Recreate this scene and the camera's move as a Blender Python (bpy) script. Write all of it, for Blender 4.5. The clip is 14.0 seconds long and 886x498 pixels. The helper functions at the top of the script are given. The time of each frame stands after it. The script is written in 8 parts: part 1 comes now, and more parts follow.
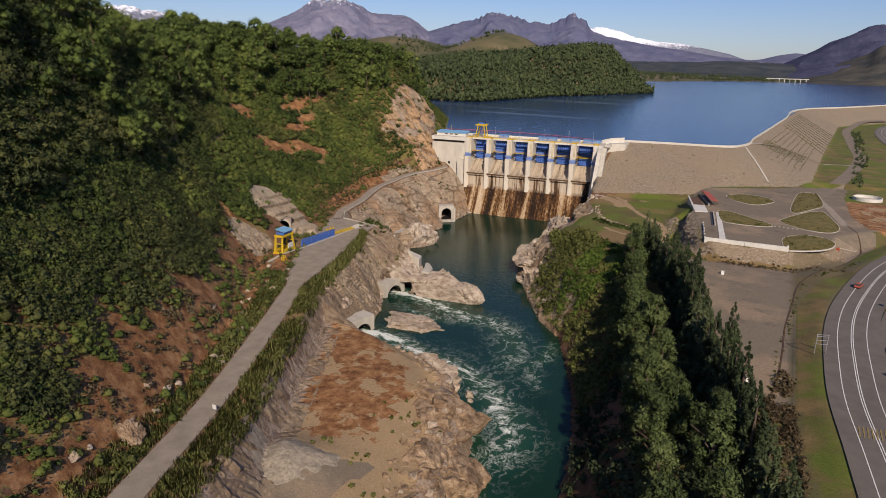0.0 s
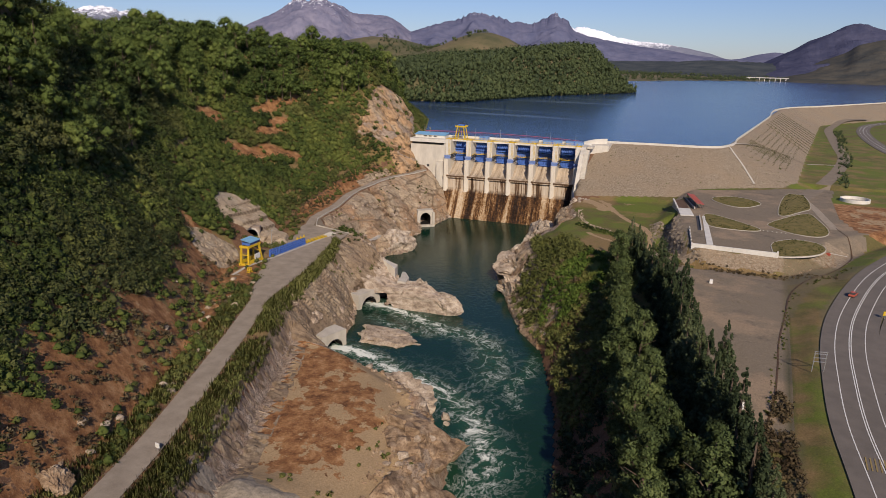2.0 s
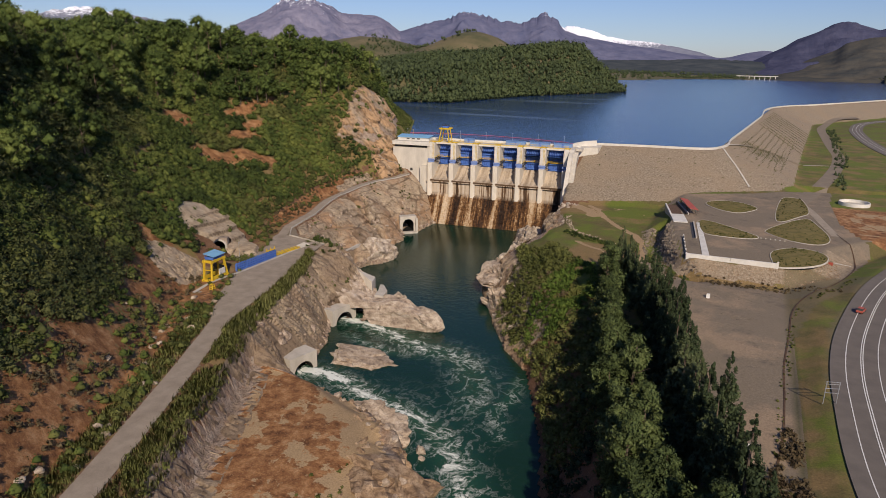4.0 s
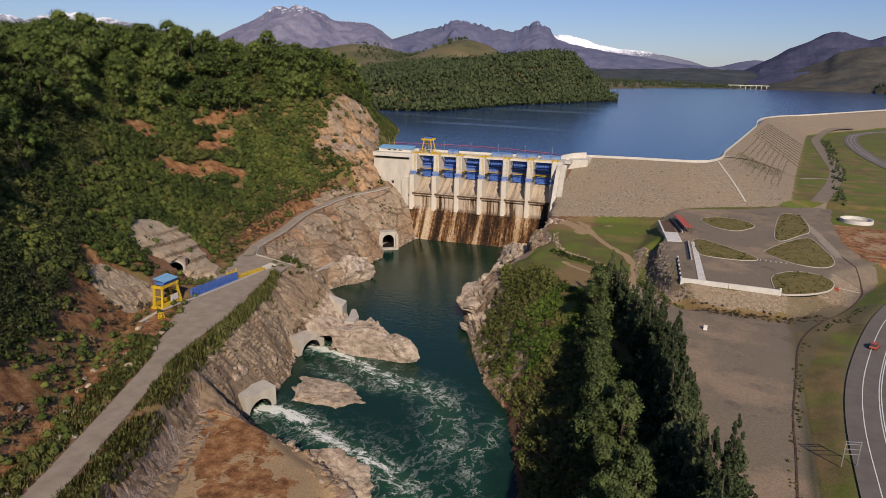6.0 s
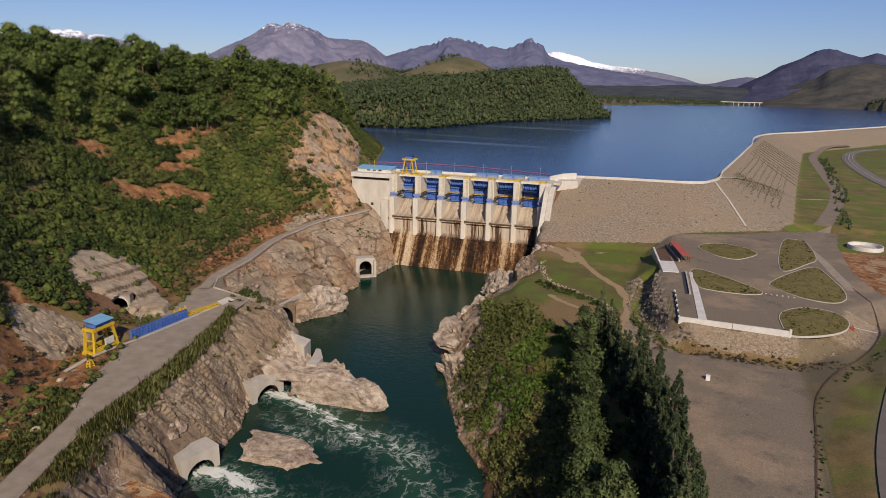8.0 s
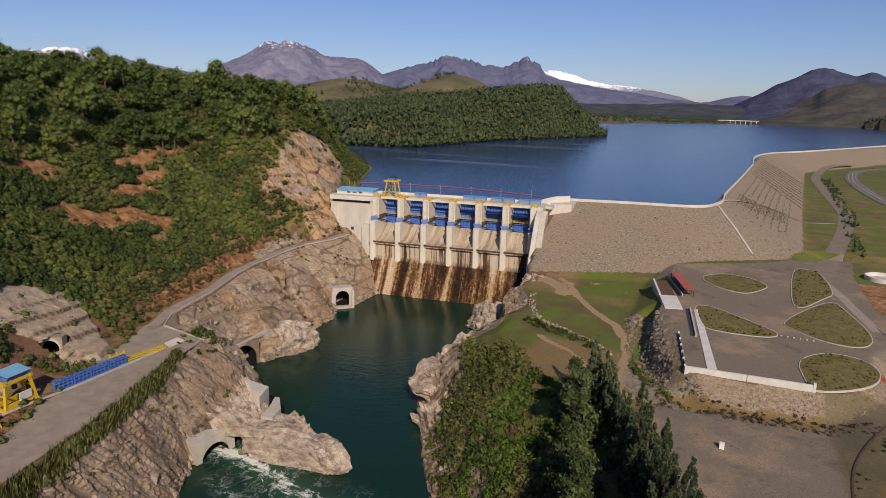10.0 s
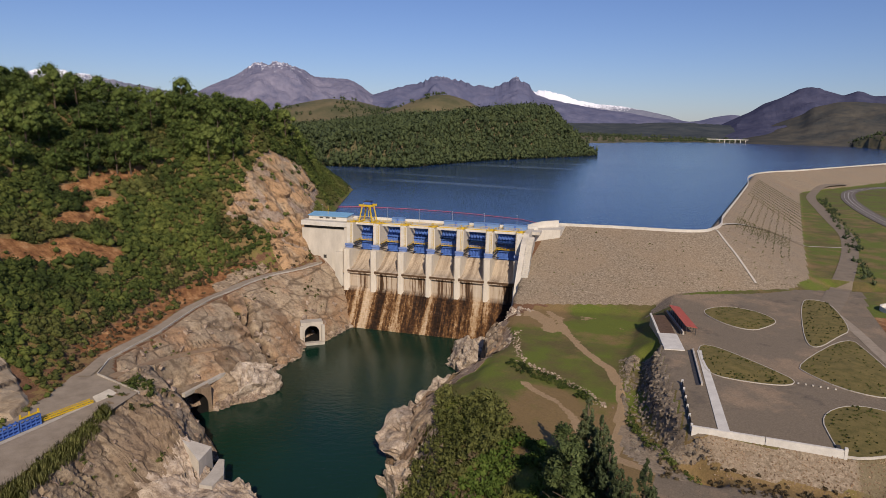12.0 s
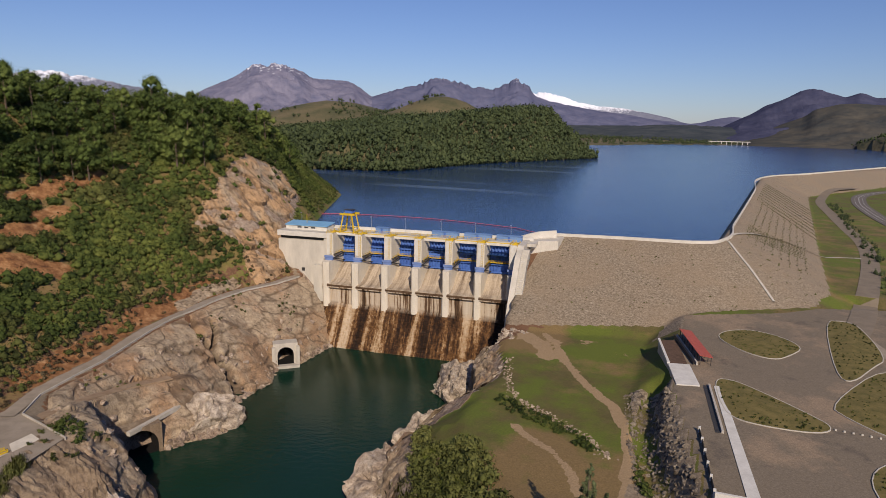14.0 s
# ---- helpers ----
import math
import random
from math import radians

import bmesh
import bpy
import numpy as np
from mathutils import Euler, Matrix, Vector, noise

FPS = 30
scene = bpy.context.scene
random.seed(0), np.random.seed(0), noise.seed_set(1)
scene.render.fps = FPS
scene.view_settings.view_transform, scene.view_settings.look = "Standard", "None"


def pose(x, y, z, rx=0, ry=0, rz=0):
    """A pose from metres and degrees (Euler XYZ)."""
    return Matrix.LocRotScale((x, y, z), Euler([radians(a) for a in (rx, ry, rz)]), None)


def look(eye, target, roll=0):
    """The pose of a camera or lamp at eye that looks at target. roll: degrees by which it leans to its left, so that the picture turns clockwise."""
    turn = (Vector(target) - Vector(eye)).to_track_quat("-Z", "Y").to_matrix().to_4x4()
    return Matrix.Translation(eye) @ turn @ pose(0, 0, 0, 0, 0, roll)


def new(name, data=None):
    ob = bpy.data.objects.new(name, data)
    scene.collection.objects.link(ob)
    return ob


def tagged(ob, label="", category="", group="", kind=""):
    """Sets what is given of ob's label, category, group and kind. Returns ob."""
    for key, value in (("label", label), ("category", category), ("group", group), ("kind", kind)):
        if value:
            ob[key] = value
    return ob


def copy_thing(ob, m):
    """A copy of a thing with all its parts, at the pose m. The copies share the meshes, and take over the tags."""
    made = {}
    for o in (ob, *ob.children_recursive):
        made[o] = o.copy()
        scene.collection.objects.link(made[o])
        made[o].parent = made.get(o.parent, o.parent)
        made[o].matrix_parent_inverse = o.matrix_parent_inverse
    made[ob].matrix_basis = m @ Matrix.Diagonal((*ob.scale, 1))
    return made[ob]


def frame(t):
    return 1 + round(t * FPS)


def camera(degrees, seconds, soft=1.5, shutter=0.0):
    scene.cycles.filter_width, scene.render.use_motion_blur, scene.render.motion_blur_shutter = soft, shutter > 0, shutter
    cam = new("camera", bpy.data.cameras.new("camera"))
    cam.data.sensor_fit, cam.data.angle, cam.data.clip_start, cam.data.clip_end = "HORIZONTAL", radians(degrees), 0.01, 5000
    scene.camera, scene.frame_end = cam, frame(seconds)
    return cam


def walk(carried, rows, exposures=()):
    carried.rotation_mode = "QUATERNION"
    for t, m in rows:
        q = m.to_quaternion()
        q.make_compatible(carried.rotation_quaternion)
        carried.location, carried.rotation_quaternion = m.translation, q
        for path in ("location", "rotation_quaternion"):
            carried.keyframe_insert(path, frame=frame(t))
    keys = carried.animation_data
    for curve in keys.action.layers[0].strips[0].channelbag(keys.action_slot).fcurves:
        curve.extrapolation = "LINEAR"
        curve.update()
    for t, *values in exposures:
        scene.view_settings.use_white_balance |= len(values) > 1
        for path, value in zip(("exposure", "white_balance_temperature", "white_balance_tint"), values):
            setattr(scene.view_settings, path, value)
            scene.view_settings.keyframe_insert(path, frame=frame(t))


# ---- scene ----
cam = camera(68.6, 14.0, soft=0.8)
PATH = [
    (0, (188.315, -399.866, 98.494), (187.432, -398.162, 97.931), 1.4),
    (0.5, (187.501, -396.736, 98.418), (186.632, -395.025, 97.856), 1.3),
    (1, (186.751, -393.544, 98.348), (185.891, -391.828, 97.786), 1.3),
    (1.5, (186.029, -390.272, 98.295), (185.177, -388.552, 97.733), 1.2),
    (2, (185.305, -386.575, 98.243), (184.463, -384.85, 97.682), 1.2),
    (2.5, (184.521, -382.836, 98.205), (183.687, -381.107, 97.644), 1.2),
    (3, (183.737, -378.619, 98.162), (182.911, -376.886, 97.602), 1.2),
    (3.2, (183.437, -376.83, 98.163), (182.611, -375.098, 97.6), 1.1),
    (5.3, (180.253, -356.64, 98.249), (179.447, -354.895, 97.698), 1.0),
    (5.5, (179.971, -354.565, 98.251), (179.163, -352.819, 97.705), 1.2),
    (6, (179.292, -348.967, 98.238), (178.489, -347.217, 97.699), 1.2),
    (6.5, (178.601, -343.208, 98.21), (177.801, -341.453, 97.678), 1.2),
    (7, (177.81, -337.048, 98.18), (177.013, -335.289, 97.661), 1.2),
    (7.5, (176.997, -330.996, 98.109), (176.201, -329.233, 97.601), 1.2),
    (8, (176.173, -324.725, 98.057), (175.377, -322.957, 97.565), 1.2),
    (8.5, (175.253, -318.429, 97.987), (174.456, -316.659, 97.508), 1.2),
    (9, (174.177, -311.752, 97.928), (173.38, -309.978, 97.465), 1.2),
    (9.2, (173.736, -309.178, 97.907), (172.937, -307.403, 97.447), 1.3),
    (11.5, (168.516, -280.435, 97.272), (167.736, -278.636, 96.878), 1.1),
    (12, (167.352, -274.074, 97.209), (166.574, -272.272, 96.827), 1.1),
    (12.5, (166.109, -267.67, 97.176), (165.33, -265.867, 96.8), 1.1),
    (13, (164.861, -261.206, 97.164), (164.082, -259.403, 96.789), 1.1),
    (13.5, (163.555, -254.688, 97.169), (162.776, -252.885, 96.795), 1.1),
    (14, (162.245, -248.161, 97.148), (161.465, -246.358, 96.772), 1.1),
]
walk(cam, [(t, look(eye, target, roll)) for t, eye, target, roll in PATH], [(0, -0.12, 6500, 15), (14, -0.22, 6500, 15)])

# world, sun and exposure
world = bpy.data.worlds.new("sky")
scene.world = world
world.use_nodes = True
wn, wl = world.node_tree.nodes, world.node_tree.links
SUN_EL, SUN_DIR = radians(34), Vector((0.55, -0.835))
sky = wn.new("ShaderNodeTexSky")
sky.sky_type = "NISHITA"
sky.sun_disc = False
sky.sun_elevation = SUN_EL
sky.sun_rotation = math.atan2(SUN_DIR.x, SUN_DIR.y)
sky.air_density, sky.dust_density, sky.ozone_density = 1.0, 0.2, 2.0
tint = wn.new("ShaderNodeMix")
tint.data_type, tint.blend_type = "RGBA", "MULTIPLY"
tint.inputs["Factor"].default_value = 1.0
tint.inputs[7].default_value = (0.81, 0.945, 1.34, 1)
wl.new(sky.outputs["Color"], tint.inputs[6])
wl.new(tint.outputs[2], wn["Background"].inputs["Color"])
wn["Background"].inputs["Strength"].default_value = 0.070
sun = new("sun", bpy.data.lights.new("sun", "SUN"))
sun.data.energy, sun.data.angle, sun.data.color = 4.55, radians(0.55), (1.0, 0.86, 0.665)
sun.matrix_world = look((SUN_DIR.x * 100, SUN_DIR.y * 100, 100 * math.tan(SUN_EL)), (0, 0, 0))
scene.view_settings.exposure = 0.0


# ---- small tools ----
def lattice(ix, iy, seed):
    n = (ix.astype(np.int64) * 374761393 + iy.astype(np.int64) * 668265263 + seed * 974634353) & 0xFFFFFFFF
    n = ((n ^ (n >> 13)) * 1274126177) & 0xFFFFFFFF
    return ((n ^ (n >> 16)) & 0xFFFF) / 65535.0


def vnoise(x, y, seed=0):
    x, y = np.asarray(x, float), np.asarray(y, float)
    ix, iy = np.floor(x), np.floor(y)
    fx, fy = x - ix, y - iy
    fx, fy = fx * fx * (3 - 2 * fx), fy * fy * (3 - 2 * fy)
    a, b = lattice(ix, iy, seed), lattice(ix + 1, iy, seed)
    c, d = lattice(ix, iy + 1, seed), lattice(ix + 1, iy + 1, seed)
    return (a + (b - a) * fx) * (1 - fy) + (c + (d - c) * fx) * fy


def fbm(x, y, size, octaves=4, seed=0):
    """Noise from -1 to 1 whose largest features are size metres across."""
    total, amp, norm, f = 0.0, 1.0, 0.0, 1.0 / size
    for k in range(octaves):
        total = total + amp * (vnoise(x * f, y * f, seed + 7 * k) * 2 - 1)
        norm += amp
        amp, f = amp * 0.5, f * 2.03
    return total / norm


def smooth(t):
    t = np.clip(t, 0, 1)
    return t * t * (3 - 2 * t)


def lin(v, pairs):
    """Piecewise linear curve through (place, value) pairs."""
    p = sorted(pairs)
    return np.interp(v, [a for a, _ in p], [b for _, b in p])


def line_distance(x, y, pts):
    """Distance to a polyline, and which side (positive: to the right of its way), and the run along it."""
    best = np.full(np.shape(x), 1e9)
    side, run = np.zeros(np.shape(x)), np.zeros(np.shape(x))
    start = 0.0
    for (ax, ay), (bx, by) in zip(pts[:-1], pts[1:]):
        dx, dy = bx - ax, by - ay
        n = math.hypot(dx, dy)
        t = np.clip(((x - ax) * dx + (y - ay) * dy) / (n * n), 0, 1)
        d = np.hypot(x - ax - t * dx, y - ay - t * dy)
        s = np.sign((x - ax) * dy - (y - ay) * dx)
        near = d < best
        best, side, run = np.where(near, d, best), np.where(near, s, side), np.where(near, start + t * n, run)
        start += n
    return best, side, run


def inside(x, y, pts):
    hit = np.zeros(np.shape(x), bool)
    for (ax, ay), (bx, by) in zip(pts, pts[1:] + pts[:1]):
        if ay != by:
            hit ^= ((ay > y) != (by > y)) & (x < (bx - ax) * (y - ay) / (by - ay) + ax)
    return hit


# ---- the lie of the land ----
LAKE = 42.5
ROAD = [(-420, 138), (-338, 98), (-312, 86), (-265, 62), (-230, 43), (-205, 32), (-186, 24), (-168, 17), (-150, 5), (-138, -5.5), (-115, -10), (-90, -18),
        (-69, -20.5), (-53, -22), (-38, -20.5), (-25, -15.5), (-8, -14), (0, -26), (20, -36), (50, -44), (84, -62), (180, -109), (400, -290), (600, -620), (900, -1500)]
ROAD_Z = [(-420, 33), (-338, 26.5), (-312, 24.5), (-265, 23), (-230, 22.3), (-150, 22.4), (-115, 24), (-69, 26), (-43, 27), (-8, 28), (3, 36), (20, 42.5), (900, 42.5)]
ROAD_W = [(-420, 3.2), (-235, 3.2), (-205, 8), (-170, 9), (-150, 7), (-138, 3), (-40, 2), (-8, 2), (5, 0), (900, 0)]
LEFT_WATER = [(-420, 185), (-330, 150), (-282, 133), (-261, 127), (-246, 116), (-240, 103), (-236, 88), (-233, 72), (-229, 64), (-220, 59), (-209, 58), (-195, 54), (-181, 46), (-172, 49), (-169, 82),
              (-164, 82), (-158, 62), (-152, 47), (-147, 44), (-141, 40), (-136, 33), (-132.3, 22), (-129.3, 13), (-125, 11.5), (-114, 17), (-110, 19), (-107, 21), (-100, 24), (-88, 16), (-79, 12), (-62, 12), (-50, 5), (-40, 10), (-18, 9), (0, 9)]
RIGHT_WATER = [(-420, 218), (-330, 178), (-271, 153), (-251, 150), (-221, 141), (-200, 132), (-182, 124), (-169, 112), (-149, 100), (-133, 92), (-120, 84), (-108, 79), (-98, 82),
               (-88, 88), (-80, 93), (-74, 95), (-64, 93), (-56, 89), (-50, 85.5), (-44, 86), (-38, 89), (-32, 91), (-26, 92), (-13, 90), (0, 88)]
CREST = [(88, 42), (121, 48), (146, 51.6), (158, 55), (164, 66), (173.4, 191), (197, 518), (203, 545), (305, 737), (375, 880), (520, 1150)]
# openings left in the ground for the tunnel mouths: place, turn, half width, depth, height
MOUTHS = [(46.8, -174.5, 79, 4.2, 5, 3.9), (58.6, -215.2, 76, 3.7, 5, 3.8), (5.2, -43.8, 42, 3.2, 4, 9.6), (12.2, -121.9, 64, 6.0, 8, 8.3), (-5.2, -182.0, 28, 2.6, 2.8, 27.6)]
LEDGE = [(7.6, -150, 22.2), (5.2, -139, 20.9), (2.4, -127, 19.0), (1.6, -112, 16.4), (4.2, -102, 15.4), (5.6, -93, 14.4)]
TERRACE = [(153, -6), (154, -76), (165, -130), (196, -127), (207, -113), (213, -92), (238, -60), (290, -40), (290, 60), (190, 24), (160, 2)]
BLUFF = [(-63, 5), (-66, 22), (-67, 50), (-56, 53), (-44, 32), (-36, 12), (-24, 0), (-18, -14), (-18, -31), (-27, -25), (-37, -22), (-50, -33), (-55, -14)]
DITCH = [(150.5, -62), (149.5, -80), (150.5, -98), (154, -114), (160, -128), (170, -140)]
HIGHWAY = [(240, -420), (224, -345), (216, -300), (213, -268), (211.4, -250), (211.2, -225), (211.6, -210), (213.5, -190), (218.3, -165), (226.6, -134), (238, -105), (262, -55), (284, 10), (296, 90), (290, 190), (280, 300), (278, 400), (284, 500), (300, 580), (338, 650), (420, 720), (560, 800)]
SHORE = [(-287, 400), (-197, 437), (-170, 652), (-62, 943), (-200, 1150), (-500, 1350), (-900, 1500), (-1500, 1500), (-1500, 700), (-620, 620)]


def land(x, y):
    x, y = np.asarray(x, float), np.asarray(y, float)
    xc, zr, w = lin(y, ROAD), lin(y, ROAD_Z), lin(y, ROAD_W)
    xl, xr = lin(y, LEFT_WATER), lin(y, RIGHT_WATER)
    rough = fbm(x, y, 14, 4, 3)
    rock = 1 - np.abs(fbm(x + 3 * rough, y, 9, 4, 11)) * 2
    # hill beyond the road
    e = xc - w - x
    e0 = lin(y, [(-420, 4), (-330, 4), (-280, 8), (-250, 14), (-225, 18), (-205, 16), (-188, 13), (-165, 12), (-150, 6), (-110, 4), (-60, 3), (0, 0)])
    s = lin(y, [(-420, 1.1), (-300, 1.1), (-265, 1.0), (-240, 0.9), (-200, 0.9), (-165, 0.75), (-115, 0.65), (-80, 0.72), (-46, 0.84), (-20, 0.98), (0, 1.12), (20, 1.28), (55, 1.25), (100, 0.9), (180, 0.5), (500, 0.3)])
    lift = np.maximum(e - e0, 0) * s
    cap = lin(y, [(-420, 62), (-310, 58), (-255, 47), (-210, 42), (-150, 28), (-100, 19), (100, 19)])
    lift = np.where(lift < 46, lift, 46 + cap * (1 - np.exp(-(lift - 46) / cap)))
    hill = zr + lift + np.clip(e / 40, 0, 1) * (fbm(x, y, 45, 3, 21) * 5 + rough * 1.6)
    hill = hill + 30 * smooth((e - 42) / 45) * lin(y, [(-400, 1), (-300, 0.92), (-250, 0.72), (-215, 0.42), (-180, 0.14), (-130, 0)]) + 6 * smooth((e - 50) / 40) * lin(y, [(-200, 1), (-150, 1.3), (-110, 1.1), (-60, -0.1), (0, -0.2)])
    hill = hill + 26 * smooth((e - 62) / 55) * lin(y, [(-170, 0), (-125, 0.6), (-95, 1), (-40, 1), (0, 0.4), (60, 0)])
    top = lin(y, [(-420, 148), (-300, 132), (-260, 119), (-200, 101), (-165, 99), (-120, 104), (-50, 104), (20, 99), (60, 95), (120, 80)]) - 10
    hill = np.where(hill > top, top + 11 * (1 - np.exp(-(hill - top) / 11)), hill)
    bench = smooth((e - 1) / 6) * smooth((e0 - e) / 4) * (0.8 + rough)
    hill = hill + np.where(e0 > 6, bench, 0) * smooth((np.abs(y + 183) - 4) / 4)
    # cliff from the road down to the water
    d = x - xc - w
    foot = np.where((y > -176) & (y < -151), np.minimum(xl, lin(y, [(-176, 50), (-168, 53), (-160, 57), (-151, 60)])), xl)
    span = np.maximum(foot - xc - w, 2)
    t = np.clip(d / span, 0, 1)
    flute = np.abs(fbm(x * 0.35, y, 4.2, 3, 15)) * 2
    blunt = lin(y, [(-172, 1.35), (-160, 1.6), (-154, 3.2), (-142, 3.4), (-132, 1.8), (-124, 1.35)])
    cliff = zr * (1 - t ** blunt) + smooth(t * 5) * smooth((1.02 - t) * 8) * (rock * 0.55 - 0.4 + rough * 0.6 + flute * 0.35)
    low_ridge = lin(x, [(48, 10), (53, 7), (60, 7.5), (68, 8.5), (76, 7), (82, 4)]) * smooth((xl - x) / 5) * smooth((y + 176) / 5) * smooth((-153 - y) / 5) + 0.8 * rough
    cliff = np.where((x > foot - 6) & (y > -176) & (y < -151), np.maximum(cliff, low_ridge), cliff)
    cliff = cliff + 3.6 * np.exp(-(((x - 47.5) / 4.0) ** 2 + ((y + 161) / 3.0) ** 2))
    bank = np.maximum(zr - 0.12 * np.minimum(d, 6.5) - lin(y, [(-330, 1.0), (-300, 1.9), (-280, 2.5)]) * np.maximum(d - 6.5, 0), 0)
    shelf = 8.5 + 4.8 * smooth((xl - x - 4) / 22) + rough * 0.5
    shelf = shelf * smooth((xl - x) / 5) + smooth((xl - x) / 3) * smooth((16 - xl + x) / 8) * rock * 2.2
    shelf = shelf + 3.0 * np.exp(-(((x - 103) / 9) ** 2 + ((y + 305) / 8) ** 2))
    low = np.maximum(bank + rough * 0.9 * smooth(d / 4), shelf)
    turn = smooth((-234 - y) / 7)
    side = low * turn + cliff * (1 - turn)
    beach = np.maximum(zr - 0.8 * d, 20)
    side = np.where(y > 5, beach, side)
    left = np.where(e > 0, hill, np.where(d < 0, zr, side))
    left = np.where((x > xl) & (y < 5), -3, left)
    # bank, lawn, lot and terrace on the other side
    g = x - xr
    width = lin(y, [(-420, 40), (-250, 36), (-200, 38), (-169, 44), (-133, 30), (-108, 28), (-93, 22), (-83, 15), (-75, 12), (-64, 12), (-50, 14), (-44, 11), (-38, 8), (-28, 4), (0, 3)])
    level = lin(y, [(-420, 27), (-250, 28), (-150, 27.6), (-130, 25.5), (-100, 24.6), (0, 24.6)]) + 2.2 * smooth((x - 196) / 12)
    tt = np.clip(g / width, 0, 1)
    steep = smooth((y + 100) / 15) * smooth((-30 - y) / 10)
    rise = level * ((0.35 * smooth(tt * 2.2) + 0.65 * tt ** 0.9) * (1 - steep) + (0.62 * smooth(tt * 3.4) + 0.38 * tt) * steep) + smooth(tt * 4) * smooth((1 - tt) * 5) * (rock * 1.1 - 0.5 + rough * 1.0)
    right = np.where(g > 0, rise + smooth((g - width) / 10) * rough * 0.25, -3)
    td, _, _ = line_distance(x, y, TERRACE + TERRACE[:1])
    inn = inside(x, y, TERRACE)
    right = np.where((g > 0), np.maximum(right, np.where(inn, 31.4, 31.4 - 0.62 * td + rough * 0.35 * smooth(td / 2))), right)
    dd, _, _ = line_distance(x, y, DITCH)
    right = np.where(g > 20, right - 3.4 * smooth(1.25 - dd / 3.4) * smooth((-64 - y) / 6), right)
    hd, _, _ = line_distance(x, y, HIGHWAY[:12])
    right = np.where((x > 190) & (y < -20), np.maximum(right, 30.1 - 0.36 * np.maximum(hd - 8.0, 0)), right)
    # embankment
    cd, cs, run = line_distance(x, y, CREST)
    down = lin(run, [(0, 0.33), (60, 0.34), (85, 0.42), (200, 0.43), (700, 0.40)])
    dam = np.where(cs > 0, np.where(cd < 1.5, 48, 48 - (cd - 1.5) * down), np.where(cd < 1.2, 48, 48 - (cd - 1.2) * 1.3))
    edge = 86.8 - 0.13 * (y - 11)
    right = np.where(x > edge, np.maximum(right, dam), right)
    upstream = (cs < 0) & (y > 20) & (x < 2500)
    right = np.where(upstream, np.maximum(dam, 22), right)
    right = np.where((y > 60) & ~upstream, np.maximum(right, 30.0), right)
    mid = np.where(y < 5, (xl + xr) / 2, lin(y, [(5, 30), (200, 20), (880, -100), (1000, -200)]))
    z = np.where(x < mid, left, right)
    # ramp cut into the cliff
    ld, _, lr = line_distance(x, y, [q[:2] for q in LEDGE])
    zl = lin(y, [(q[1], q[2]) for q in LEDGE])
    on = smooth((3.6 - ld) / 1.6) * smooth((y + 150) / 3) * smooth((-92 - y) / 6) * (x < mid)
    z = z * (1 - on) + zl * on
    # far side of the lake
    pd, _, _ = line_distance(x, y, SHORE + SHORE[:1])
    pin = inside(x, y, SHORE)
    ridge, _, _ = line_distance(x, y, [(-190, 970), (-420, 830), (-700, 700), (-1200, 900)])
    crown = lin(x, [(-1500, 40), (-700, 22), (-508, 36), (-409, 52), (-316, 58), (-240, 69), (-190, 77)])
    pen = LAKE + np.minimum(pd * 1.1, crown - 0.08 * ridge + 9 * fbm(x, y, 240, 3, 31)) + 2
    z = np.where(pin, np.maximum(pen, LAKE + 0.5), np.where((y > 380) & (x < 0), 22, z))
    shore2 = lin(x, [(-3000, 1350), (-900, 1520), (-300, 1650), (-200, 1900), (-65, 2200), (250, 2500), (520, 2560), (560, 2300), (600, 2080), (760, 1800), (2500, 1700)])
    far = LAKE + 1.5 + np.clip((y - shore2) * 0.02, 0, 14)
    dome = 134 * np.exp(-(((x + 725) / 190) ** 2 + ((y - 1800) / 260) ** 2)) + 124 * np.exp(-(((x + 1230) / 340) ** 2 + ((y - 1900) / 350) ** 2))
    dome = dome + 60 * np.exp(-(((x - 720) / 160) ** 2 + ((y - 2250) / 160) ** 2))
    far = far + dome + np.clip((y - shore2) / 300, 0, 1) * fbm(x, y, 300, 3, 41) * 10
    z = np.where(y > shore2, np.maximum(far, np.where(pin, pen, 0)), z)
    rim = smooth((np.hypot(x, y) - 1500) / 1500) * (x > 500) * smooth((1700 - y) / 350) * 40
    return z + np.where(y < shore2, rim, 0)


def in_mouth(x, y, z):
    """Where the ground is left open for a tunnel mouth."""
    hit = np.zeros(np.shape(x), bool)
    for mx, my, turn, half, deep, high in MOUTHS:
        c, q = math.cos(radians(turn)), math.sin(radians(turn))
        u, v = (x - mx) * c + (y - my) * q, -(x - mx) * q + (y - my) * c
        hit |= (np.abs(u) < half) & (v > -4) & (v < deep) & (z < high)
    return hit


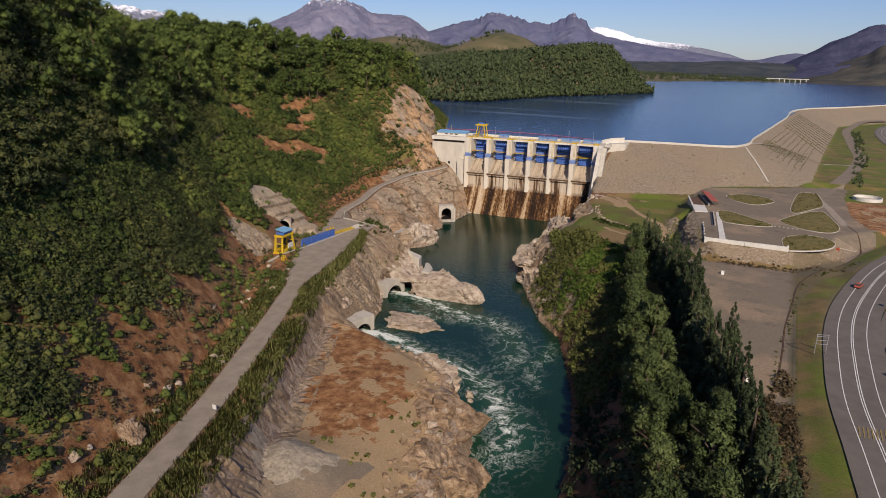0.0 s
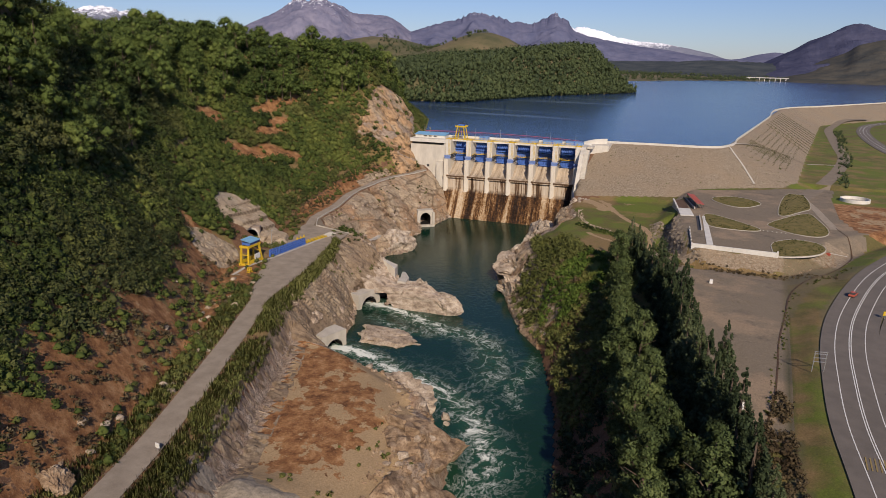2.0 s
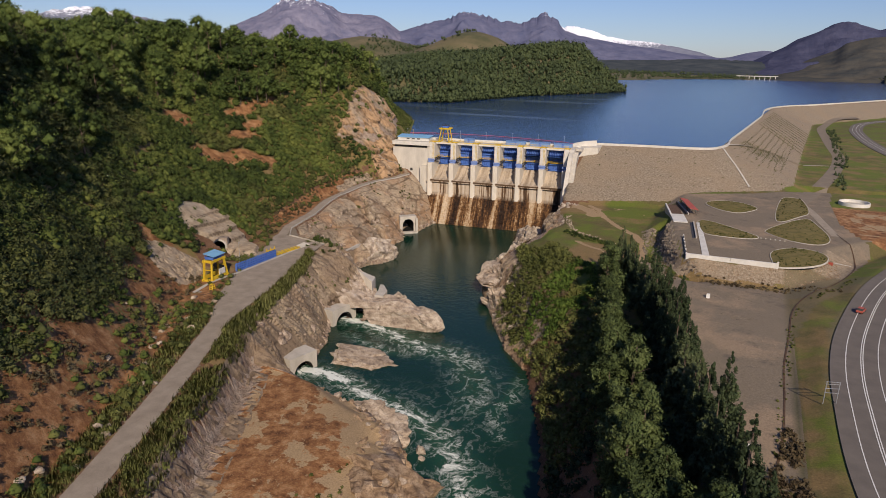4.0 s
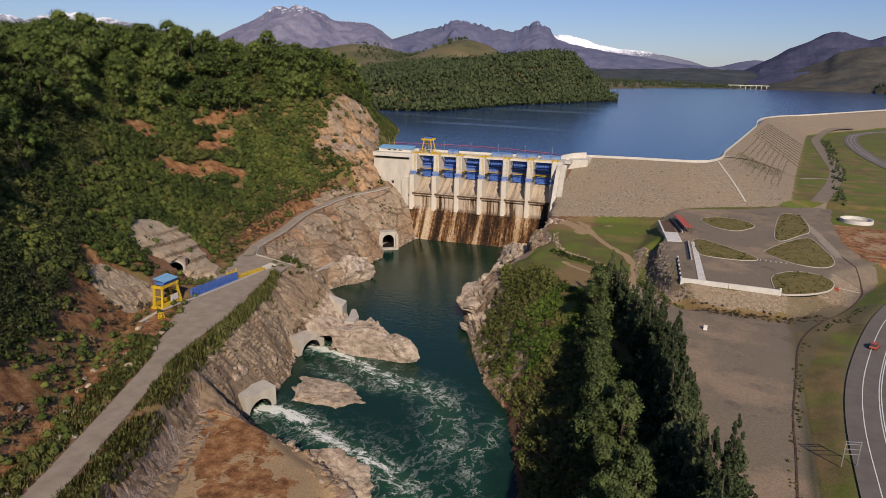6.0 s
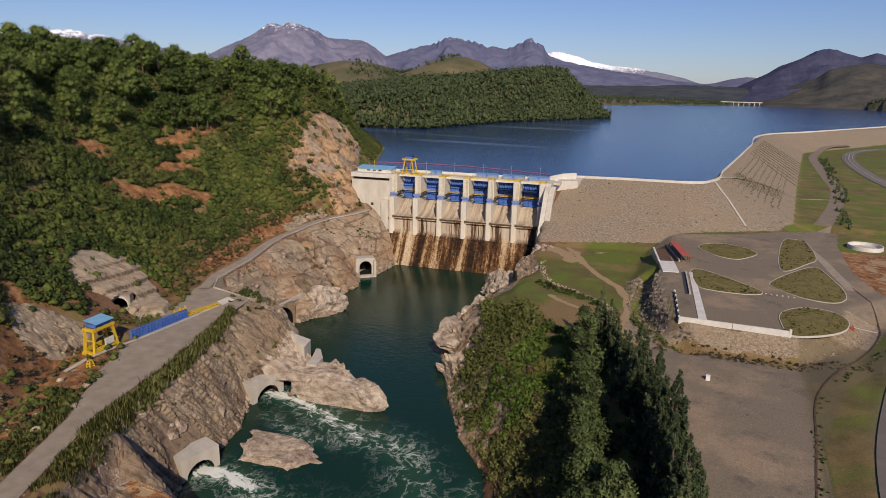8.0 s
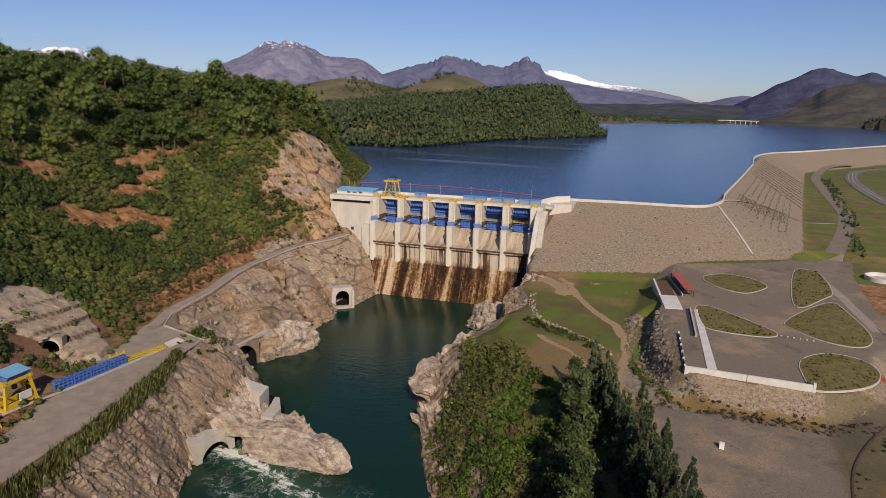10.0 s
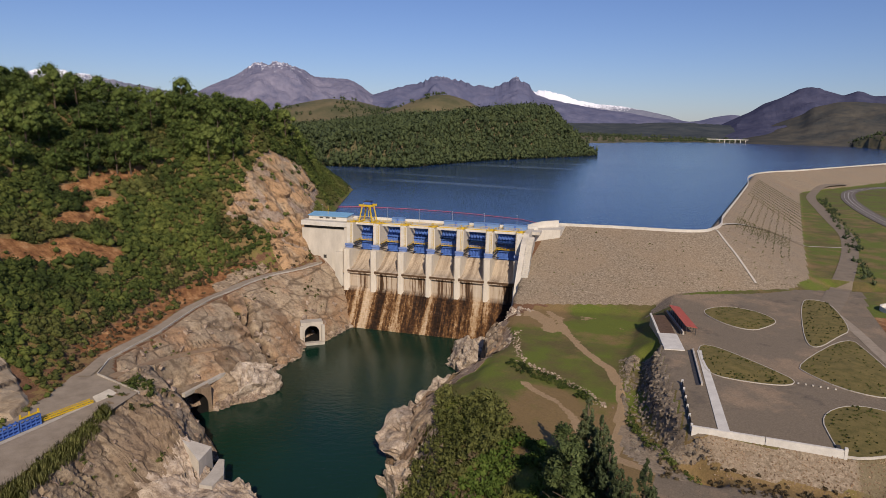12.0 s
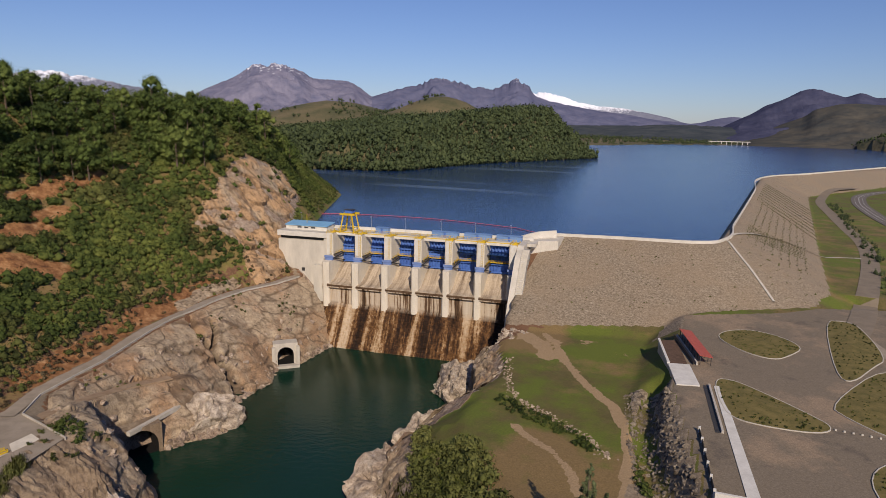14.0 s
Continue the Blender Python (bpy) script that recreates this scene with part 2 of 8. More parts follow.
def cells(x, y, z, seed):
    """Fracture blocks: every cell of space gets its own tilted plane; gives an offset from -1 to 1 and the gap to the next block."""
    p = np.stack([x, y, z], -1).astype(float)
    base = np.floor(p)
    best, second, out = np.full(p.shape[:-1], 9.0), np.full(p.shape[:-1], 9.0), np.zeros(p.shape[:-1])
    for dx in (-1, 0, 1):
        for dy in (-1, 0, 1):
            for dz in (-1, 0, 1):
                c = base + np.array([dx, dy, dz])
                h = [lattice(c[..., 0] + 57 * c[..., 2], c[..., 1] - 31 * c[..., 2], seed + k) for k in range(7)]
                f = c + np.stack(h[:3], -1)
                o = p - f
                d = np.linalg.norm(o, axis=-1)
                val = (h[3] * 2 - 1) * 0.6 + (o * (np.stack(h[4:7], -1) * 2 - 1)).sum(-1) * 1.1
                near = d < best
                second = np.where(near, best, np.minimum(second, d))
                out = np.where(near, val, out)
                best = np.where(near, d, best)
    return out, second - best


# ---- materials ----
def shader(name, rough=0.9, metal=0.0):
    m = bpy.data.materials.new(name)
    m.use_nodes = True
    b = m.node_tree.nodes["Principled BSDF"]
    b.inputs["Roughness"].default_value, b.inputs["Metallic"].default_value = rough, metal
    b.inputs["Specular IOR Level"].default_value = 0.3
    return m, m.node_tree.nodes, m.node_tree.links, b


def place(nodes, links, world_space=False):
    c = nodes.new("ShaderNodeNewGeometry" if world_space else "ShaderNodeTexCoord")
    return c.outputs["Position" if world_space else "Object"]


def noise_node(nodes, links, where, scale, detail=4, stretch=None, rough=0.6):
    n = nodes.new("ShaderNodeTexNoise")
    n.inputs["Scale"].default_value, n.inputs["Detail"].default_value, n.inputs["Roughness"].default_value = scale, detail, rough
    if stretch:
        k = nodes.new("ShaderNodeMapping")
        k.inputs["Scale"].default_value = stretch
        links.new(where, k.inputs["Vector"])
        where = k.outputs["Vector"]
    links.new(where, n.inputs["Vector"])
    return n.outputs["Fac"]


def ramp(nodes, links, fac, stops):
    r = nodes.new("ShaderNodeValToRGB")
    while len(r.color_ramp.elements) < len(stops):
        r.color_ramp.elements.new(0.5)
    for el, (p, c) in zip(r.color_ramp.elements, stops):
        el.position, el.color = p, (*c, 1)
    links.new(fac, r.inputs["Fac"])
    return r.outputs["Color"]


def mix(nodes, links, fac, a, b, mode="MIX"):
    m = nodes.new("ShaderNodeMix")
    m.data_type, m.blend_type = "RGBA", mode
    for sock, v in ((m.inputs["Factor"], fac), (m.inputs[6], a), (m.inputs[7], b)):
        if isinstance(v, (int, float)):
            sock.default_value = v
        elif isinstance(v, tuple):
            sock.default_value = (*v, 1)
        else:
            links.new(v, sock)
    return m.outputs[2]


def math_node(nodes, links, op, a, b=None):
    m = nodes.new("ShaderNodeMath")
    m.operation = op
    for sock, v in zip(m.inputs, (a, b)):
        if isinstance(v, (int, float)):
            sock.default_value = v
        elif v is not None:
            links.new(v, sock)
    return m.outputs[0]


def bump(nodes, links, b, height, strength=0.5, distance=0.3):
    n = nodes.new("ShaderNodeBump")
    n.inputs["Strength"].default_value, n.inputs["Distance"].default_value = strength, distance
    links.new(height, n.inputs["Height"])
    links.new(n.outputs["Normal"], b.inputs["Normal"])


def plain(name, dark, light, scale=1.5, rough=0.8, metal=0.0, relief=0.2, grain=12.0, stretch=None):
    """A surface that varies between two colours at two scales, with fine relief."""
    m, n, l, b = shader(name, rough, metal)
    p = place(n, l)
    f1, f2 = noise_node(n, l, p, scale, 4, stretch), noise_node(n, l, p, grain, 3)
    f = math_node(n, l, "ADD", math_node(n, l, "MULTIPLY", f1, 0.65), math_node(n, l, "MULTIPLY", f2, 0.35))
    l.new(ramp(n, l, f, [(0.32, dark), (0.68, light)]), b.inputs["Base Color"])
    bump(n, l, b, f2, relief, 0.06)
    return m


def leaves(name, dark, mid, light):
    m, n, l, b = shader(name, 0.8)
    g = n.new("ShaderNodeNewGeometry")
    o = n.new("ShaderNodeObjectInfo")
    p = place(n, l, True)
    k = math_node(n, l, "ADD", math_node(n, l, "MULTIPLY", g.outputs["Random Per Island"], 0.42), math_node(n, l, "MULTIPLY", o.outputs["Random"], 0.28))
    for size, weight in ((0.028, 1.1), (0.11, 0.8), (0.45, 0.6)):
        f = noise_node(n, l, p, size, 3)
        k = math_node(n, l, "ADD", k, math_node(n, l, "MULTIPLY", math_node(n, l, "SUBTRACT", f, 0.5), weight))
    l.new(ramp(n, l, k, [(0.0, dark), (0.38, mid), (0.85, light)]), b.inputs["Base Color"])
    b.inputs["Specular IOR Level"].default_value = 0.15
    return m


def ground_material():
    m, n, l, b = shader("ground", 0.95)
    p = place(n, l, True)
    big, med, fine = noise_node(n, l, p, 0.05, 5), noise_node(n, l, p, 0.35, 5), noise_node(n, l, p, 2.2, 5)
    def mask(name):
        a = n.new("ShaderNodeAttribute")
        a.attribute_name = name
        s = n.new("ShaderNodeSeparateColor")
        l.new(a.outputs["Color"], s.inputs["Color"])
        return [s.outputs[0], s.outputs[1], s.outputs[2], a.outputs["Alpha"]]
    one, two = mask("cover"), mask("cover_b")
    def soft(v, noise, k=0.9):
        return math_node(n, l, "GREATER_THAN", math_node(n, l, "ADD", v, math_node(n, l, "MULTIPLY", math_node(n, l, "SUBTRACT", noise, 0.5), k)), 0.5)
    soil = mix(n, l, med, (0.09, 0.045, 0.024), (0.25, 0.135, 0.075))
    soil = mix(n, l, ramp(n, l, fine, [(0.55, (0, 0, 0)), (0.75, (1, 1, 1))]), soil, (0.33, 0.22, 0.14))
    grass = mix(n, l, med, (0.080, 0.080, 0.022), (0.175, 0.135, 0.055))
    grass = mix(n, l, ramp(n, l, big, [(0.40, (0, 0, 0)), (0.55, (1, 1, 1))]), grass, (0.125, 0.155, 0.024))
    worn = noise_node(n, l, p, 0.07, 6, None, 0.62)
    worn = math_node(n, l, "ADD", worn, math_node(n, l, "MULTIPLY", math_node(n, l, "SUBTRACT", two[3], 0.5), 0.5))
    grass = mix(n, l, ramp(n, l, worn, [(0.44, (0, 0, 0)), (0.62, (1, 1, 1))]), grass, mix(n, l, fine, (0.17, 0.115, 0.045), (0.29, 0.20, 0.09)))
    strata = noise_node(n, l, p, 0.42, 8, (1.0, 0.8, 0.55), 0.68)
    rock = ramp(n, l, strata, [(0.3, (0.10, 0.072, 0.052)), (0.43, (0.30, 0.225, 0.165)), (0.56, (0.40, 0.315, 0.24)), (0.72, (0.56, 0.47, 0.375))])
    rock = mix(n, l, ramp(n, l, fine, [(0.36, (0.75, 0.75, 0.75)), (0.47, (0, 0, 0))]), rock, (0.085, 0.06, 0.045))
    rock = mix(n, l, ramp(n, l, med, [(0.5, (0, 0, 0)), (0.7, (0.7, 0.7, 0.7))]), rock, (0.26, 0.15, 0.085))
    gravel = mix(n, l, fine, (0.165, 0.134, 0.097), (0.255, 0.208, 0.148))
    gravel = mix(n, l, ramp(n, l, noise_node(n, l, p, 0.05, 7, None, 0.7), [(0.50, (0, 0, 0)), (0.62, (0.75, 0.75, 0.75))]), gravel, (0.34, 0.25, 0.165))
    gravel = mix(n, l, ramp(n, l, noise_node(n, l, p, 0.11, 7, None, 0.72), [(0.34, (0.6, 0.6, 0.6)), (0.44, (0, 0, 0))]), gravel, (0.11, 0.092, 0.075))
    riprap = ramp(n, l, noise_node(n, l, p, 1.1, 6, None, 0.75), [(0.34, (0.11, 0.085, 0.055)), (0.46, (0.25, 0.20, 0.14)), (0.56, (0.32, 0.26, 0.185)), (0.68, (0.46, 0.39, 0.295))])
    riprap = mix(n, l, ramp(n, l, noise_node(n, l, p, 0.045, 4), [(0.42, (0, 0, 0)), (0.62, (0.55, 0.55, 0.55))]), riprap, (0.31, 0.235, 0.155))
    v = n.new("ShaderNodeTexVoronoi")
    v.inputs["Scale"].default_value = 0.9
    l.new(p, v.inputs["Vector"])
    riprap = mix(n, l, ramp(n, l, v.outputs["Distance"], [(0.0, (0.7, 0.7, 0.7)), (0.16, (0, 0, 0))]), riprap, (0.10, 0.095, 0.05))
    red = ramp(n, l, noise_node(n, l, p, 0.3, 7, None, 0.7), [(0.34, (0.10, 0.042, 0.018)), (0.48, (0.235, 0.108, 0.043)), (0.58, (0.345, 0.18, 0.078)), (0.70, (0.47, 0.30, 0.16))])
    red = mix(n, l, ramp(n, l, fine, [(0.55, (0, 0, 0)), (0.7, (0.7, 0.7, 0.7))]), red, (0.36, 0.21, 0.11))
    track = mix(n, l, fine, (0.29, 0.195, 0.100), (0.45, 0.33, 0.195))
    c = soil
    c = mix(n, l, soft(one[1], med), c, grass)
    c = mix(n, l, soft(two[1], med), c, red)
    c = mix(n, l, soft(two[2], noise_node(n, l, p, 0.11, 9, None, 0.68), 1.5), c, track)
    c = mix(n, l, soft(one[2], fine, 0.5), c, gravel)
    c = mix(n, l, soft(two[0], fine, 0.4), c, riprap)
    c = mix(n, l, soft(one[0], med), c, rock)
    wide = noise_node(n, l, p, 0.008, 5)
    c = mix(n, l, one[3], c, ramp(n, l, wide, [(0.38, (0.085, 0.088, 0.042)), (0.52, (0.135, 0.118, 0.060)), (0.64, (0.175, 0.142, 0.078))]))
    grit = noise_node(n, l, p, 2.6, 6, None, 0.82)
    c = mix(n, l, 1.0, c, ramp(n, l, grit, [(0.30, (0.62, 0.62, 0.62)), (0.52, (1.0, 1.0, 1.0)), (0.68, (1.3, 1.3, 1.3))]), "MULTIPLY")
    l.new(c, b.inputs["Base Color"])
    h = math_node(n, l, "ADD", math_node(n, l, "MULTIPLY", med, 0.30), math_node(n, l, "MULTIPLY", fine, 0.16))
    h = math_node(n, l, "MULTIPLY", h, math_node(n, l, "SUBTRACT", 1.0, math_node(n, l, "MULTIPLY", math_node(n, l, "MINIMUM", one[2], 1.0), 0.88)))
    bump(n, l, b, math_node(n, l, "ADD", h, math_node(n, l, "MULTIPLY", strata, math_node(n, l, "MULTIPLY", one[0], 2.6))), 0.8, 0.6)
    return m


def water_material(name, deep, shallow, rough, wave, scale, foam=False):
    m, n, l, b = shader(name, rough)
    p = place(n, l, True)
    b.inputs["Specular IOR Level"].default_value = 0.5
    b.inputs["IOR"].default_value = 1.33
    f = noise_node(n, l, p, 0.02, 3)
    c = mix(n, l, f, deep, shallow)
    w = noise_node(n, l, p, scale, 5)
    if not foam:
        # Pale lanes paint the bright horizon's reflection into the lake colour.
        sheen_lanes = noise_node(n, l, p, 0.010, 5, (0.25, 1.8, 1), 0.6)
        c = mix(n, l, ramp(n, l, sheen_lanes, [(0.59, (0, 0, 0)), (0.72, (0.6, 0.6, 0.6))]), c, (0.17, 0.25, 0.38))
        l.new(math_node(n, l, "ADD", math_node(n, l, "MULTIPLY", ramp(n, l, sheen_lanes, [(0.55, (0, 0, 0)), (0.68, (1, 1, 1))]), 0.03), rough), b.inputs["Roughness"])
    if foam:
        b.inputs["Specular IOR Level"].default_value = 0.28
        a = n.new("ShaderNodeAttribute")
        a.attribute_name = "foam"
        warp = n.new("ShaderNodeTexNoise")
        warp.inputs["Scale"].default_value, warp.inputs["Detail"].default_value = 0.12, 4
        l.new(p, warp.inputs["Vector"])
        add = n.new("ShaderNodeVectorMath")
        add.operation = "MULTIPLY_ADD"
        l.new(warp.outputs["Color"], add.inputs[0])
        add.inputs[1].default_value = (8, 8, 0)
        l.new(p, add.inputs[2])
        streak = noise_node(n, l, add.outputs["Vector"], 0.42, 10, (0.62, 1.0, 1), 0.76)
        k = math_node(n, l, "SUBTRACT", math_node(n, l, "ADD", streak, math_node(n, l, "MULTIPLY", a.outputs["Fac"], 0.40)), 0.85)
        k = math_node(n, l, "MULTIPLY", k, 11.0)
        thread = noise_node(n, l, add.outputs["Vector"], 0.20, 7, (1.0, 0.6, 1), 0.68)
        thread = math_node(n, l, "SUBTRACT", 1.0, math_node(n, l, "MULTIPLY", math_node(n, l, "ABSOLUTE", math_node(n, l, "SUBTRACT", thread, 0.5)), 30.0))
        thread = math_node(n, l, "MULTIPLY", math_node(n, l, "MAXIMUM", thread, 0.0), math_node(n, l, "MULTIPLY", math_node(n, l, "MULTIPLY", math_node(n, l, "MULTIPLY", a.outputs["Fac"], 0.95), math_node(n, l, "MULTIPLY", math_node(n, l, "SUBTRACT", streak, 0.38), 3.2)), 1.6))
        fo = ramp(n, l, math_node(n, l, "MAXIMUM", k, thread), [(0.0, (0, 0, 0)), (1.0, (1, 1, 1))])
        teal = math_node(n, l, "MULTIPLY", a.outputs["Fac"], 0.85)
        c = mix(n, l, teal, c, (0.020, 0.088, 0.052))
        c = mix(n, l, fo, c, (0.78, 0.82, 0.77))
        r = math_node(n, l, "ADD", math_node(n, l, "MULTIPLY", fo, 0.6), rough)
        l.new(r, b.inputs["Roughness"])
        w = math_node(n, l, "ADD", w, math_node(n, l, "MULTIPLY", math_node(n, l, "MULTIPLY", streak, a.outputs["Fac"]), 5.0))
    l.new(c, b.inputs["Base Color"])
    bump(n, l, b, w, wave, 0.35)
    return m


MAT_GROUND = ground_material()
MAT_RIVER = water_material("river_water", (0.006, 0.024, 0.015), (0.010, 0.040, 0.024), 0.09, 0.35, 0.5, True)
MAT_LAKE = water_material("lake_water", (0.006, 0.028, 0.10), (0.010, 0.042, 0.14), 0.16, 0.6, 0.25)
MAT_CONCRETE = plain("concrete", (0.36, 0.33, 0.28), (0.58, 0.54, 0.47), 0.25, 0.9, 0, 0.3, 3.0, (1, 1, 0.35))
MAT_WHITE = plain("white_concrete", (0.55, 0.53, 0.48), (0.74, 0.72, 0.66), 0.4, 0.8, 0, 0.15, 4.0)
MAT_BLUE = plain("blue_paint", (0.05, 0.12, 0.40), (0.10, 0.21, 0.58), 0.6, 0.5)
MAT_YELLOW = plain("yellow_paint", (0.52, 0.34, 0.02), (0.72, 0.50, 0.035), 0.6, 0.5)


# ---- mesh tools ----
def mesh_from(name, verts, faces, material=None, flat=True):
    me = bpy.data.meshes.new(name)
    v = np.asarray(verts, np.float32).reshape(-1, 3)
    f = np.asarray(faces, np.int32)
    me.vertices.add(len(v))
    me.vertices.foreach_set("co", v.ravel())
    k = f.shape[1]
    me.loops.add(f.size)
    me.loops.foreach_set("vertex_index", f.ravel())
    me.polygons.add(len(f))
    me.polygons.foreach_set("loop_start", np.arange(0, f.size, k, dtype=np.int32))
    me.polygons.foreach_set("use_smooth", np.full(len(f), not flat))
    me.update(calc_edges=True)
    if material:
        me.materials.append(material)
    return me


def grid_mesh(name, X, Y, Z, material, flat=False, skip=None):
    ny, nx = X.shape
    idx = np.arange(nx * ny).reshape(ny, nx)
    f = np.stack([idx[:-1, :-1], idx[:-1, 1:], idx[1:, 1:], idx[1:, :-1]], -1).reshape(-1, 4)
    if skip is not None:
        f = f[~skip.ravel()[f].any(1)]
    return mesh_from(name, np.stack([X, Y, Z], -1).reshape(-1, 3), f, material, flat)


def axis(lo, hi, step, out_lo, out_hi, grow=1.07):
    core = list(np.arange(lo, hi + 0.01, step))
    s, v, up = step, hi, []
    while v < out_hi:
        s *= grow
        v += s
        up.append(min(v, out_hi))
    s, v, dn = step, lo, []
    while v > out_lo:
        s *= grow
        v -= s
        dn.append(max(v, out_lo))
    return np.array(dn[::-1] + core + up)


def colour_layer(me, name, rgb):
    a = me.color_attributes.new(name, "FLOAT_COLOR", "POINT")
    c = np.ones((len(me.vertices), 4), np.float32)
    c[:, :rgb.shape[1]] = rgb
    a.data.foreach_set("color", c.ravel())


# ---- ground ----
gx = axis(-110, 240, 1.3, -4700, 242)
gx = np.concatenate([gx[gx < 240.2], axis(242.4, 400, 2.6, 242.4, 4700)])
gy = axis(-400, 60, 1.3, -900, 61)
gy = np.concatenate([gy[gy < 60.2], axis(62, 640, 2.6, 62, 4850, 1.06)])
GX, GY = np.meshgrid(gx, gy)
GZ = land(GX, GY)
OPEN = in_mouth(GX, GY, GZ)
# the ground lies under the cliff's own rock
_xl = lin(GY, LEFT_WATER)
_c = smooth((GX - lin(GY, ROAD) - lin(GY, ROAD_W) - 1) / 4) * smooth((_xl + 2 - GX) / 3) * (GY < -6) * (GY > -238)
GZ = GZ - 10.0 * _c
ground_mesh = grid_mesh("ground", GX, GY, GZ, MAT_GROUND, False, OPEN)
slope = np.hypot(np.gradient(GZ, axis=1) / np.gradient(GX, axis=1), np.gradient(GZ, axis=0) / np.gradient(GY, axis=0))


def covers(x, y, z, slope):
    xc, w = lin(y, ROAD), lin(y, ROAD_W)
    xl, xr = lin(y, LEFT_WATER), lin(y, RIGHT_WATER)
    e, d, g = xc - w - x, x - xc - w, x - xr
    leftside = x < (xl + xr) / 2
    near = (y < 20)
    rock = np.where(near & leftside & (d > 1.5) & (d < xl - xc - w + 8) & ((y > -240) | (x > xl - 9)), 1.0, 0)
    rock = np.where(near & leftside & (y < -232) & (y > -345) & (d > 7.5) & (d < 13.5), 1.0, rock)
    bluff = np.where(inside(x, y, BLUFF), 0.4, 2.0)
    rock = np.where((y < 60) & (x < -18) & (bluff < 1.1), 0.8, rock)
    rock = np.where(near & ~leftside & (g < 16) & (g > -3) & (y > -175) & (z < 23.5), 0.95, rock)
    grass = np.where(near & ~leftside & (g > 14), 0.75, 0)
    grass = np.where(near & ~leftside & (g > 10) & (x < 124) & (y > -125) & (y < -26), 0.95, grass)
    grass = np.where(near & leftside & (e > 0), np.where(e > 10, 0.64, 0.42), grass)
    grass = np.where((x > -34) & (x < 6) & (y > -200) & (y < -162) & leftside, 0.25, grass)
    grass = np.where(near & leftside & (((e > 0) & (e < 8)) | ((d > 0) & (d < 8.5) & (y < -215))), 0.52, grass)
    grass = np.where((y > 20) & ((x > 150) | (y > 380) | (x < -30)), 0.95, grass)
    inn = inside(x, y, TERRACE)
    td, _, _ = line_distance(x, y, TERRACE + TERRACE[:1])
    lot = near & (x > 160 + np.clip(-170 - y, 0, 90) * 0.25) & (x < 199) & (y < -140) & (y > -258)
    paved = inn & (x < lin(y, [(-130, 212), (-114, 218), (-95, 223), (-90, 245), (-76, 245), (-70, 226), (-45, 221), (-17, 220.5), (10, 221.5), (35, 224), (60, 225)])) & (y < lin(x, [(150, -8), (153, -6), (187, 14), (212, 42), (225, 60)]))
    gravel = np.where(lot | paved, 1.0, 0)
    gravel = np.where(near & (x > 196) & (y < -74) & (y > -150) & (x < lin(y, [(-150, 203), (-137, 208), (-114, 218), (-95, 225), (-85, 228), (-74, 228)])) & (paved | (td > 8) | (x > 212)), 0.9, gravel)
    gravel = np.where((d < 0) & (e < 0) & (y < -3), 0.95, gravel)
    gravel = np.where(near & leftside & (d > 9) & (x < 118 + 4 * fbm(x, y, 10, 3, 5)) & (y < -297 + 6 * fbm(x, y, 12, 3, 8)) & (y > -360), 1.0, gravel)
    cd, cs, run = line_distance(x, y, CREST)
    rip = np.where((cs > 0) & (z > lin(y, [(-30, 25.2), (20, 31.2), (60, 30.6)])) & (x > 90) & (cd < 75) & (y > -30) & ~(inn & (z < 31.5)), 1.0, 0)
    rip = np.where((cs <= 0) & (cd < 30) & (y > 20), 1.0, rip)
    rip = np.where(~inn & (td < 14) & (y < -70) & (x > 140) & (x < 168) & (z > 25.2), 0.85, rip)
    red = np.where(near & leftside & (y < -240) & (d > 8) & (x < xl - 4), 1.0, 0)
    red = np.where(near & leftside & (e > 3) & (e < 42) & (y < -205), 0.54, red)
    for sx, sy, sa, sb in SCARS:
        red = np.where(((x - sx) / sa) ** 2 + ((y - sy) / sb) ** 2 < 1.0, 1.0, red)
    red = np.where((y < 60) & (x < -24) & (bluff < 1.0), np.maximum(red, 0.8), red)
    red = np.where(near & leftside & (e > 0.5) & (e < 9) & (y > -140) & (y < -40), 0.9, red)
    track = np.zeros_like(x)
    for pts, half in LAWN_TRACKS:
        d2, _, _ = line_distance(x, y, pts)
        track = np.maximum(track, 0.86 - 0.5 * (d2 / (1.05 * half)) ** 2)
    track = np.where(near & leftside & (y < -240) & (d > 12) & (x < xl - 2), 0.43 + 0.3 * smooth((y + 285) / -20) + 0.4 * smooth((x - xl + 24) / 14), track)
    track = np.where((y > 380) & (y < 1300) & (x < 0) & (z < LAKE + 1.2), 0.8, track)
    pasture = np.where(y > 1400, 1.0, 0) * np.ones_like(x)
    pasture = np.where((y > 380) & (x < 20) & (z > LAKE + 1.2), 1.0, pasture)
    pasture = np.where(near & (x > 197) & (y < -118), 0.75, pasture)
    rip = np.where(near & ~inn & (td < 11) & (y < -92) & (x > 160) & (x < 222) & (z > 26.6), 0.56, rip)
    grass = np.where(near & (y > -152) & (y < -132) & (x > 158) & (x < 214), 0.85, grass)
    track = np.where(near & ~leftside & (x > 100) & (x < 140) & (y > -62) & (y < -30), np.maximum(track, 0.34), track)
    red = np.where((x > 220) & (x < 250) & (y > -72) & (y < -6) & ~paved, 0.9, red)
    track = np.where((x > 226) & (x < 246) & (y > -62) & (y < -14), 0.5, track)
    grass = np.where(inn & ~paved, 0.95, grass)
    verge = near & (x > lin(y, [(-340, 213), (-300, 205), (-272, 200.4), (-238, 198.2), (-183, 199.4), (-158, 205), (-140, 214)])) & (x < lin(y, [(-340, 220), (-300, 213), (-272, 208.2), (-234, 205), (-210, 204.5), (-178, 207), (-158, 212), (-140, 221)])) & (y < -140)
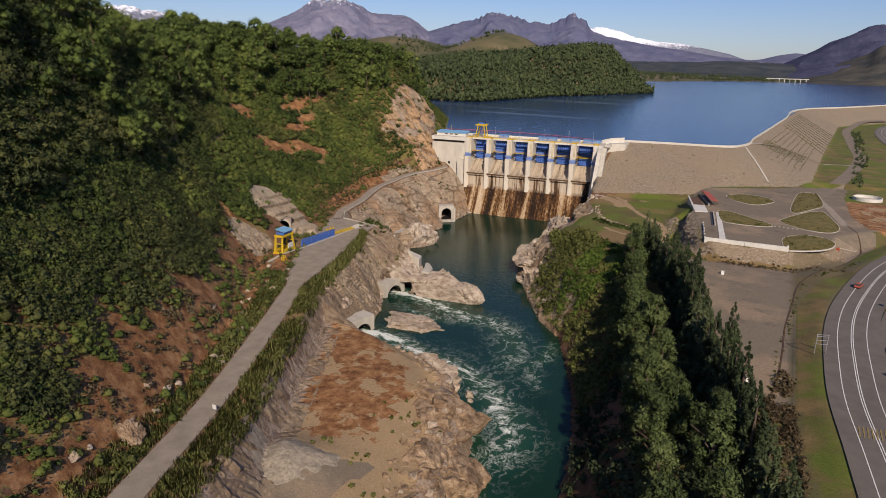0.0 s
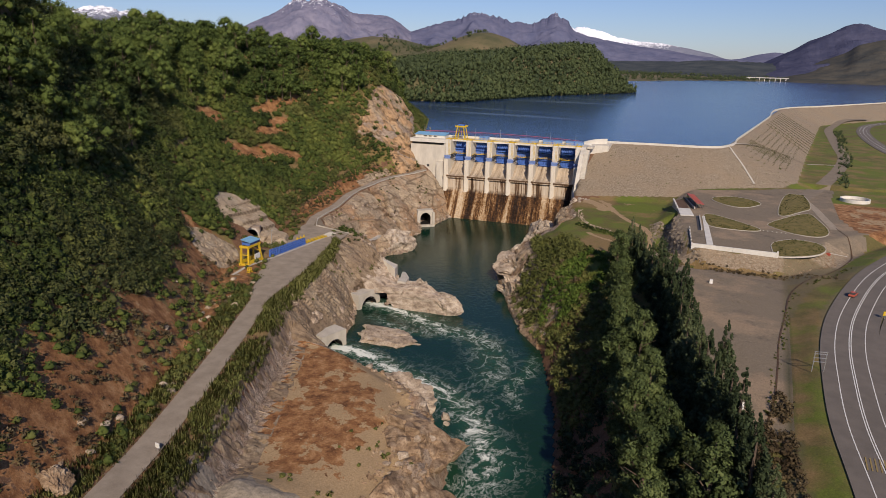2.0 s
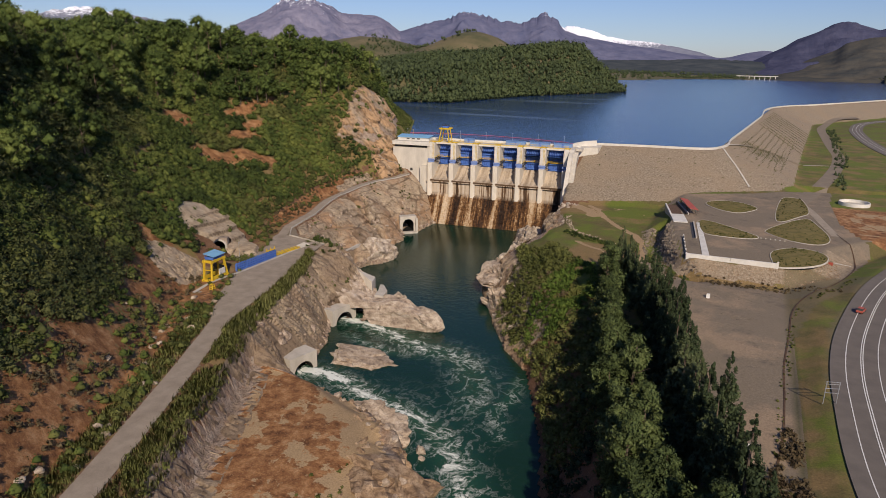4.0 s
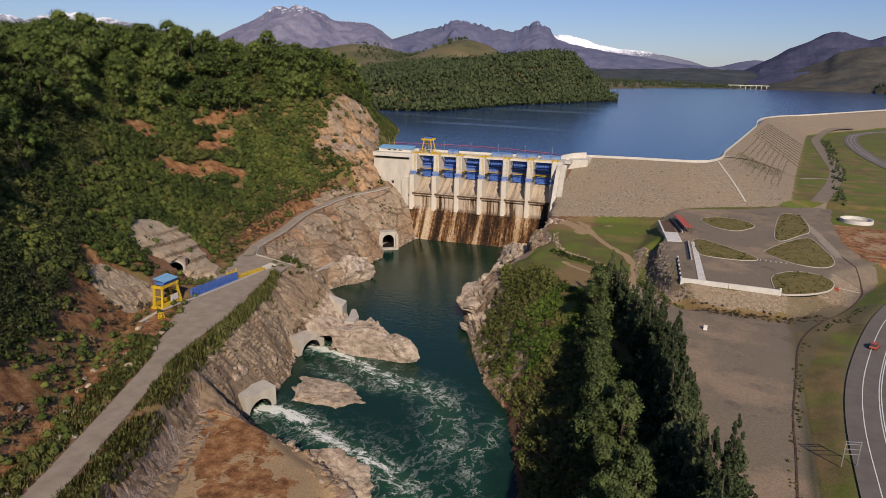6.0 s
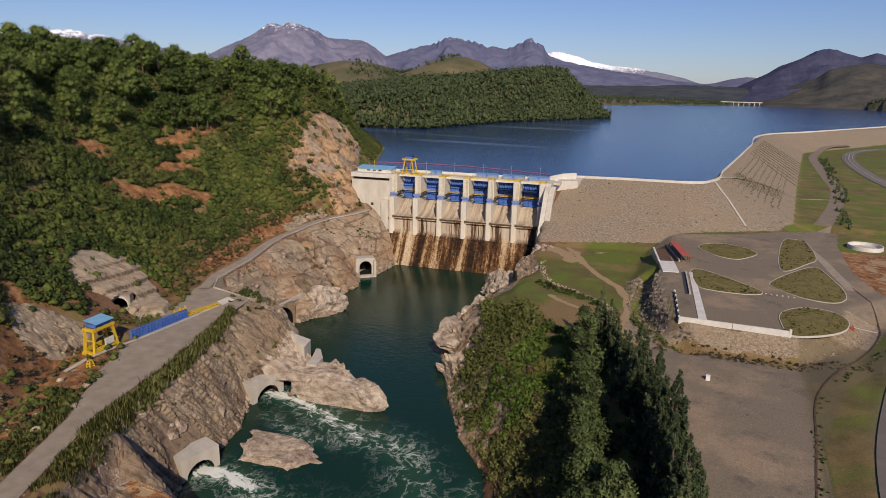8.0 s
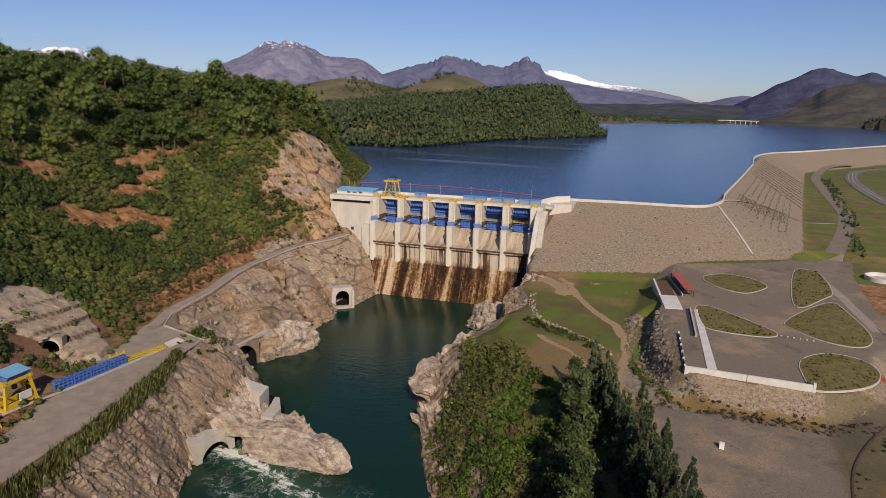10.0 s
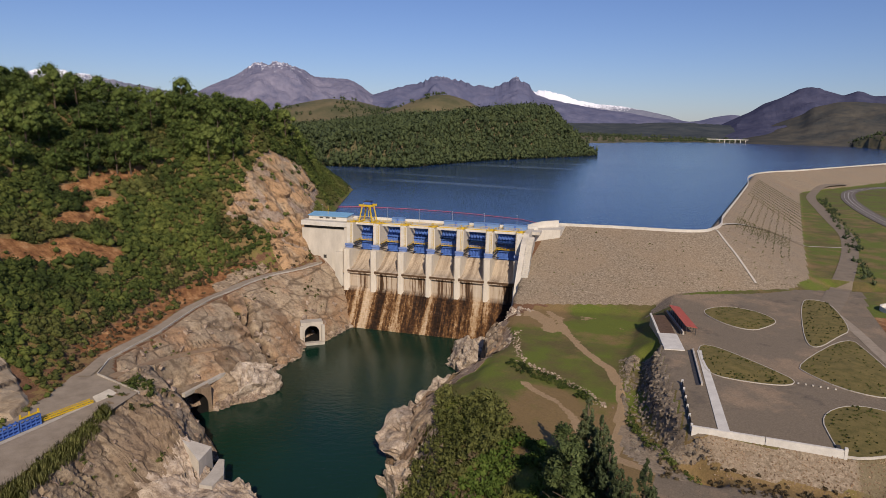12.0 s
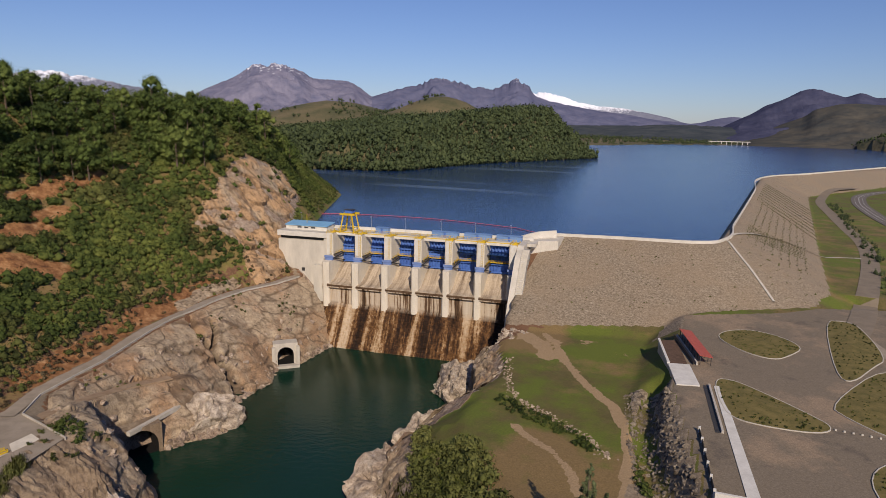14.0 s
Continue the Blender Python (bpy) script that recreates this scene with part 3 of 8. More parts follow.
    grass, gravel, pasture, red, track = np.where(verge, 1.0, grass), np.where(verge, 0, gravel), np.where(verge, 0, pasture), np.where(verge, 0, red), np.where(verge, 0, track)
    track = np.clip(track, 0, 1.2)
    worn = np.where(y > 380, 0.05, 0.45) * np.ones_like(x)
    worn = np.where(near & leftside, 0.75, worn)
    lawn = near & ~leftside & (g > 8) & (x < 152) & (y > -150)
    worn = np.where(lawn, 0.28 + 0.7 * smooth((y + 62) / 22) * smooth((122 - x) / 14) + 0.6 * smooth((-98 - y) / 12) * smooth((x - 116) / 10), worn)
    worn = np.where(near & (y > -155) & (y < -130) & (x > 150) & (x < 220), 0.75, worn)
    worn = np.where(verge, lin(x, [(198, 0.75), (203, 0.4), (210, 0.35)]), worn)
    return np.stack([rock, grass, gravel, pasture], -1), np.stack([rip, red, track, worn], -1)


SCARS = [(-57, -135, 5, 12), (-54, -116, 5, 14), (-49, -101, 4, 8), (-67, -97, 5, 12), (-73, -82, 4, 9), (-75, -132, 4, 10), (-84, -68, 4, 20), (-84, -86, 3, 8),
         (70, -312, 6, 9), (79, -326, 6, 7), (17, -245, 10, 8), (46, -281, 7, 9), (61, -299, 6, 8), (4, -218, 14, 6), (14, -230, 10, 7), (-14, -118, 4, 20), (-26, -74, 3, 16)]
LAWN_TRACKS = [([(108, -30), (113.9, -38), (120.9, -54), (131.5, -71.4), (140.3, -82), (145.6, -95.4), (148, -108), (149.6, -124), (150, -142)], 1.7),
               ([(120, -104), (124, -108), (131.4, -113), (137.7, -120.7), (141, -129)], 1.3), ([(103, -34), (110, -42), (114, -52)], 4.0), ([(150, -140), (160, -143), (170, -150)], 1.6)]
one, two = covers(GX, GY, GZ, slope)
colour_layer(ground_mesh, "cover", one.reshape(-1, 4))
colour_layer(ground_mesh, "cover_b", two.reshape(-1, 4))
ground = tagged(new("ground", ground_mesh), "brown rocky valley ground with grass, gravel lots and bare soil", "ground", kind="structure")

# ---- water ----
rx, ry = np.meshgrid(np.arange(-10, 260, 1.5), np.arange(-520, 0, 1.5))
river_mesh = grid_mesh("river", rx, ry, np.zeros_like(rx), MAT_RIVER)
foam = 0.26 * smooth((-200 - ry) / 25) * smooth((lin(ry, RIGHT_WATER) - rx - 8) / 12)
for pts, width, strength in (
        ([(47, -171), (61, -173), (75.6, -178), (87, -182), (96, -181), (104, -185), (112, -196), (118, -210)], 4.4, [(0, 1.2), (14, 1.05), (34, 0.95), (55, 0.8), (85, 0.55)]),
        ([(56, -184), (66, -187), (77, -189.5), (88, -187)], 2.2, [(0, 0.4), (15, 0.75), (34, 0.4)]),
        ([(60, -214.5), (68, -213), (77, -215.5), (88, -220), (102, -223), (109, -225.5), (115, -229), (123, -236.5), (129, -245), (135, -254), (134, -264)], 3.8, [(0, 1.35), (20, 1.05), (45, 0.95), (80, 0.9), (105, 0.7)]),
        ([(118, -250), (124, -262), (130, -276), (138, -292)], 5.0, [(0, 0.5), (40, 0.6)]),
        ([(124, -190), (126, -202), (123.8, -210), (130, -222)], 2.4, [(0, 0.5), (15, 0.7), (35, 0.4)])):
    off, _, run = line_distance(rx, ry, pts)
    foam = np.maximum(foam, np.exp(-(off / (width + run * 0.035)) ** 2) * lin(run, strength))
a = river_mesh.attributes.new("foam", "FLOAT", "POINT")
a.data.foreach_set("value", foam.ravel().astype(np.float32))
tagged(new("river_water", river_mesh), "dark green river with white rapids below the outlet arches", "water", kind="structure")
lx, ly = np.meshgrid(axis(-100, 420, 6, -3500, 3500, 1.25), axis(11, 900, 6, 11, 2700, 1.25))
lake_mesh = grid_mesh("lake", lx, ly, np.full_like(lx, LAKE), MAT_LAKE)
ld, ls, _ = line_distance(lx, ly, CREST)
dry = (ls > 0) & (ld > 8.5) & (ly < 1140) & (lx > 88)
bm = bmesh.new()
bm.from_mesh(lake_mesh)
bm.verts.ensure_lookup_table()
bmesh.ops.delete(bm, geom=[bm.verts[i] for i in np.nonzero(dry.ravel())[0]], context="VERTS")
bm.to_mesh(lake_mesh)
bm.free()
tagged(new("lake_water", lake_mesh), "calm blue reservoir water behind the dam", "water", kind="structure")


# ---- things and parts ----
def part(name, mesh, material, parent, label=""):
    """Links a bmesh or mesh as one mesh object under a thing or a part."""
    if isinstance(mesh, bmesh.types.BMesh):
        me = bpy.data.meshes.new(name)
        mesh.normal_update()
        mesh.to_mesh(me)
        mesh.free()
        mesh = me
    if material and not mesh.materials:
        mesh.materials.append(material)
    ob = new(name, mesh)
    ob.parent = parent
    return tagged(ob, label)


def thing(name, m, label, category, group="", kind=""):
    ob = new(name)
    ob.empty_display_size = 0.5
    ob.matrix_world = m
    return tagged(ob, label, category, group, kind)


def block(bm, x0, x1, y0, y1, z0, z1):
    c = [bm.verts.new((x, y, z)) for z in (z0, z1) for x, y in ((x0, y0), (x1, y0), (x1, y1), (x0, y1))]
    for f in ((3, 2, 1, 0), (4, 5, 6, 7), (0, 1, 5, 4), (1, 2, 6, 5), (2, 3, 7, 6), (3, 0, 4, 7)):
        bm.faces.new([c[i] for i in f])


def blocks(*dims):
    bm = bmesh.new()
    for d in dims:
        block(bm, *d)
    return bm


def bar(bm, a, b, r, sides=6, r2=None):
    """A round or square bar from a to b."""
    a, b = Vector(a), Vector(b)
    q = (b - a).to_track_quat("Z", "Y")
    r2 = r if r2 is None else r2
    off = math.pi / sides
    lo = [bm.verts.new(a + q @ Vector((r * math.cos(off + 2 * math.pi * k / sides), r * math.sin(off + 2 * math.pi * k / sides), 0))) for k in range(sides)]
    hi = [bm.verts.new(b + q @ Vector((r2 * math.cos(off + 2 * math.pi * k / sides), r2 * math.sin(off + 2 * math.pi * k / sides), 0))) for k in range(sides)]
    for k in range(sides):
        bm.faces.new((lo[k], lo[(k + 1) % sides], hi[(k + 1) % sides], hi[k]))
    bm.faces.new(lo[::-1])
    bm.faces.new(hi)


def bars(*rows):
    bm = bmesh.new()
    for row in rows:
        bar(bm, *row)
    return bm


def prism(outline, lo, hi, along="x"):
    """Extrudes an outline of (a, b) pairs along one axis: x takes (y, z), y takes (x, z), z takes (x, y)."""
    bm = bmesh.new()
    def at(p, h):
        return {"x": (h, p[0], p[1]), "y": (p[0], h, p[1]), "z": (p[0], p[1], h)}[along]
    a, b = [bm.verts.new(at(p, lo)) for p in outline], [bm.verts.new(at(p, hi)) for p in outline]
    n = len(outline)
    for k in range(n):
        bm.faces.new((a[k], a[(k + 1) % n], b[(k + 1) % n], b[k]))
    bm.faces.new(a[::-1])
    bm.faces.new(b)
    bmesh.ops.recalc_face_normals(bm, faces=bm.faces)
    return bm


def ground_at(x, y):
    return float(land(np.array([x]), np.array([y]))[0])


# ---- foliage ----
_bm = bmesh.new()
bmesh.ops.create_icosphere(_bm, subdivisions=1, radius=1)
ICO_V = np.array([v.co[:] for v in _bm.verts])
ICO_F = np.array([[v.index for v in f.verts] for f in _bm.faces])
_bm.free()
OCT_V = np.array([(1, 0, 0), (0, 1, 0), (-1, 0, 0), (0, -1, 0), (0, 0, 1), (0, 0, -1)], float)
OCT_F = np.array([(0, 1, 4), (1, 2, 4), (2, 3, 4), (3, 0, 4), (1, 0, 5), (2, 1, 5), (3, 2, 5), (0, 3, 5)])


def foliage(name, centres, radii, leaf_count, leaf_size, material, seed=1, core=0.6, shell=(0.45, 1.14), squash=0.8):
    """Clumps of leaves: every clump is a soft lumpy core with loose leaf sprays round it, shaded by the clump's own roundness."""
    rng = np.random.default_rng(seed)
    c, r = np.asarray(centres, float), np.asarray(radii, float)
    n, m = len(c), leaf_count * 2
    scale = np.stack([r, r, r * squash], -1)
    jitter = rng.uniform(0.78, 1.14, (n, len(OCT_V), 1))
    cv = c[:, None, :] + OCT_V[None] * jitter * scale[:, None, :] * core
    cf = (OCT_F[None] + (np.arange(n) * len(OCT_V))[:, None, None]).reshape(-1, 3)
    cn = np.broadcast_to(OCT_V[None], (n, len(OCT_V), 3))
    d = rng.normal(size=(n, m, 3))
    d[..., 2] += 0.25
    d /= np.linalg.norm(d, axis=-1, keepdims=True)
    p = c[:, None, :] + d * scale[:, None, :] * rng.uniform(*shell, (n, m, 1))
    nrm = d + rng.normal(size=d.shape) * 0.6
    nrm /= np.linalg.norm(nrm, axis=-1, keepdims=True)
    t = np.cross(nrm, rng.normal(size=d.shape))
    t /= np.linalg.norm(t, axis=-1, keepdims=True) + 1e-6
    b = np.cross(nrm, t)
    s = leaf_size * 0.85 * rng.uniform(0.55, 1.35, (n, m, 1)) * np.clip(r / np.mean(r), 0.7, 1.4)[:, None, None]
    # each spray is one pointed triangle
    q = np.stack([p + t * s, p - t * s * 0.6 + b * s * 0.55, p - t * s * 0.6 - b * s * 0.55], 2)
    ln = d * 0.6 + nrm * 0.7 + np.array([0, 0, 0.12])
    ln = np.repeat((ln / np.linalg.norm(ln, axis=-1, keepdims=True))[:, :, None, :], 3, 2)
    lf = (np.arange(n * m)[:, None] * 3 + n * len(OCT_V)) + np.array([0, 1, 2])
    me = mesh_from(name, np.concatenate([cv.reshape(-1, 3), q.reshape(-1, 3)]), np.concatenate([cf, lf]), material, False)
    soft_normals(me, np.concatenate([cn.reshape(-1, 3), ln.reshape(-1, 3)]))
    return me


def soft_normals(me, vectors):
    a = me.attributes.new("custom_normal", "FLOAT_VECTOR", "POINT")
    a.data.foreach_set("vector", vectors.astype(np.float32).ravel())


def clump_layout(rng, height, width, count, low=0.35, top=0.8):
    """Places of the clumps of one broad crown."""
    t = rng.uniform(0, 1, count)
    z = height * (low + (1 - low) * t * 0.93)
    prof = np.sin(np.pi * np.clip(0.18 + t * top, 0, 1)) ** 0.8
    a = rng.uniform(0, 2 * np.pi, count)
    rad = width * prof * np.sqrt(rng.uniform(0.05, 1, count)) * 0.8
    return np.stack([rad * np.cos(a), rad * np.sin(a), z], -1), width * rng.uniform(0.28, 0.5, count) * (0.6 + 0.4 * prof)


MAT_BARK = plain("bark", (0.07, 0.05, 0.035), (0.17, 0.13, 0.10), 1.2, 0.95, 0, 0.5, 6, (1, 1, 0.2))
MAT_LEAF_HILL = leaves("hill_leaves", (0.016, 0.026, 0.008), (0.056, 0.080, 0.019), (0.150, 0.170, 0.040))
# Darker copy of the hill leaves; the slope's own shade is in the colour.
MAT_LEAF_SHADE = leaves("shaded_slope_leaves", (0.013, 0.019, 0.008), (0.040, 0.053, 0.019), (0.120, 0.125, 0.042))
# Dark tone lifted, which puts softening haze into the leaf colour.
MAT_LEAF_TREE = leaves("tree_leaves", (0.034, 0.054, 0.015), (0.082, 0.117, 0.028), (0.160, 0.195, 0.050))
MAT_LEAF_DARK = leaves("poplar_leaves", (0.017, 0.028, 0.013), (0.051, 0.072, 0.032), (0.128, 0.152, 0.070))
MAT_LEAF_DRY = leaves("dry_leaves", (0.05, 0.035, 0.02), (0.10, 0.075, 0.04), (0.17, 0.14, 0.085))
MAT_LEAF_BRIGHT = leaves("bright_leaves", (0.034, 0.058, 0.011), (0.076, 0.122, 0.021), (0.145, 0.190, 0.042))
MAT_LEAF_OLIVE = leaves("olive_leaves", (0.030, 0.037, 0.011), (0.090, 0.102, 0.028), (0.174, 0.180, 0.057))
MAT_LEAF_GRASS = leaves("long_grass", (0.080, 0.086, 0.024), (0.165, 0.178, 0.052), (0.29, 0.285, 0.11))
# Bluish, low-contrast leaf tones carry the distance haze in the colour.
MAT_LEAF_FAR = leaves("hazed_far_leaves", (0.040, 0.056, 0.028), (0.064, 0.087, 0.037), (0.104, 0.128, 0.054))


def trunk_mesh(name, height, radius, rng, limbs=6, low=0.35):
    bm = bmesh.new()
    lean = Vector((rng.uniform(-0.04, 0.04), rng.uniform(-0.04, 0.04), 1))
    at = [Vector((0, 0, -1.0)), lean * height * 0.3, lean * height * 0.62, lean * height * 0.9]
    rr = [radius * 1.25, radius, radius * 0.6, radius * 0.15]
    for k in range(3):
        bar(bm, at[k], at[k + 1], rr[k], 6, rr[k + 1])
    for k in range(limbs):
        h = height * (low + 0.45 * k / limbs)
        a = rng.uniform(0, 2 * math.pi)
        reach = height * rng.uniform(0.14, 0.24)
        p = lean * h
        bar(bm, p, p + Vector((math.cos(a) * reach, math.sin(a) * reach, reach * 0.8)), radius * 0.4, 5, radius * 0.08)
    me = bpy.data.meshes.new(name)
    bm.to_mesh(me)
    bm.free()
    me.materials.append(MAT_BARK)
    return me


def make_tree(name, height, width, clumps, leaf_count, leaf_size, material, label, group, seed, low=0.35, top=0.8, limbs=6, squash=0.8):
    rng = np.random.default_rng(seed)
    t = thing(name, Matrix(), label, "tree", group)
    part("trunk", trunk_mesh("trunk", height, height * 0.018 + 0.06, rng, limbs, low * 0.8), None, t)
    c, r = clump_layout(rng, height, width, clumps, low, top)
    part("crown", foliage("crown", c, r, leaf_count, leaf_size, material, seed, squash=squash), None, t)
    return t


def scatter(kinds, spots, rng, smallest=0.8, largest=1.2):
    """Puts the first of each kind at a spot and copies it to the others."""
    used = set()
    for k, (x, y) in enumerate(spots):
        j = int(rng.integers(len(kinds)))
        s = rng.uniform(smallest, largest)
        m = Matrix.LocRotScale((x, y, ground_at(x, y) - 0.2), Euler((0, 0, rng.uniform(0, 6.28))), (s, s, s * rng.uniform(0.92, 1.1)))
        if j not in used:
            used.add(j)
            kinds[j].matrix_world = m
        else:
            c = copy_thing(kinds[j], m)
            c.matrix_basis = m


# ---- woods on the hill ----
rng = np.random.default_rng(5)
hx, hy = rng.uniform(-190, 110, 130000), rng.uniform(-400, 190, 130000)
hz = land(hx, hy)
he = lin(hy, ROAD) - lin(hy, ROAD_W) - hx
scar = np.ones_like(hx)
for sx, sy, sa, sb in SCARS + [(-7, -178, 15, 17), (18, -220, 13, 11), (10, -201, 9, 10), (6, -212, 9, 10)]:
    scar = np.minimum(scar, ((hx - sx) / sa) ** 2 + ((hy - sy) / sb) ** 2)
scar = np.where(inside(hx, hy, BLUFF), 0.0, scar)
thick = np.where(he > lin(hy, [(-340, 11), (-318, 16), (-277, 18), (-254, 24), (-225, 28), (-205, 30), (-185, 14), (-160, 10), (-130, 10), (-60, 8), (0, 14), (60, 5)]), 1.0, 0.3)
thick = thick * np.where(he > 1.5, 1, 0) * np.where(scar < 1, 0.06, 1) * np.clip(0.5 + 1.1 * vnoise(hx / 9, hy / 9, 77), 0, 1)
wood = lin(hy, [(-420, 60), (-330, 60), (-250, 66), (-200, 80), (-150, 92), (-110, 92), (-60, 76), (-20, 62), (30, 50), (110, 30), (260, 20)])
keep = (rng.uniform(0, 1, len(hx)) < thick * np.where(he > wood + 8, 0.25, 0.75)) & (he < wood + 70) & (hz > LAKE * (hy > 20) + 1)
hx, hy, hz, he = hx[keep], hy[keep], hz[keep], he[keep]
hr = rng.uniform(1.0, 2.5, len(hx)) * np.where(he < 25, 0.8, 1.0) * np.where((hy < -215) & (he > 32), 1.35, np.where((he > 12) & (hy > -215), 1.3, 1))
pale = vnoise(hx / 16, hy / 16, 71) + 0.5 * vnoise(hx / 5, hy / 5, 72) + np.where(he < 12, 0.35, 0) > 0.98
for name, ok, material, label, seed in (("hill_shrubs", ~pale, MAT_LEAF_HILL, "dense dark green shrubs covering the steep hillside", 3),
                                        ("olive_shrubs", pale, MAT_LEAF_OLIVE, "paler olive and dry brush on the steep hillside", 4)):
    tagged(new(name, foliage(name, np.stack([hx, hy, hz + hr * 0.45], -1)[ok], hr[ok], 19, 0.42, material, seed, 0.72)), label, "shrubs", kind="stuff")

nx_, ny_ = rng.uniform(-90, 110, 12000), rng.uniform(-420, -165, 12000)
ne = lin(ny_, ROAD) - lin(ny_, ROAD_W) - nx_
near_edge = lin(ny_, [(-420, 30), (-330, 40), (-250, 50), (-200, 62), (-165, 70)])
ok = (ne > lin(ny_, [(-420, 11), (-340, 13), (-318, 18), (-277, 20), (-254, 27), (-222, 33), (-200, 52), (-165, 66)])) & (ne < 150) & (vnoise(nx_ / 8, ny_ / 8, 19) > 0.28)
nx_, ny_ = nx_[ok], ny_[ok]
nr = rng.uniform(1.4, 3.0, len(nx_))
tagged(new("slope_woods", foliage("slope_woods", np.stack([nx_, ny_, land(nx_, ny_) + rng.uniform(0.5, 1, len(nx_)) * np.where(ne[ok] > near_edge[ok], 8.0, 2.0)], -1), nr, 38, 0.42, MAT_LEAF_SHADE, 8)), "dense trees on the steep slope above the road, leaves darkened for its shade", "forest", kind="stuff")

KIND_HILL = [make_tree("hill_tree", h, w, 36, 36, 0.32, MAT_LEAF_TREE, "tall leafy green tree on the wooded hilltop", "trees on the hilltop", 40 + k, 0.30, 0.78, 6, 0.95)
             for k, (h, w) in enumerate(((15, 6.2), (17, 6.6), (13, 6.0), (16, 5.6), (14, 6.0)))]
spots, tries = [], 0
while len(spots) < 300 and tries < 20000:
    tries += 1
    x, y = rng.uniform(-185, 20), rng.uniform(-330, 110)
    e = float(lin(y, ROAD) - lin(y, ROAD_W) - x)
    need = float(lin(y, [(-330, 46), (-250, 52), (-200, 62), (-150, 72), (-110, 72), (-60, 58), (-20, 46), (30, 34), (110, 20)]))
    if need < e < need + 62 and all((x - a) ** 2 + (y - b) ** 2 > 26 for a, b in spots):
        spots.append((x, y))
scatter(KIND_HILL, spots, rng, 0.75, 1.15)
bare = thing("bare_tree", pose(-104, -90, ground_at(-104, -90)), "leafless brown tree at the edge of the wood", "tree")
part("trunk", trunk_mesh("trunk", 15, 0.30, np.random.default_rng(66), 26, 0.2), None, bare)
bc, br_ = clump_layout(np.random.default_rng(67), 15, 4.6, 40, 0.25, 0.8)
part("twigs", foliage("twigs", bc, br_, 14, 0.20, MAT_LEAF_DRY, 68, core=0.12), None, bare)
wx, wy = rng.uniform(-330, 0, 9000), rng.uniform(-420, 260, 9000)
we = lin(wy, ROAD) - lin(wy, ROAD_W) - wx
wneed = lin(wy, [(-420, 60), (-330, 60), (-250, 66), (-200, 80), (-150, 92), (-110, 92), (-60, 76), (-20, 62), (30, 50), (110, 30), (260, 20)])
ok = (we > wneed + 10) & (we < wneed + 150) & (rng.uniform(0, 1, len(wx)) < 0.55)
wx, wy = wx[ok], wy[ok]
wr = rng.uniform(1.8, 3.4, len(wx))
tagged(new("hilltop_canopy", foliage("hilltop_canopy", np.stack([wx, wy, land(wx, wy) + rng.uniform(6, 13, len(wx))], -1), wr, 28, 0.62, MAT_LEAF_TREE, 6)), "closed green canopy of the wooded hilltop", "forest", kind="stuff")

# ---- woods and fields across the lake ----
fx, fy = rng.uniform(-900, -40, 150000), rng.uniform(395, 1250, 150000)
fpd, _, _ = line_distance(fx, fy, SHORE + SHORE[:1])
ok = (inside(fx, fy, SHORE) | (fpd < 9)) & (fx > -640) & (fy < lin(fx, [(-700, 760), (-420, 890), (-190, 1040), (-40, 1120)])) & (rng.uniform(0, 1, len(fx)) < np.where(fpd < 120, 0.95, 0.7))
fx, fy = fx[ok][:26000], fy[ok][:26000]
fr = rng.uniform(0, 1, len(fx)) ** 2.2 * 4.0 + 2.0
tagged(new("peninsula_woods", foliage("peninsula_woods", np.stack([fx, fy, np.maximum(land(fx, fy), LAKE + 0.3) + fr * rng.uniform(0.6, 2.2, len(fx))], -1), fr, 5, 1.6, MAT_LEAF_FAR, 9, squash=1.5)),
       "dense green forest on the peninsula across the reservoir", "forest", kind="stuff")
bx, by = rng.uniform(-1500, 1400, 26000), rng.uniform(1450, 3600, 26000)
bz = land(bx, by)
patch = vnoise(bx / 130, by / 90, 55)
clump = np.where((np.hypot(bx + 760, by - 1800) < 45), 1.0, np.where(bz > 75, (patch > 0.78) * 0.7, (patch > 0.42) * 0.7))
clump = np.where((np.abs(bx + 1020 + 0.3 * (by - 1750)) < 120) & (by > 1690) & (by < 1840), 1.0, clump)
clump = np.where((bx > 560) & (bx < 900) & (by < 2450) & (bz > 44), 1.0, clump)
ok = (bz > LAKE + 1) & (rng.uniform(0, 1, len(bx)) < clump)
bx, by, bz = bx[ok][:6000], by[ok][:6000], bz[ok][:6000]
br = rng.uniform(4, 8, len(bx))
tagged(new("far_woods", foliage("far_woods", np.stack([bx, by, bz + br * 0.7], -1), br, 8, 2.4, MAT_LEAF_FAR, 10, squash=1.1)),
       "scattered trees and woods on the far shore and fields", "forest", kind="stuff")


# ---- mountains ----
def mountain_material(name, low, high, snow_from, snow_to, streak=0.5):
    m, n, l, b = shader(name, 1.0)
    p = place(n, l, True)
    f = noise_node(n, l, p, 0.012, 6, None, 0.65)
    c = ramp(n, l, f, [(0.3, low), (0.7, high)])
    s = n.new("ShaderNodeAttribute")
    s.attribute_name = "rise"
    g = noise_node(n, l, p, 0.035, 7, (1, 1, 0.22), 0.74)
    k = math_node(n, l, "ADD", s.outputs["Fac"], math_node(n, l, "MULTIPLY", math_node(n, l, "SUBTRACT", g, 0.5), streak))
    r = n.new("ShaderNodeMapRange")
    r.inputs["From Min"].default_value, r.inputs["From Max"].default_value = snow_from, snow_to
    l.new(k, r.inputs["Value"])
    c = mix(n, l, r.outputs["Result"], c, (0.85, 0.88, 0.95))
    l.new(c, b.inputs["Base Color"])
    b.inputs["Specular IOR Level"].default_value = 0.0
    return m


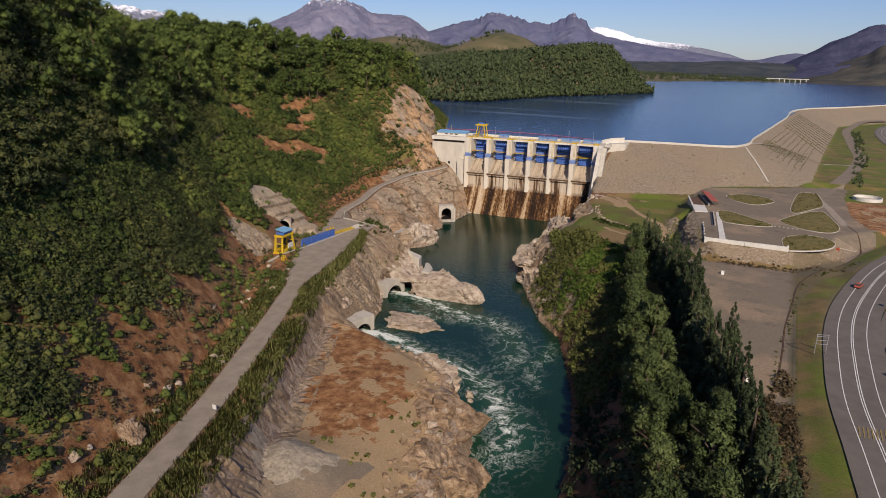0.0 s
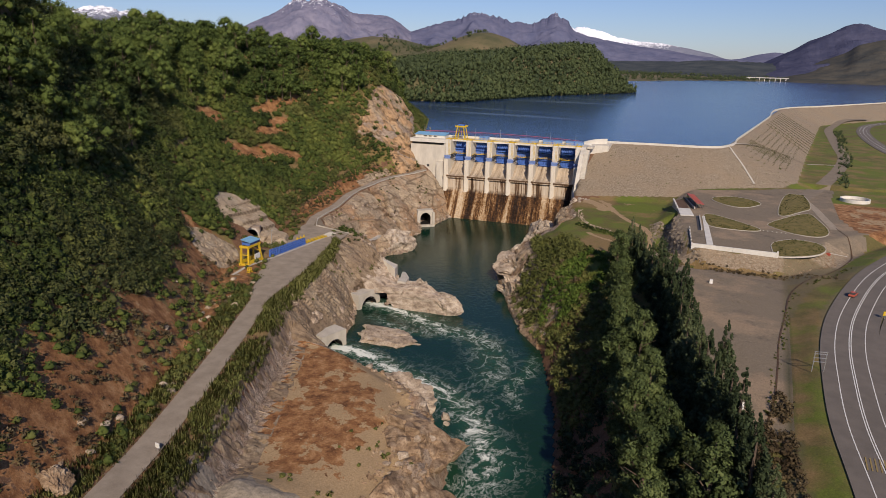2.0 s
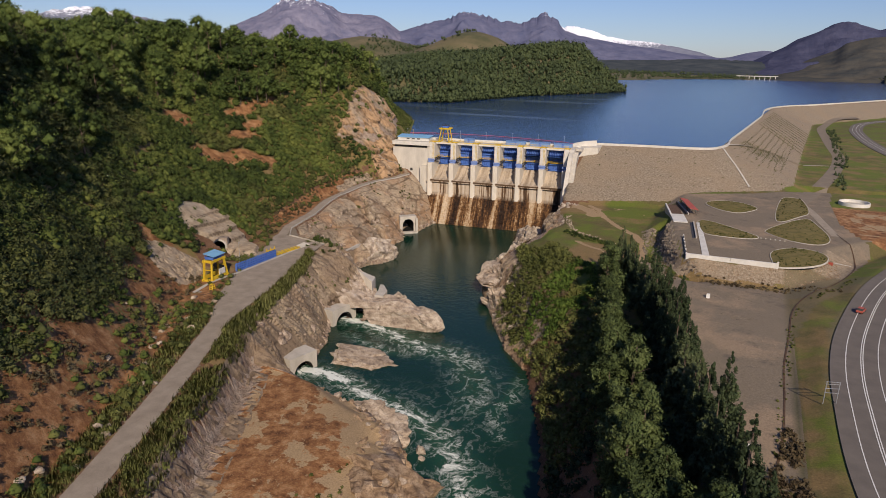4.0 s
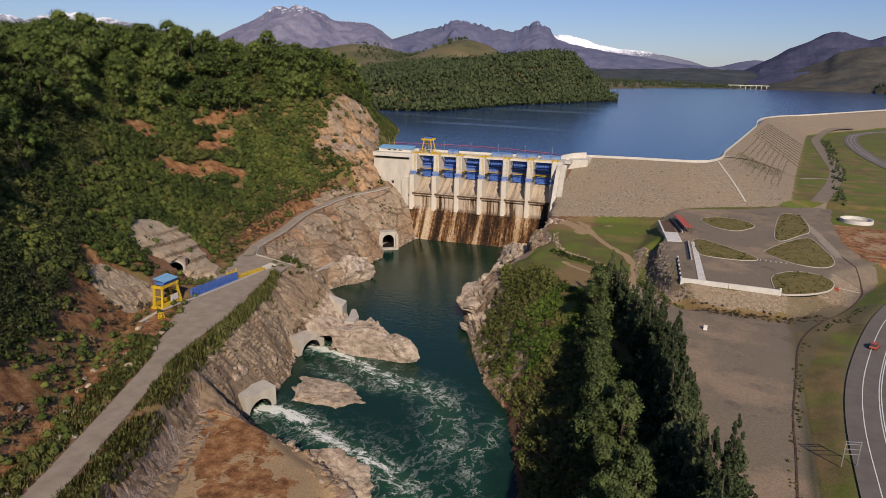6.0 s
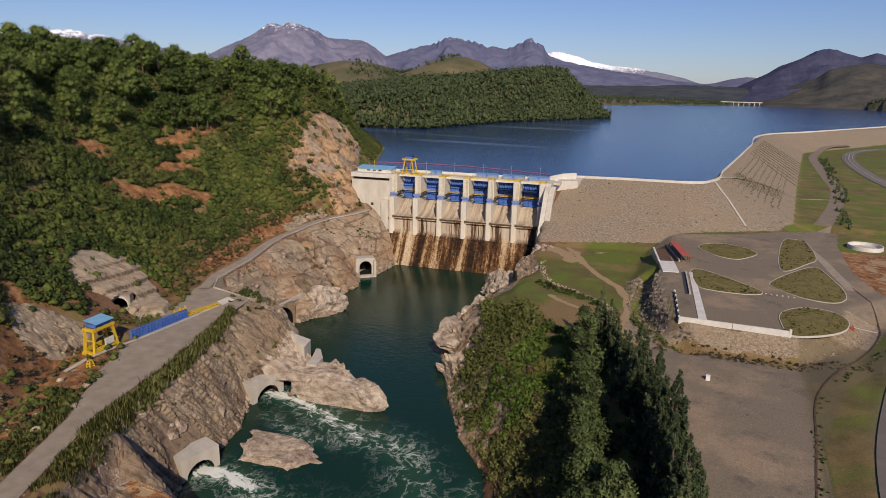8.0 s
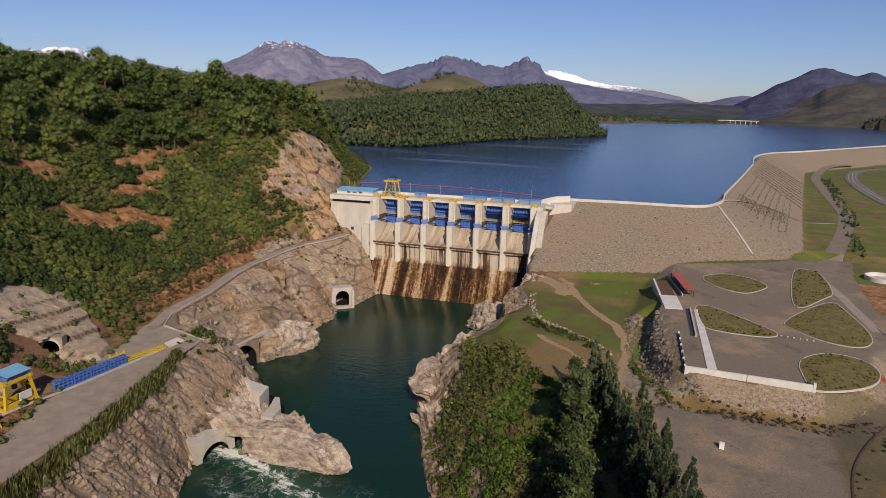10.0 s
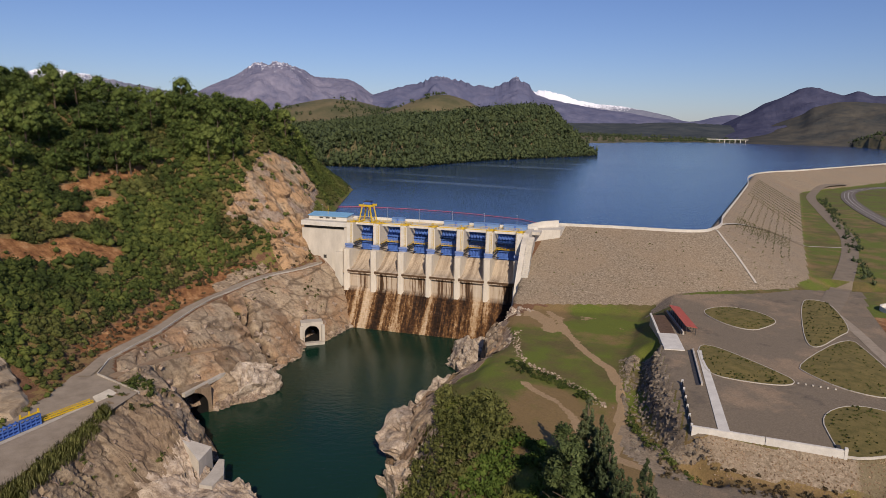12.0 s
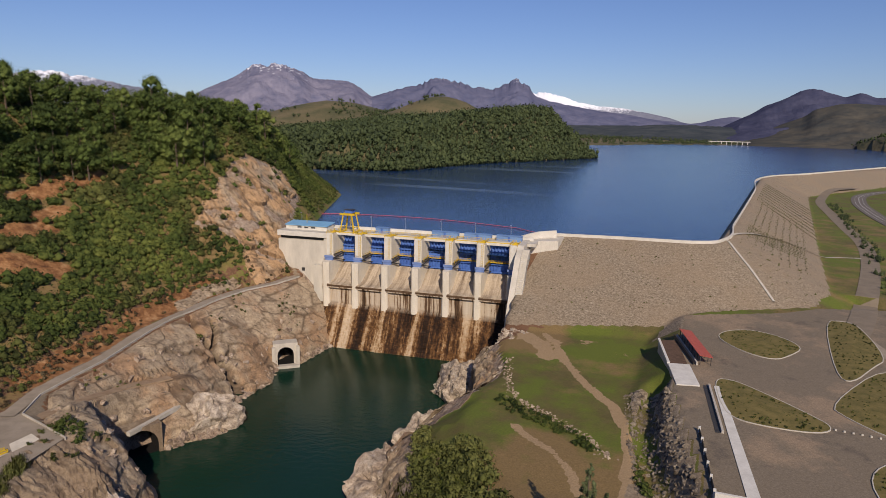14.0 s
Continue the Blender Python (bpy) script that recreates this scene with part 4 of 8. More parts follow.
HUB = (175.0, -320.0)


def mountain(name, profile, reach, depth, material, label, seed, ragged=0.05, jag=0.05):
    """A range seen from the valley: (bearing in degrees left of north, height) pairs at a distance of reach metres."""
    p = sorted(profile)
    az = np.linspace(p[0][0], p[-1][0], int((p[-1][0] - p[0][0]) / (0.14 if p[-1][0] - p[0][0] > 50 else 0.09)))
    rows = np.linspace(-1, 0.6, 64)
    A, R = np.meshgrid(az, rows)
    crest = np.interp(az, [a for a, _ in p], [h for _, h in p])
    crest = np.convolve(np.pad(crest, 2, mode="edge"), np.ones(5) / 5, mode="valid")
    high = crest / crest.max()
    tooth = (crest - 40) * jag * high ** 4 * (1 - 2 * np.abs(fbm(az * 10, az * 0, 6, 4, seed + 9)))
    top = crest[None] + tooth[None] * np.exp(-(R / 0.12) ** 2)
    a = np.radians(A)
    dist = reach + R * depth
    X, Y = HUB[0] - np.sin(a) * dist, HUB[1] + np.cos(a) * dist
    fold = fbm(X, Y, 420, 5, seed)
    spur = 1 - 2 * np.abs(fbm(X + 60 * fold, Y, 520, 4, seed + 3))
    shape = np.where(R < 0, (1 + R) ** 1.15, 1 - R * 1.2)
    Z = 40 + (top - 40) * np.clip(shape, 0, 1) * (1 + ragged * fold + (0.30 * spur + 0.16 * fold - 0.12) * np.clip(-R * 3.0, 0, 1)) + (top - 40) * ragged * (0.3 + 1.5 * np.clip(-R * 3, 0, 1)) * fbm(X, Y, 130, 5, seed + 5)
    me = grid_mesh(name, X, Y, Z, material, True)
    me.attributes.new("rise", "FLOAT", "POINT").data.foreach_set("value", np.clip((Z - 40) / (crest.max() - 40), 0, 2).ravel().astype(np.float32))
    tagged(new(name, me), label, "mountain", kind="structure")


# Bluish base colours paint distance haze into the rock, snow and woods.
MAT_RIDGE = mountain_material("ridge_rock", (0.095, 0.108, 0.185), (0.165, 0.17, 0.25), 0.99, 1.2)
MAT_PEAK = mountain_material("hazed_peak_rock", (0.115, 0.125, 0.20), (0.25, 0.24, 0.31), 0.98, 1.10, 1.5)
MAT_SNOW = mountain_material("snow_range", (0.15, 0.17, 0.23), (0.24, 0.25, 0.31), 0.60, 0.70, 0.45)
MAT_SNOW_WEST = mountain_material("hazed_snow_peaks", (0.15, 0.17, 0.23), (0.24, 0.25, 0.31), 0.84, 0.97, 0.9)
MAT_WOODED = mountain_material("hazed_wooded_ridge", (0.050, 0.057, 0.105), (0.092, 0.095, 0.15), 3.0, 4.0)
MAT_FOOTHILL = mountain_material("hazed_foothill_woods", (0.042, 0.055, 0.068), (0.085, 0.095, 0.10), 3.0, 4.0)
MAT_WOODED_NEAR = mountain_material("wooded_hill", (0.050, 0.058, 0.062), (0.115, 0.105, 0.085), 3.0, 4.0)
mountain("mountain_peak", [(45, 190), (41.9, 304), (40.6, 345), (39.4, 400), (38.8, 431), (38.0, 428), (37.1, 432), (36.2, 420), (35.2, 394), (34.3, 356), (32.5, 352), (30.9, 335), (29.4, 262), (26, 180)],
         4300, 1100, MAT_PEAK, "rocky peak with streaks of snow, tinted blue for haze", 101, 0.06, 0.05)
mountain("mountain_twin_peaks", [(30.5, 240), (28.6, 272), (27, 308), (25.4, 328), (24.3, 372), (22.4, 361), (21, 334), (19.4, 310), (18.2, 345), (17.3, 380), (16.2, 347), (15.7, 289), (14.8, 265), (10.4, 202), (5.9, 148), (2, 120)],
         4300, 1000, MAT_RIDGE, "mountain ridge with two bare peaks, tinted blue-grey for haze", 113, 0.06, 0.08)
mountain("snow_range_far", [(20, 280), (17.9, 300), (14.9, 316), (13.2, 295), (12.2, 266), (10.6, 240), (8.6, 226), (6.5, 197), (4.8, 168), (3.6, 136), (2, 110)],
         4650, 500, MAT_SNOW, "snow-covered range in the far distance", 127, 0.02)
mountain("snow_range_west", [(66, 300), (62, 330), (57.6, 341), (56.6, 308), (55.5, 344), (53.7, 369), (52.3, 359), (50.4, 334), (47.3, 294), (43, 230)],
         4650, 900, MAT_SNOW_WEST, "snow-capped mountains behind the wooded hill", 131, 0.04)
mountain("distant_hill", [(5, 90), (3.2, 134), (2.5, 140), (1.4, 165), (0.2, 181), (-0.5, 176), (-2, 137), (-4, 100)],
         4600, 500, MAT_RIDGE, "low hill far behind the head of the lake, tinted blue for haze", 135, 0.02, 0.0)
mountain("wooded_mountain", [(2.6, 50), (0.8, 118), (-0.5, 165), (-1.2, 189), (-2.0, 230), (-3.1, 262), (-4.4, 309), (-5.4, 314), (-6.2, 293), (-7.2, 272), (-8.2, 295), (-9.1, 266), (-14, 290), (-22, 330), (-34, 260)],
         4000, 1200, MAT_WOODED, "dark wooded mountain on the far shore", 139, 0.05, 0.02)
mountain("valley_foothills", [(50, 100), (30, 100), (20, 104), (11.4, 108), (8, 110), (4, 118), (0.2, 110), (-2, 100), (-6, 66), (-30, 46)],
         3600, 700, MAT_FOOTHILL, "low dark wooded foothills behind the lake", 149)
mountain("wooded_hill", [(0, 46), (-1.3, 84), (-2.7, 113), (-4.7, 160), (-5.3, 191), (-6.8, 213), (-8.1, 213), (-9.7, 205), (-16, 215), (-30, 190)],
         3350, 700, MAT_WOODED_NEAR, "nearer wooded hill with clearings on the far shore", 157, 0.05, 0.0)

# low bridge at the head of the lake
bridge = thing("far_bridge", pose(159, 2440, 0), "long low pale bridge across the head of the lake", "bridge")
part("deck", blocks((-72, 72, -4, 4, 53.5, 56)), MAT_WHITE, bridge)
for k in range(8):
    part("pier", blocks((-64 + k * 18, -61.5 + k * 18, -3, 3, 38, 53.6)), MAT_WHITE, bridge)


# ---- dam ----
def stained_concrete():
    """Concrete under the chutes: pale where dry, dark brown and rusty in columns where water seeps, with pale specks
    along the steps painted in for water glints.
    """
    m, n, l, b = shader("stained_concrete", 0.7)
    p = place(n, l)
    run = noise_node(n, l, p, 0.55, 5, (1, 0.2, 0.05), 0.7)
    column = noise_node(n, l, p, 0.13, 5, (1, 0.05, 0.05), 0.66)
    glint_speck = noise_node(n, l, p, 0.95, 6, (1, 0.6, 0.45), 0.78)
    blot = noise_node(n, l, p, 0.35, 6, None, 0.7)
    fine = noise_node(n, l, p, 2.2, 4)
    face = math_node(n, l, "ADD", math_node(n, l, "MULTIPLY", run, 0.62), math_node(n, l, "MULTIPLY", column, 0.38))
    c = ramp(n, l, face, [(0.41, (0.045, 0.026, 0.014)), (0.465, (0.17, 0.10, 0.055)), (0.495, (0.48, 0.39, 0.29)), (0.66, (0.62, 0.55, 0.45))])
    s = n.new("ShaderNodeSeparateXYZ")
    l.new(p, s.inputs["Vector"])
    low = n.new("ShaderNodeMapRange")
    low.inputs["From Min"].default_value, low.inputs["From Max"].default_value = 18.0, 15.5
    l.new(s.outputs["Z"], low.inputs["Value"])
    # The specks paint water glints into the stained colour.
    k = math_node(n, l, "ADD", math_node(n, l, "MULTIPLY", column, 1.1), math_node(n, l, "MULTIPLY", glint_speck, 0.36))
    wet = ramp(n, l, k, [(0.64, (0.018, 0.009, 0.005)), (0.70, (0.065, 0.030, 0.012)), (0.75, (0.18, 0.090, 0.034)), (0.785, (0.36, 0.24, 0.13)), (0.88, (0.56, 0.45, 0.32))])
    c = mix(n, l, low.outputs["Result"], c, wet)
    l.new(c, b.inputs["Base Color"])
    bump(n, l, b, math_node(n, l, "ADD", fine, blot), 0.6, 0.4)
    return m


MAT_STAINED = stained_concrete()
MAT_DECK = plain("pale_concrete", (0.46, 0.43, 0.37), (0.66, 0.62, 0.54), 0.35, 0.9, 0, 0.2, 2.5, (1, 1, 0.3))
MAT_LIGHTBLUE = plain("pale_blue_sheet", (0.16, 0.36, 0.58), (0.24, 0.48, 0.70), 0.5, 0.45)
MAT_CABIN = plain("faded_blue_sheet", (0.13, 0.24, 0.47), (0.20, 0.33, 0.58), 0.5, 0.5)
MAT_DARK = plain("dark_steel_and_shade", (0.03, 0.03, 0.032), (0.075, 0.07, 0.065), 1.0, 0.6)
MAT_RED = plain("red_paint", (0.34, 0.07, 0.045), (0.48, 0.12, 0.08), 1.0, 0.6)
MAT_BOOM = plain("pink_red_plastic", (0.42, 0.08, 0.12), (0.58, 0.14, 0.20), 1.0, 0.5)
MAT_GALV = plain("galvanised_steel", (0.36, 0.37, 0.38), (0.55, 0.56, 0.57), 2.0, 0.45, 0.6)
MAT_CHUTE = plain("chute_concrete", (0.13, 0.085, 0.05), (0.68, 0.58, 0.45), 0.45, 0.85, 0, 0.2, 2.0, (1, 0.07, 0.07))
DAM = pose(0, -1, 0, 0, 0, 7.4)
dam = thing("dam", DAM, "pale concrete gated spillway dam with brown water stains", "dam")

# stepped apron under the gates, wet and uneven
au, aw = np.meshgrid(np.arange(-8, 88.01, 0.7), np.arange(0, 1.0001, 1 / 68))
step = np.floor(aw * 17 + fbm(au, aw * 40, 8, 3, 61) * 0.5) / 17
az = 17.0 - 20.0 * aw
av = -6.6 - 12.5 * (0.85 * step + 0.15 * aw) + 0.5 * fbm(au, aw * 24, 3.5, 4, 63)
part("apron", grid_mesh("apron", au, av, az, MAT_STAINED, True), None, dam, "stepped rocky apron stained brown by seepage")
part("spillway_body", prism([(12, -4), (12, 32.9), (8, 32.7), (5, 31.2), (2, 28.8), (-1, 27.0), (-4, 26.0), (-7.2, 25.7), (-7.2, 24.4), (-5.6, 23.6), (-5.6, 14), (-10, -4)], -1.5, 86, "x"), MAT_STAINED, dam, "spillway ogee with streaked vertical face")
part("core_wall", blocks((-27, 87, 11.0, 13.6, -4, 46.8)), MAT_DECK, dam)
MAT_BRACKET = plain("grey_blue_paint", (0.12, 0.19, 0.42), (0.20, 0.29, 0.56), 0.6, 0.5)
MAT_WET_AND_SHADE = plain("wet_stain_and_drain_shade", (0.045, 0.026, 0.014), (0.15, 0.09, 0.05), 0.8, 0.7, 0, 0.3, 3, (1, 1, 0.3))
MAT_PALE = plain("cream_concrete", (0.56, 0.51, 0.42), (0.78, 0.72, 0.61), 0.3, 0.9, 0, 0.25, 2.2, (1, 1, 0.3))


def pier_body():
    """A pier whose tail thins out to a nose downstream of the brackets."""
    bm = bmesh.new()
    upper = [(12.0, 1.7), (-2.0, 1.7), (-2.0, -1.7), (12.0, -1.7)]
    tail = [(-2.0, 1.75), (-6.4, 1.6), (-7.3, 0.9), (-7.3, -0.9), (-6.4, -1.6), (-2.0, -1.75)]
    for outline, z0, z1 in ((upper, 15.0, 47.85), (tail, 15.0, 35.9)):
        lo, hi = [bm.verts.new((u, v, z0)) for v, u in outline], [bm.verts.new((u, v, z1)) for v, u in outline]
        n = len(outline)
        for k in range(n):
            bm.faces.new((lo[k], lo[(k + 1) % n], hi[(k + 1) % n], hi[k]))
        bm.faces.new(lo[::-1])
        bm.faces.new(hi)
    bmesh.ops.recalc_face_normals(bm, faces=bm.faces)
    return bm


pier_mesh = None
for k in range(7):
    ob = part("pier", pier_body(), MAT_PALE, dam) if pier_mesh is None else part("pier", pier_mesh, None, dam)
    pier_mesh = ob.data
    ob.location = (14 * k, 0, 0)
    h = part("pier_head", blocks((14 * k - 1.3, 14 * k + 1.3, -2.3, -1.9, 38.4, 48.2)), MAT_WHITE, dam)
    deckrail = bmesh.new()
    for z in (0.55, 1.1):
        for a, c in (((-1.6, -1.9), (-1.6, 6.5)), ((1.6, -1.9), (1.6, 6.5)), ((-1.6, -1.9), (1.6, -1.9))):
            bar(deckrail, (14 * k + a[0], a[1], 47.85 + z), (14 * k + c[0], c[1], 47.85 + z), 0.09, 4)
    for a, c in ((-1.6, -1.9), (-1.6, 2.3), (-1.6, 6.5), (1.6, -1.9), (1.6, 2.3), (1.6, 6.5), (0, -1.9)):
        bar(deckrail, (14 * k + a, c, 47.85), (14 * k + a, c, 48.95), 0.09, 4)
    part("pier_railing", deckrail, MAT_YELLOW, dam, "yellow steel railing round a pier top")
    part("hoist_base", blocks((14 * k - 1.2, 14 * k + 1.2, 1.6, 5.4, 47.85, 48.15), (14 * k - 0.6, 14 * k + 0.6, 2.8, 4.0, 48.15, 48.6)), MAT_YELLOW, dam, "yellow hoist machinery on a pier")
    part("bracket", blocks((14 * k - 1.75, 14 * k + 1.9, -3.4, -2.0, 36.0, 37.1), (14 * k - 2.0, 14 * k + 2.2, -3.7, -2.0, 37.1, 37.35), (14 * k - 2.0, 14 * k + 2.2, -3.7, -3.6, 37.35, 38.2)), MAT_BRACKET, dam, "blue steel trunnion bracket")
part("deck", blocks((-27, -1.72, -1.4, 14, 46.8, 47.9), (-1.7, 92, 6.6, 14, 46.5, 47.9)), MAT_DECK, dam, "pale concrete road deck")
part("crane_beam", blocks((-1, 87, 1.9, 2.7, 46.9, 47.95)), MAT_WHITE, dam, "pale crane runway beam across the bays")
part("crane_rail", blocks((-1, 87, 2.15, 2.45, 47.95, 48.25)), MAT_YELLOW, dam, "yellow crane rail")
part("upstream_parapet", blocks((-27, 90, 13.5, 14.0, 47.9, 49.3)), MAT_WHITE, dam)
part("left_block", blocks((-26.5, -1.8, -1.2, 5.8, 10, 44.0), (-7, -1.8, -4.8, -1.2, 8, 33.5)), MAT_DECK, dam, "plain pale abutment wall with a small opening")
part("window", blocks((-14.8, -13.2, -1.35, -1.15, 29.4, 31.0)), MAT_DARK, dam)
# Dark colour on the recess back paints in the shade under the deck.
part("gallery_slot", blocks((-26.5, -3.5, 1.0, 5.8, 44.0, 45.8)), MAT_DARK, dam, "recessed gallery under the deck, its back coloured dark for shade")
part("slot_wall", blocks((-3.4, -1.8, -1.2, 5.8, 44.0, 46.8)), MAT_DECK, dam)
part("deck_edge", blocks((-26.8, -1.8, -1.7, -1.2, 45.6, 47.9)), MAT_WHITE, dam)
WALL = [(14, 48.3), (-1, 48.3), (-3, 46.8), (-8, 44.5), (-18, 33), (-26, 22), (-31, 12), (-33, -3), (14, -3)]
part("training_wall", prism(WALL, 85.7, 88.4, "x"), MAT_DECK, dam, "tall sloping concrete training wall")
stairs = bmesh.new()
for k in range(40):
    v = -2 - k * 0.62
    z = float(np.interp(v, [-26, -18, -8, -3], [22.4, 33.4, 44.9, 47.0]))
    block(stairs, 88.2, 91.0, v - 0.5, v + 0.62, z - 4.5, z)
part("stair", stairs, MAT_DECK, dam, "long flight of concrete steps")

for k in range(6):
    u = 14 * k
    part("chute", prism([(10.8, 32.8), (10.8, 33.2), (8, 33.1), (5, 31.6), (2, 29.2), (-1, 27.4), (-4, 26.4), (-7.3, 26.1), (-7.3, 25.75), (-4, 26.05), (-1, 27.05), (2, 28.85), (5, 31.25), (8, 32.75)], u + 0.9, u + 13.1, "x"), MAT_CHUTE, dam, "pale smooth chute floor")
    part("lip", blocks((u + 0.8, u + 13.2, -7.36, -7.1, 24.9, 25.75)), MAT_WET_AND_SHADE, dam, "dark wet lip of a chute")
for k in range(6):
    u = 14 * k + 7
    g = thing("radial_gate", DAM @ pose(u, 5.2, 32.9), "blue steel radial gate between the dam piers", "gate", "spillway gates")
    skin = bmesh.new()
    last = None
    for j in range(9):
        z0 = j * 1.6
        v0 = 3.4 + 0.028 * (z0 - 3.5) ** 2
        q = [skin.verts.new(p) for p in ((-5.25, v0, z0), (5.25, v0, z0), (5.25, v0 + 0.15, z0), (-5.25, v0 + 0.15, z0))]
        if last:
            for i in range(4):
                skin.faces.new((last[i], last[(i + 1) % 4], q[(i + 1) % 4], q[i]))
        last = q
    part("skin_plate", skin, MAT_BLUE, g)
    for x in (-4.4, -2.9, -1.45, 0, 1.45, 2.9, 4.4):
        part("rib", bars(((x, 3.1, 0.2), (x, 2.9, 4.5), 0.24, 4), ((x, 2.9, 4.5), (x, 4.2, 12.6), 0.24, 4)), MAT_BLUE, g)
    for z, v in ((1.0, 2.9), (4.6, 2.6), (8.3, 3.2), (12.4, 4.1)):
        part("girder", blocks((-5.2, 5.2, v - 0.5, v + 0.1, z - 0.25, z + 0.3)), MAT_BLUE, g)
    for x in (-4.9, 4.9):
        part("arm", bars(((x, -7.8, 4.0), (x * 0.86, 2.8, 1.2), 0.3, 4), ((x, -7.8, 4.0), (x * 0.86, 2.9, 5.0), 0.26, 4)), MAT_DARK, g, "dark steel strut")
    c = thing("catwalk", DAM @ pose(u, 5.6, 38.4), "yellow steel catwalk with handrails across a gate bay", "catwalk", "gate catwalks")
    part("walkway", blocks((-5.3, 5.3, 0.6, 1.8, 0, 0.22)), MAT_YELLOW, c)
    rail = bmesh.new()
    bar(rail, (-5.3, 0.65, 1.1), (5.3, 0.65, 1.1), 0.07, 4)
    bar(rail, (-5.3, 0.65, 0.6), (5.3, 0.65, 0.6), 0.05, 4)
    for j in range(8):
        bar(rail, (-5.3 + j * 1.514, 0.65, 0.1), (-5.3 + j * 1.514, 0.65, 1.1), 0.05, 4)
    part("handrail", rail, MAT_YELLOW, c)
    part("side_walkway", blocks((-5.3, -4.5, -7.6, 0.6, 0, 0.2)), MAT_DARK, c, "dark steel walkway along the pier")
    part("side_rail", bars(((-4.5, -7.6, 1.1), (-4.5, 0.6, 1.1), 0.09, 4), ((-4.5, -7.6, 0.55), (-4.5, 0.6, 0.55), 0.07, 4), ((-4.5, -7.5, 0.1), (-4.5, -7.5, 1.1), 0.07, 4), ((-4.5, -3.5, 0.1), (-4.5, -3.5, 1.1), 0.07, 4)), MAT_YELLOW, c)
    l = thing("ladder", DAM @ pose(14 * k + 0.7, -2.45, 38.4), "yellow steel ladder cage on a dam pier", "ladder", "pier ladders")
    part("stile", bars(((-0.35, 0, 0), (-0.35, 0, 9.4), 0.07, 4)), MAT_YELLOW, l)
    part("stile", bars(((0.5, 0, 0), (0.5, 0, 9.4), 0.07, 4)), MAT_YELLOW, l)
    rung = bmesh.new()
    for j in range(12):
        bar(rung, (-0.35, 0, 0.5 + j * 0.76), (0.5, 0, 0.5 + j * 0.76), 0.06, 4)
    part("rung", rung, MAT_YELLOW, l)

# deck railing in sections between the piers
for k in range(6):
    r = thing("deck_railing", DAM @ pose(14 * k, 6.7, 47.9), "yellow steel railing along the dam deck", "railing", "deck railings")
    part("top_rail", bars(((0.2, 0, 1.15), (13.8, 0, 1.15), 0.08, 4)), MAT_YELLOW, r)
    part("mid_rail", bars(((0.2, 0, 0.6), (13.8, 0, 0.6), 0.06, 4)), MAT_YELLOW, r)
    for j in range(8):
        part("post", bars(((0.3 + j * 1.91, 0, 0), (0.3 + j * 1.91, 0, 1.15), 0.06, 4)), MAT_YELLOW, r)

# gantry crane on the deck
cr = thing("gantry_crane", DAM @ pose(6.5, 5.5, 47.9), "yellow gate-handling gantry crane with a blue hoist", "crane")
for x, x2 in ((-3.4, -2.0), (3.4, 2.0)):
    for y, y2 in ((-3.2, -2.6), (3.2, 2.6)):
        part("leg", bars(((x, y, 0.4), (x2, y2, 8.2), 0.38, 4)), MAT_YELLOW, cr)
    part("end_carriage", blocks((x - 0.4, x + 0.4, -3.8, 3.8, 0, 0.7)), MAT_YELLOW, cr)
    part("brace", bars(((x * 0.9, -3.0, 2.5), (x * 0.9, 3.0, 2.5), 0.2, 4)), MAT_YELLOW, cr)
part("bridge_beam", blocks((-3.6, 3.6, -3.0, -2.3, 8.0, 8.9)), MAT_YELLOW, cr)
part("bridge_beam", blocks((-3.6, 3.6, 2.3, 3.0, 8.0, 8.9)), MAT_YELLOW, cr)
part("hoist", blocks((-1.6, 1.9, -1.8, 1.6, 8.9, 10.3)), MAT_BLUE, cr)
part("hoist_roof", blocks((-2.0, 2.3, -2.1, 1.9, 10.3, 10.5)), MAT_DARK, cr)
part("hook_rope", bars(((0.2, 0, 8.9), (0.2, 0, 2.5), 0.14, 6)), MAT_YELLOW, cr)

# low building with a blue roof at the end of the deck
b = thing("control_building", DAM @ pose(-14.5, 7.0, 47.9), "long white control building with a pale blue sheet roof", "building")
part("wall", blocks((-10.5, 10.5, -3.6, 3.6, 0, 1.9)), MAT_WHITE, b)
part("roof", prism([(-4.1, 1.9), (4.1, 2.9), (4.1, 3.2), (-4.1, 2.2)], -10.9, 10.9, "x"), MAT_LIGHTBLUE, b, "pale blue sheet-metal roof")
for x in (-4.5, -1.0, 2.5):
    wd = part("window", blocks((x, x + 2.0, -3.72, -3.55, 0.8, 1.5)), MAT_DARK, b)
    part("frame", blocks((x - 0.1, x + 2.1, -3.76, -3.6, 1.5, 1.62), (x - 0.1, x + 2.1, -3.76, -3.6, 0.68, 0.8)), MAT_WHITE, wd, "white window frame")
part("mast", bars(((-1.5, 0, 2.6), (-1.5, 0, 6.8), 0.12, 6)), MAT_YELLOW, b)
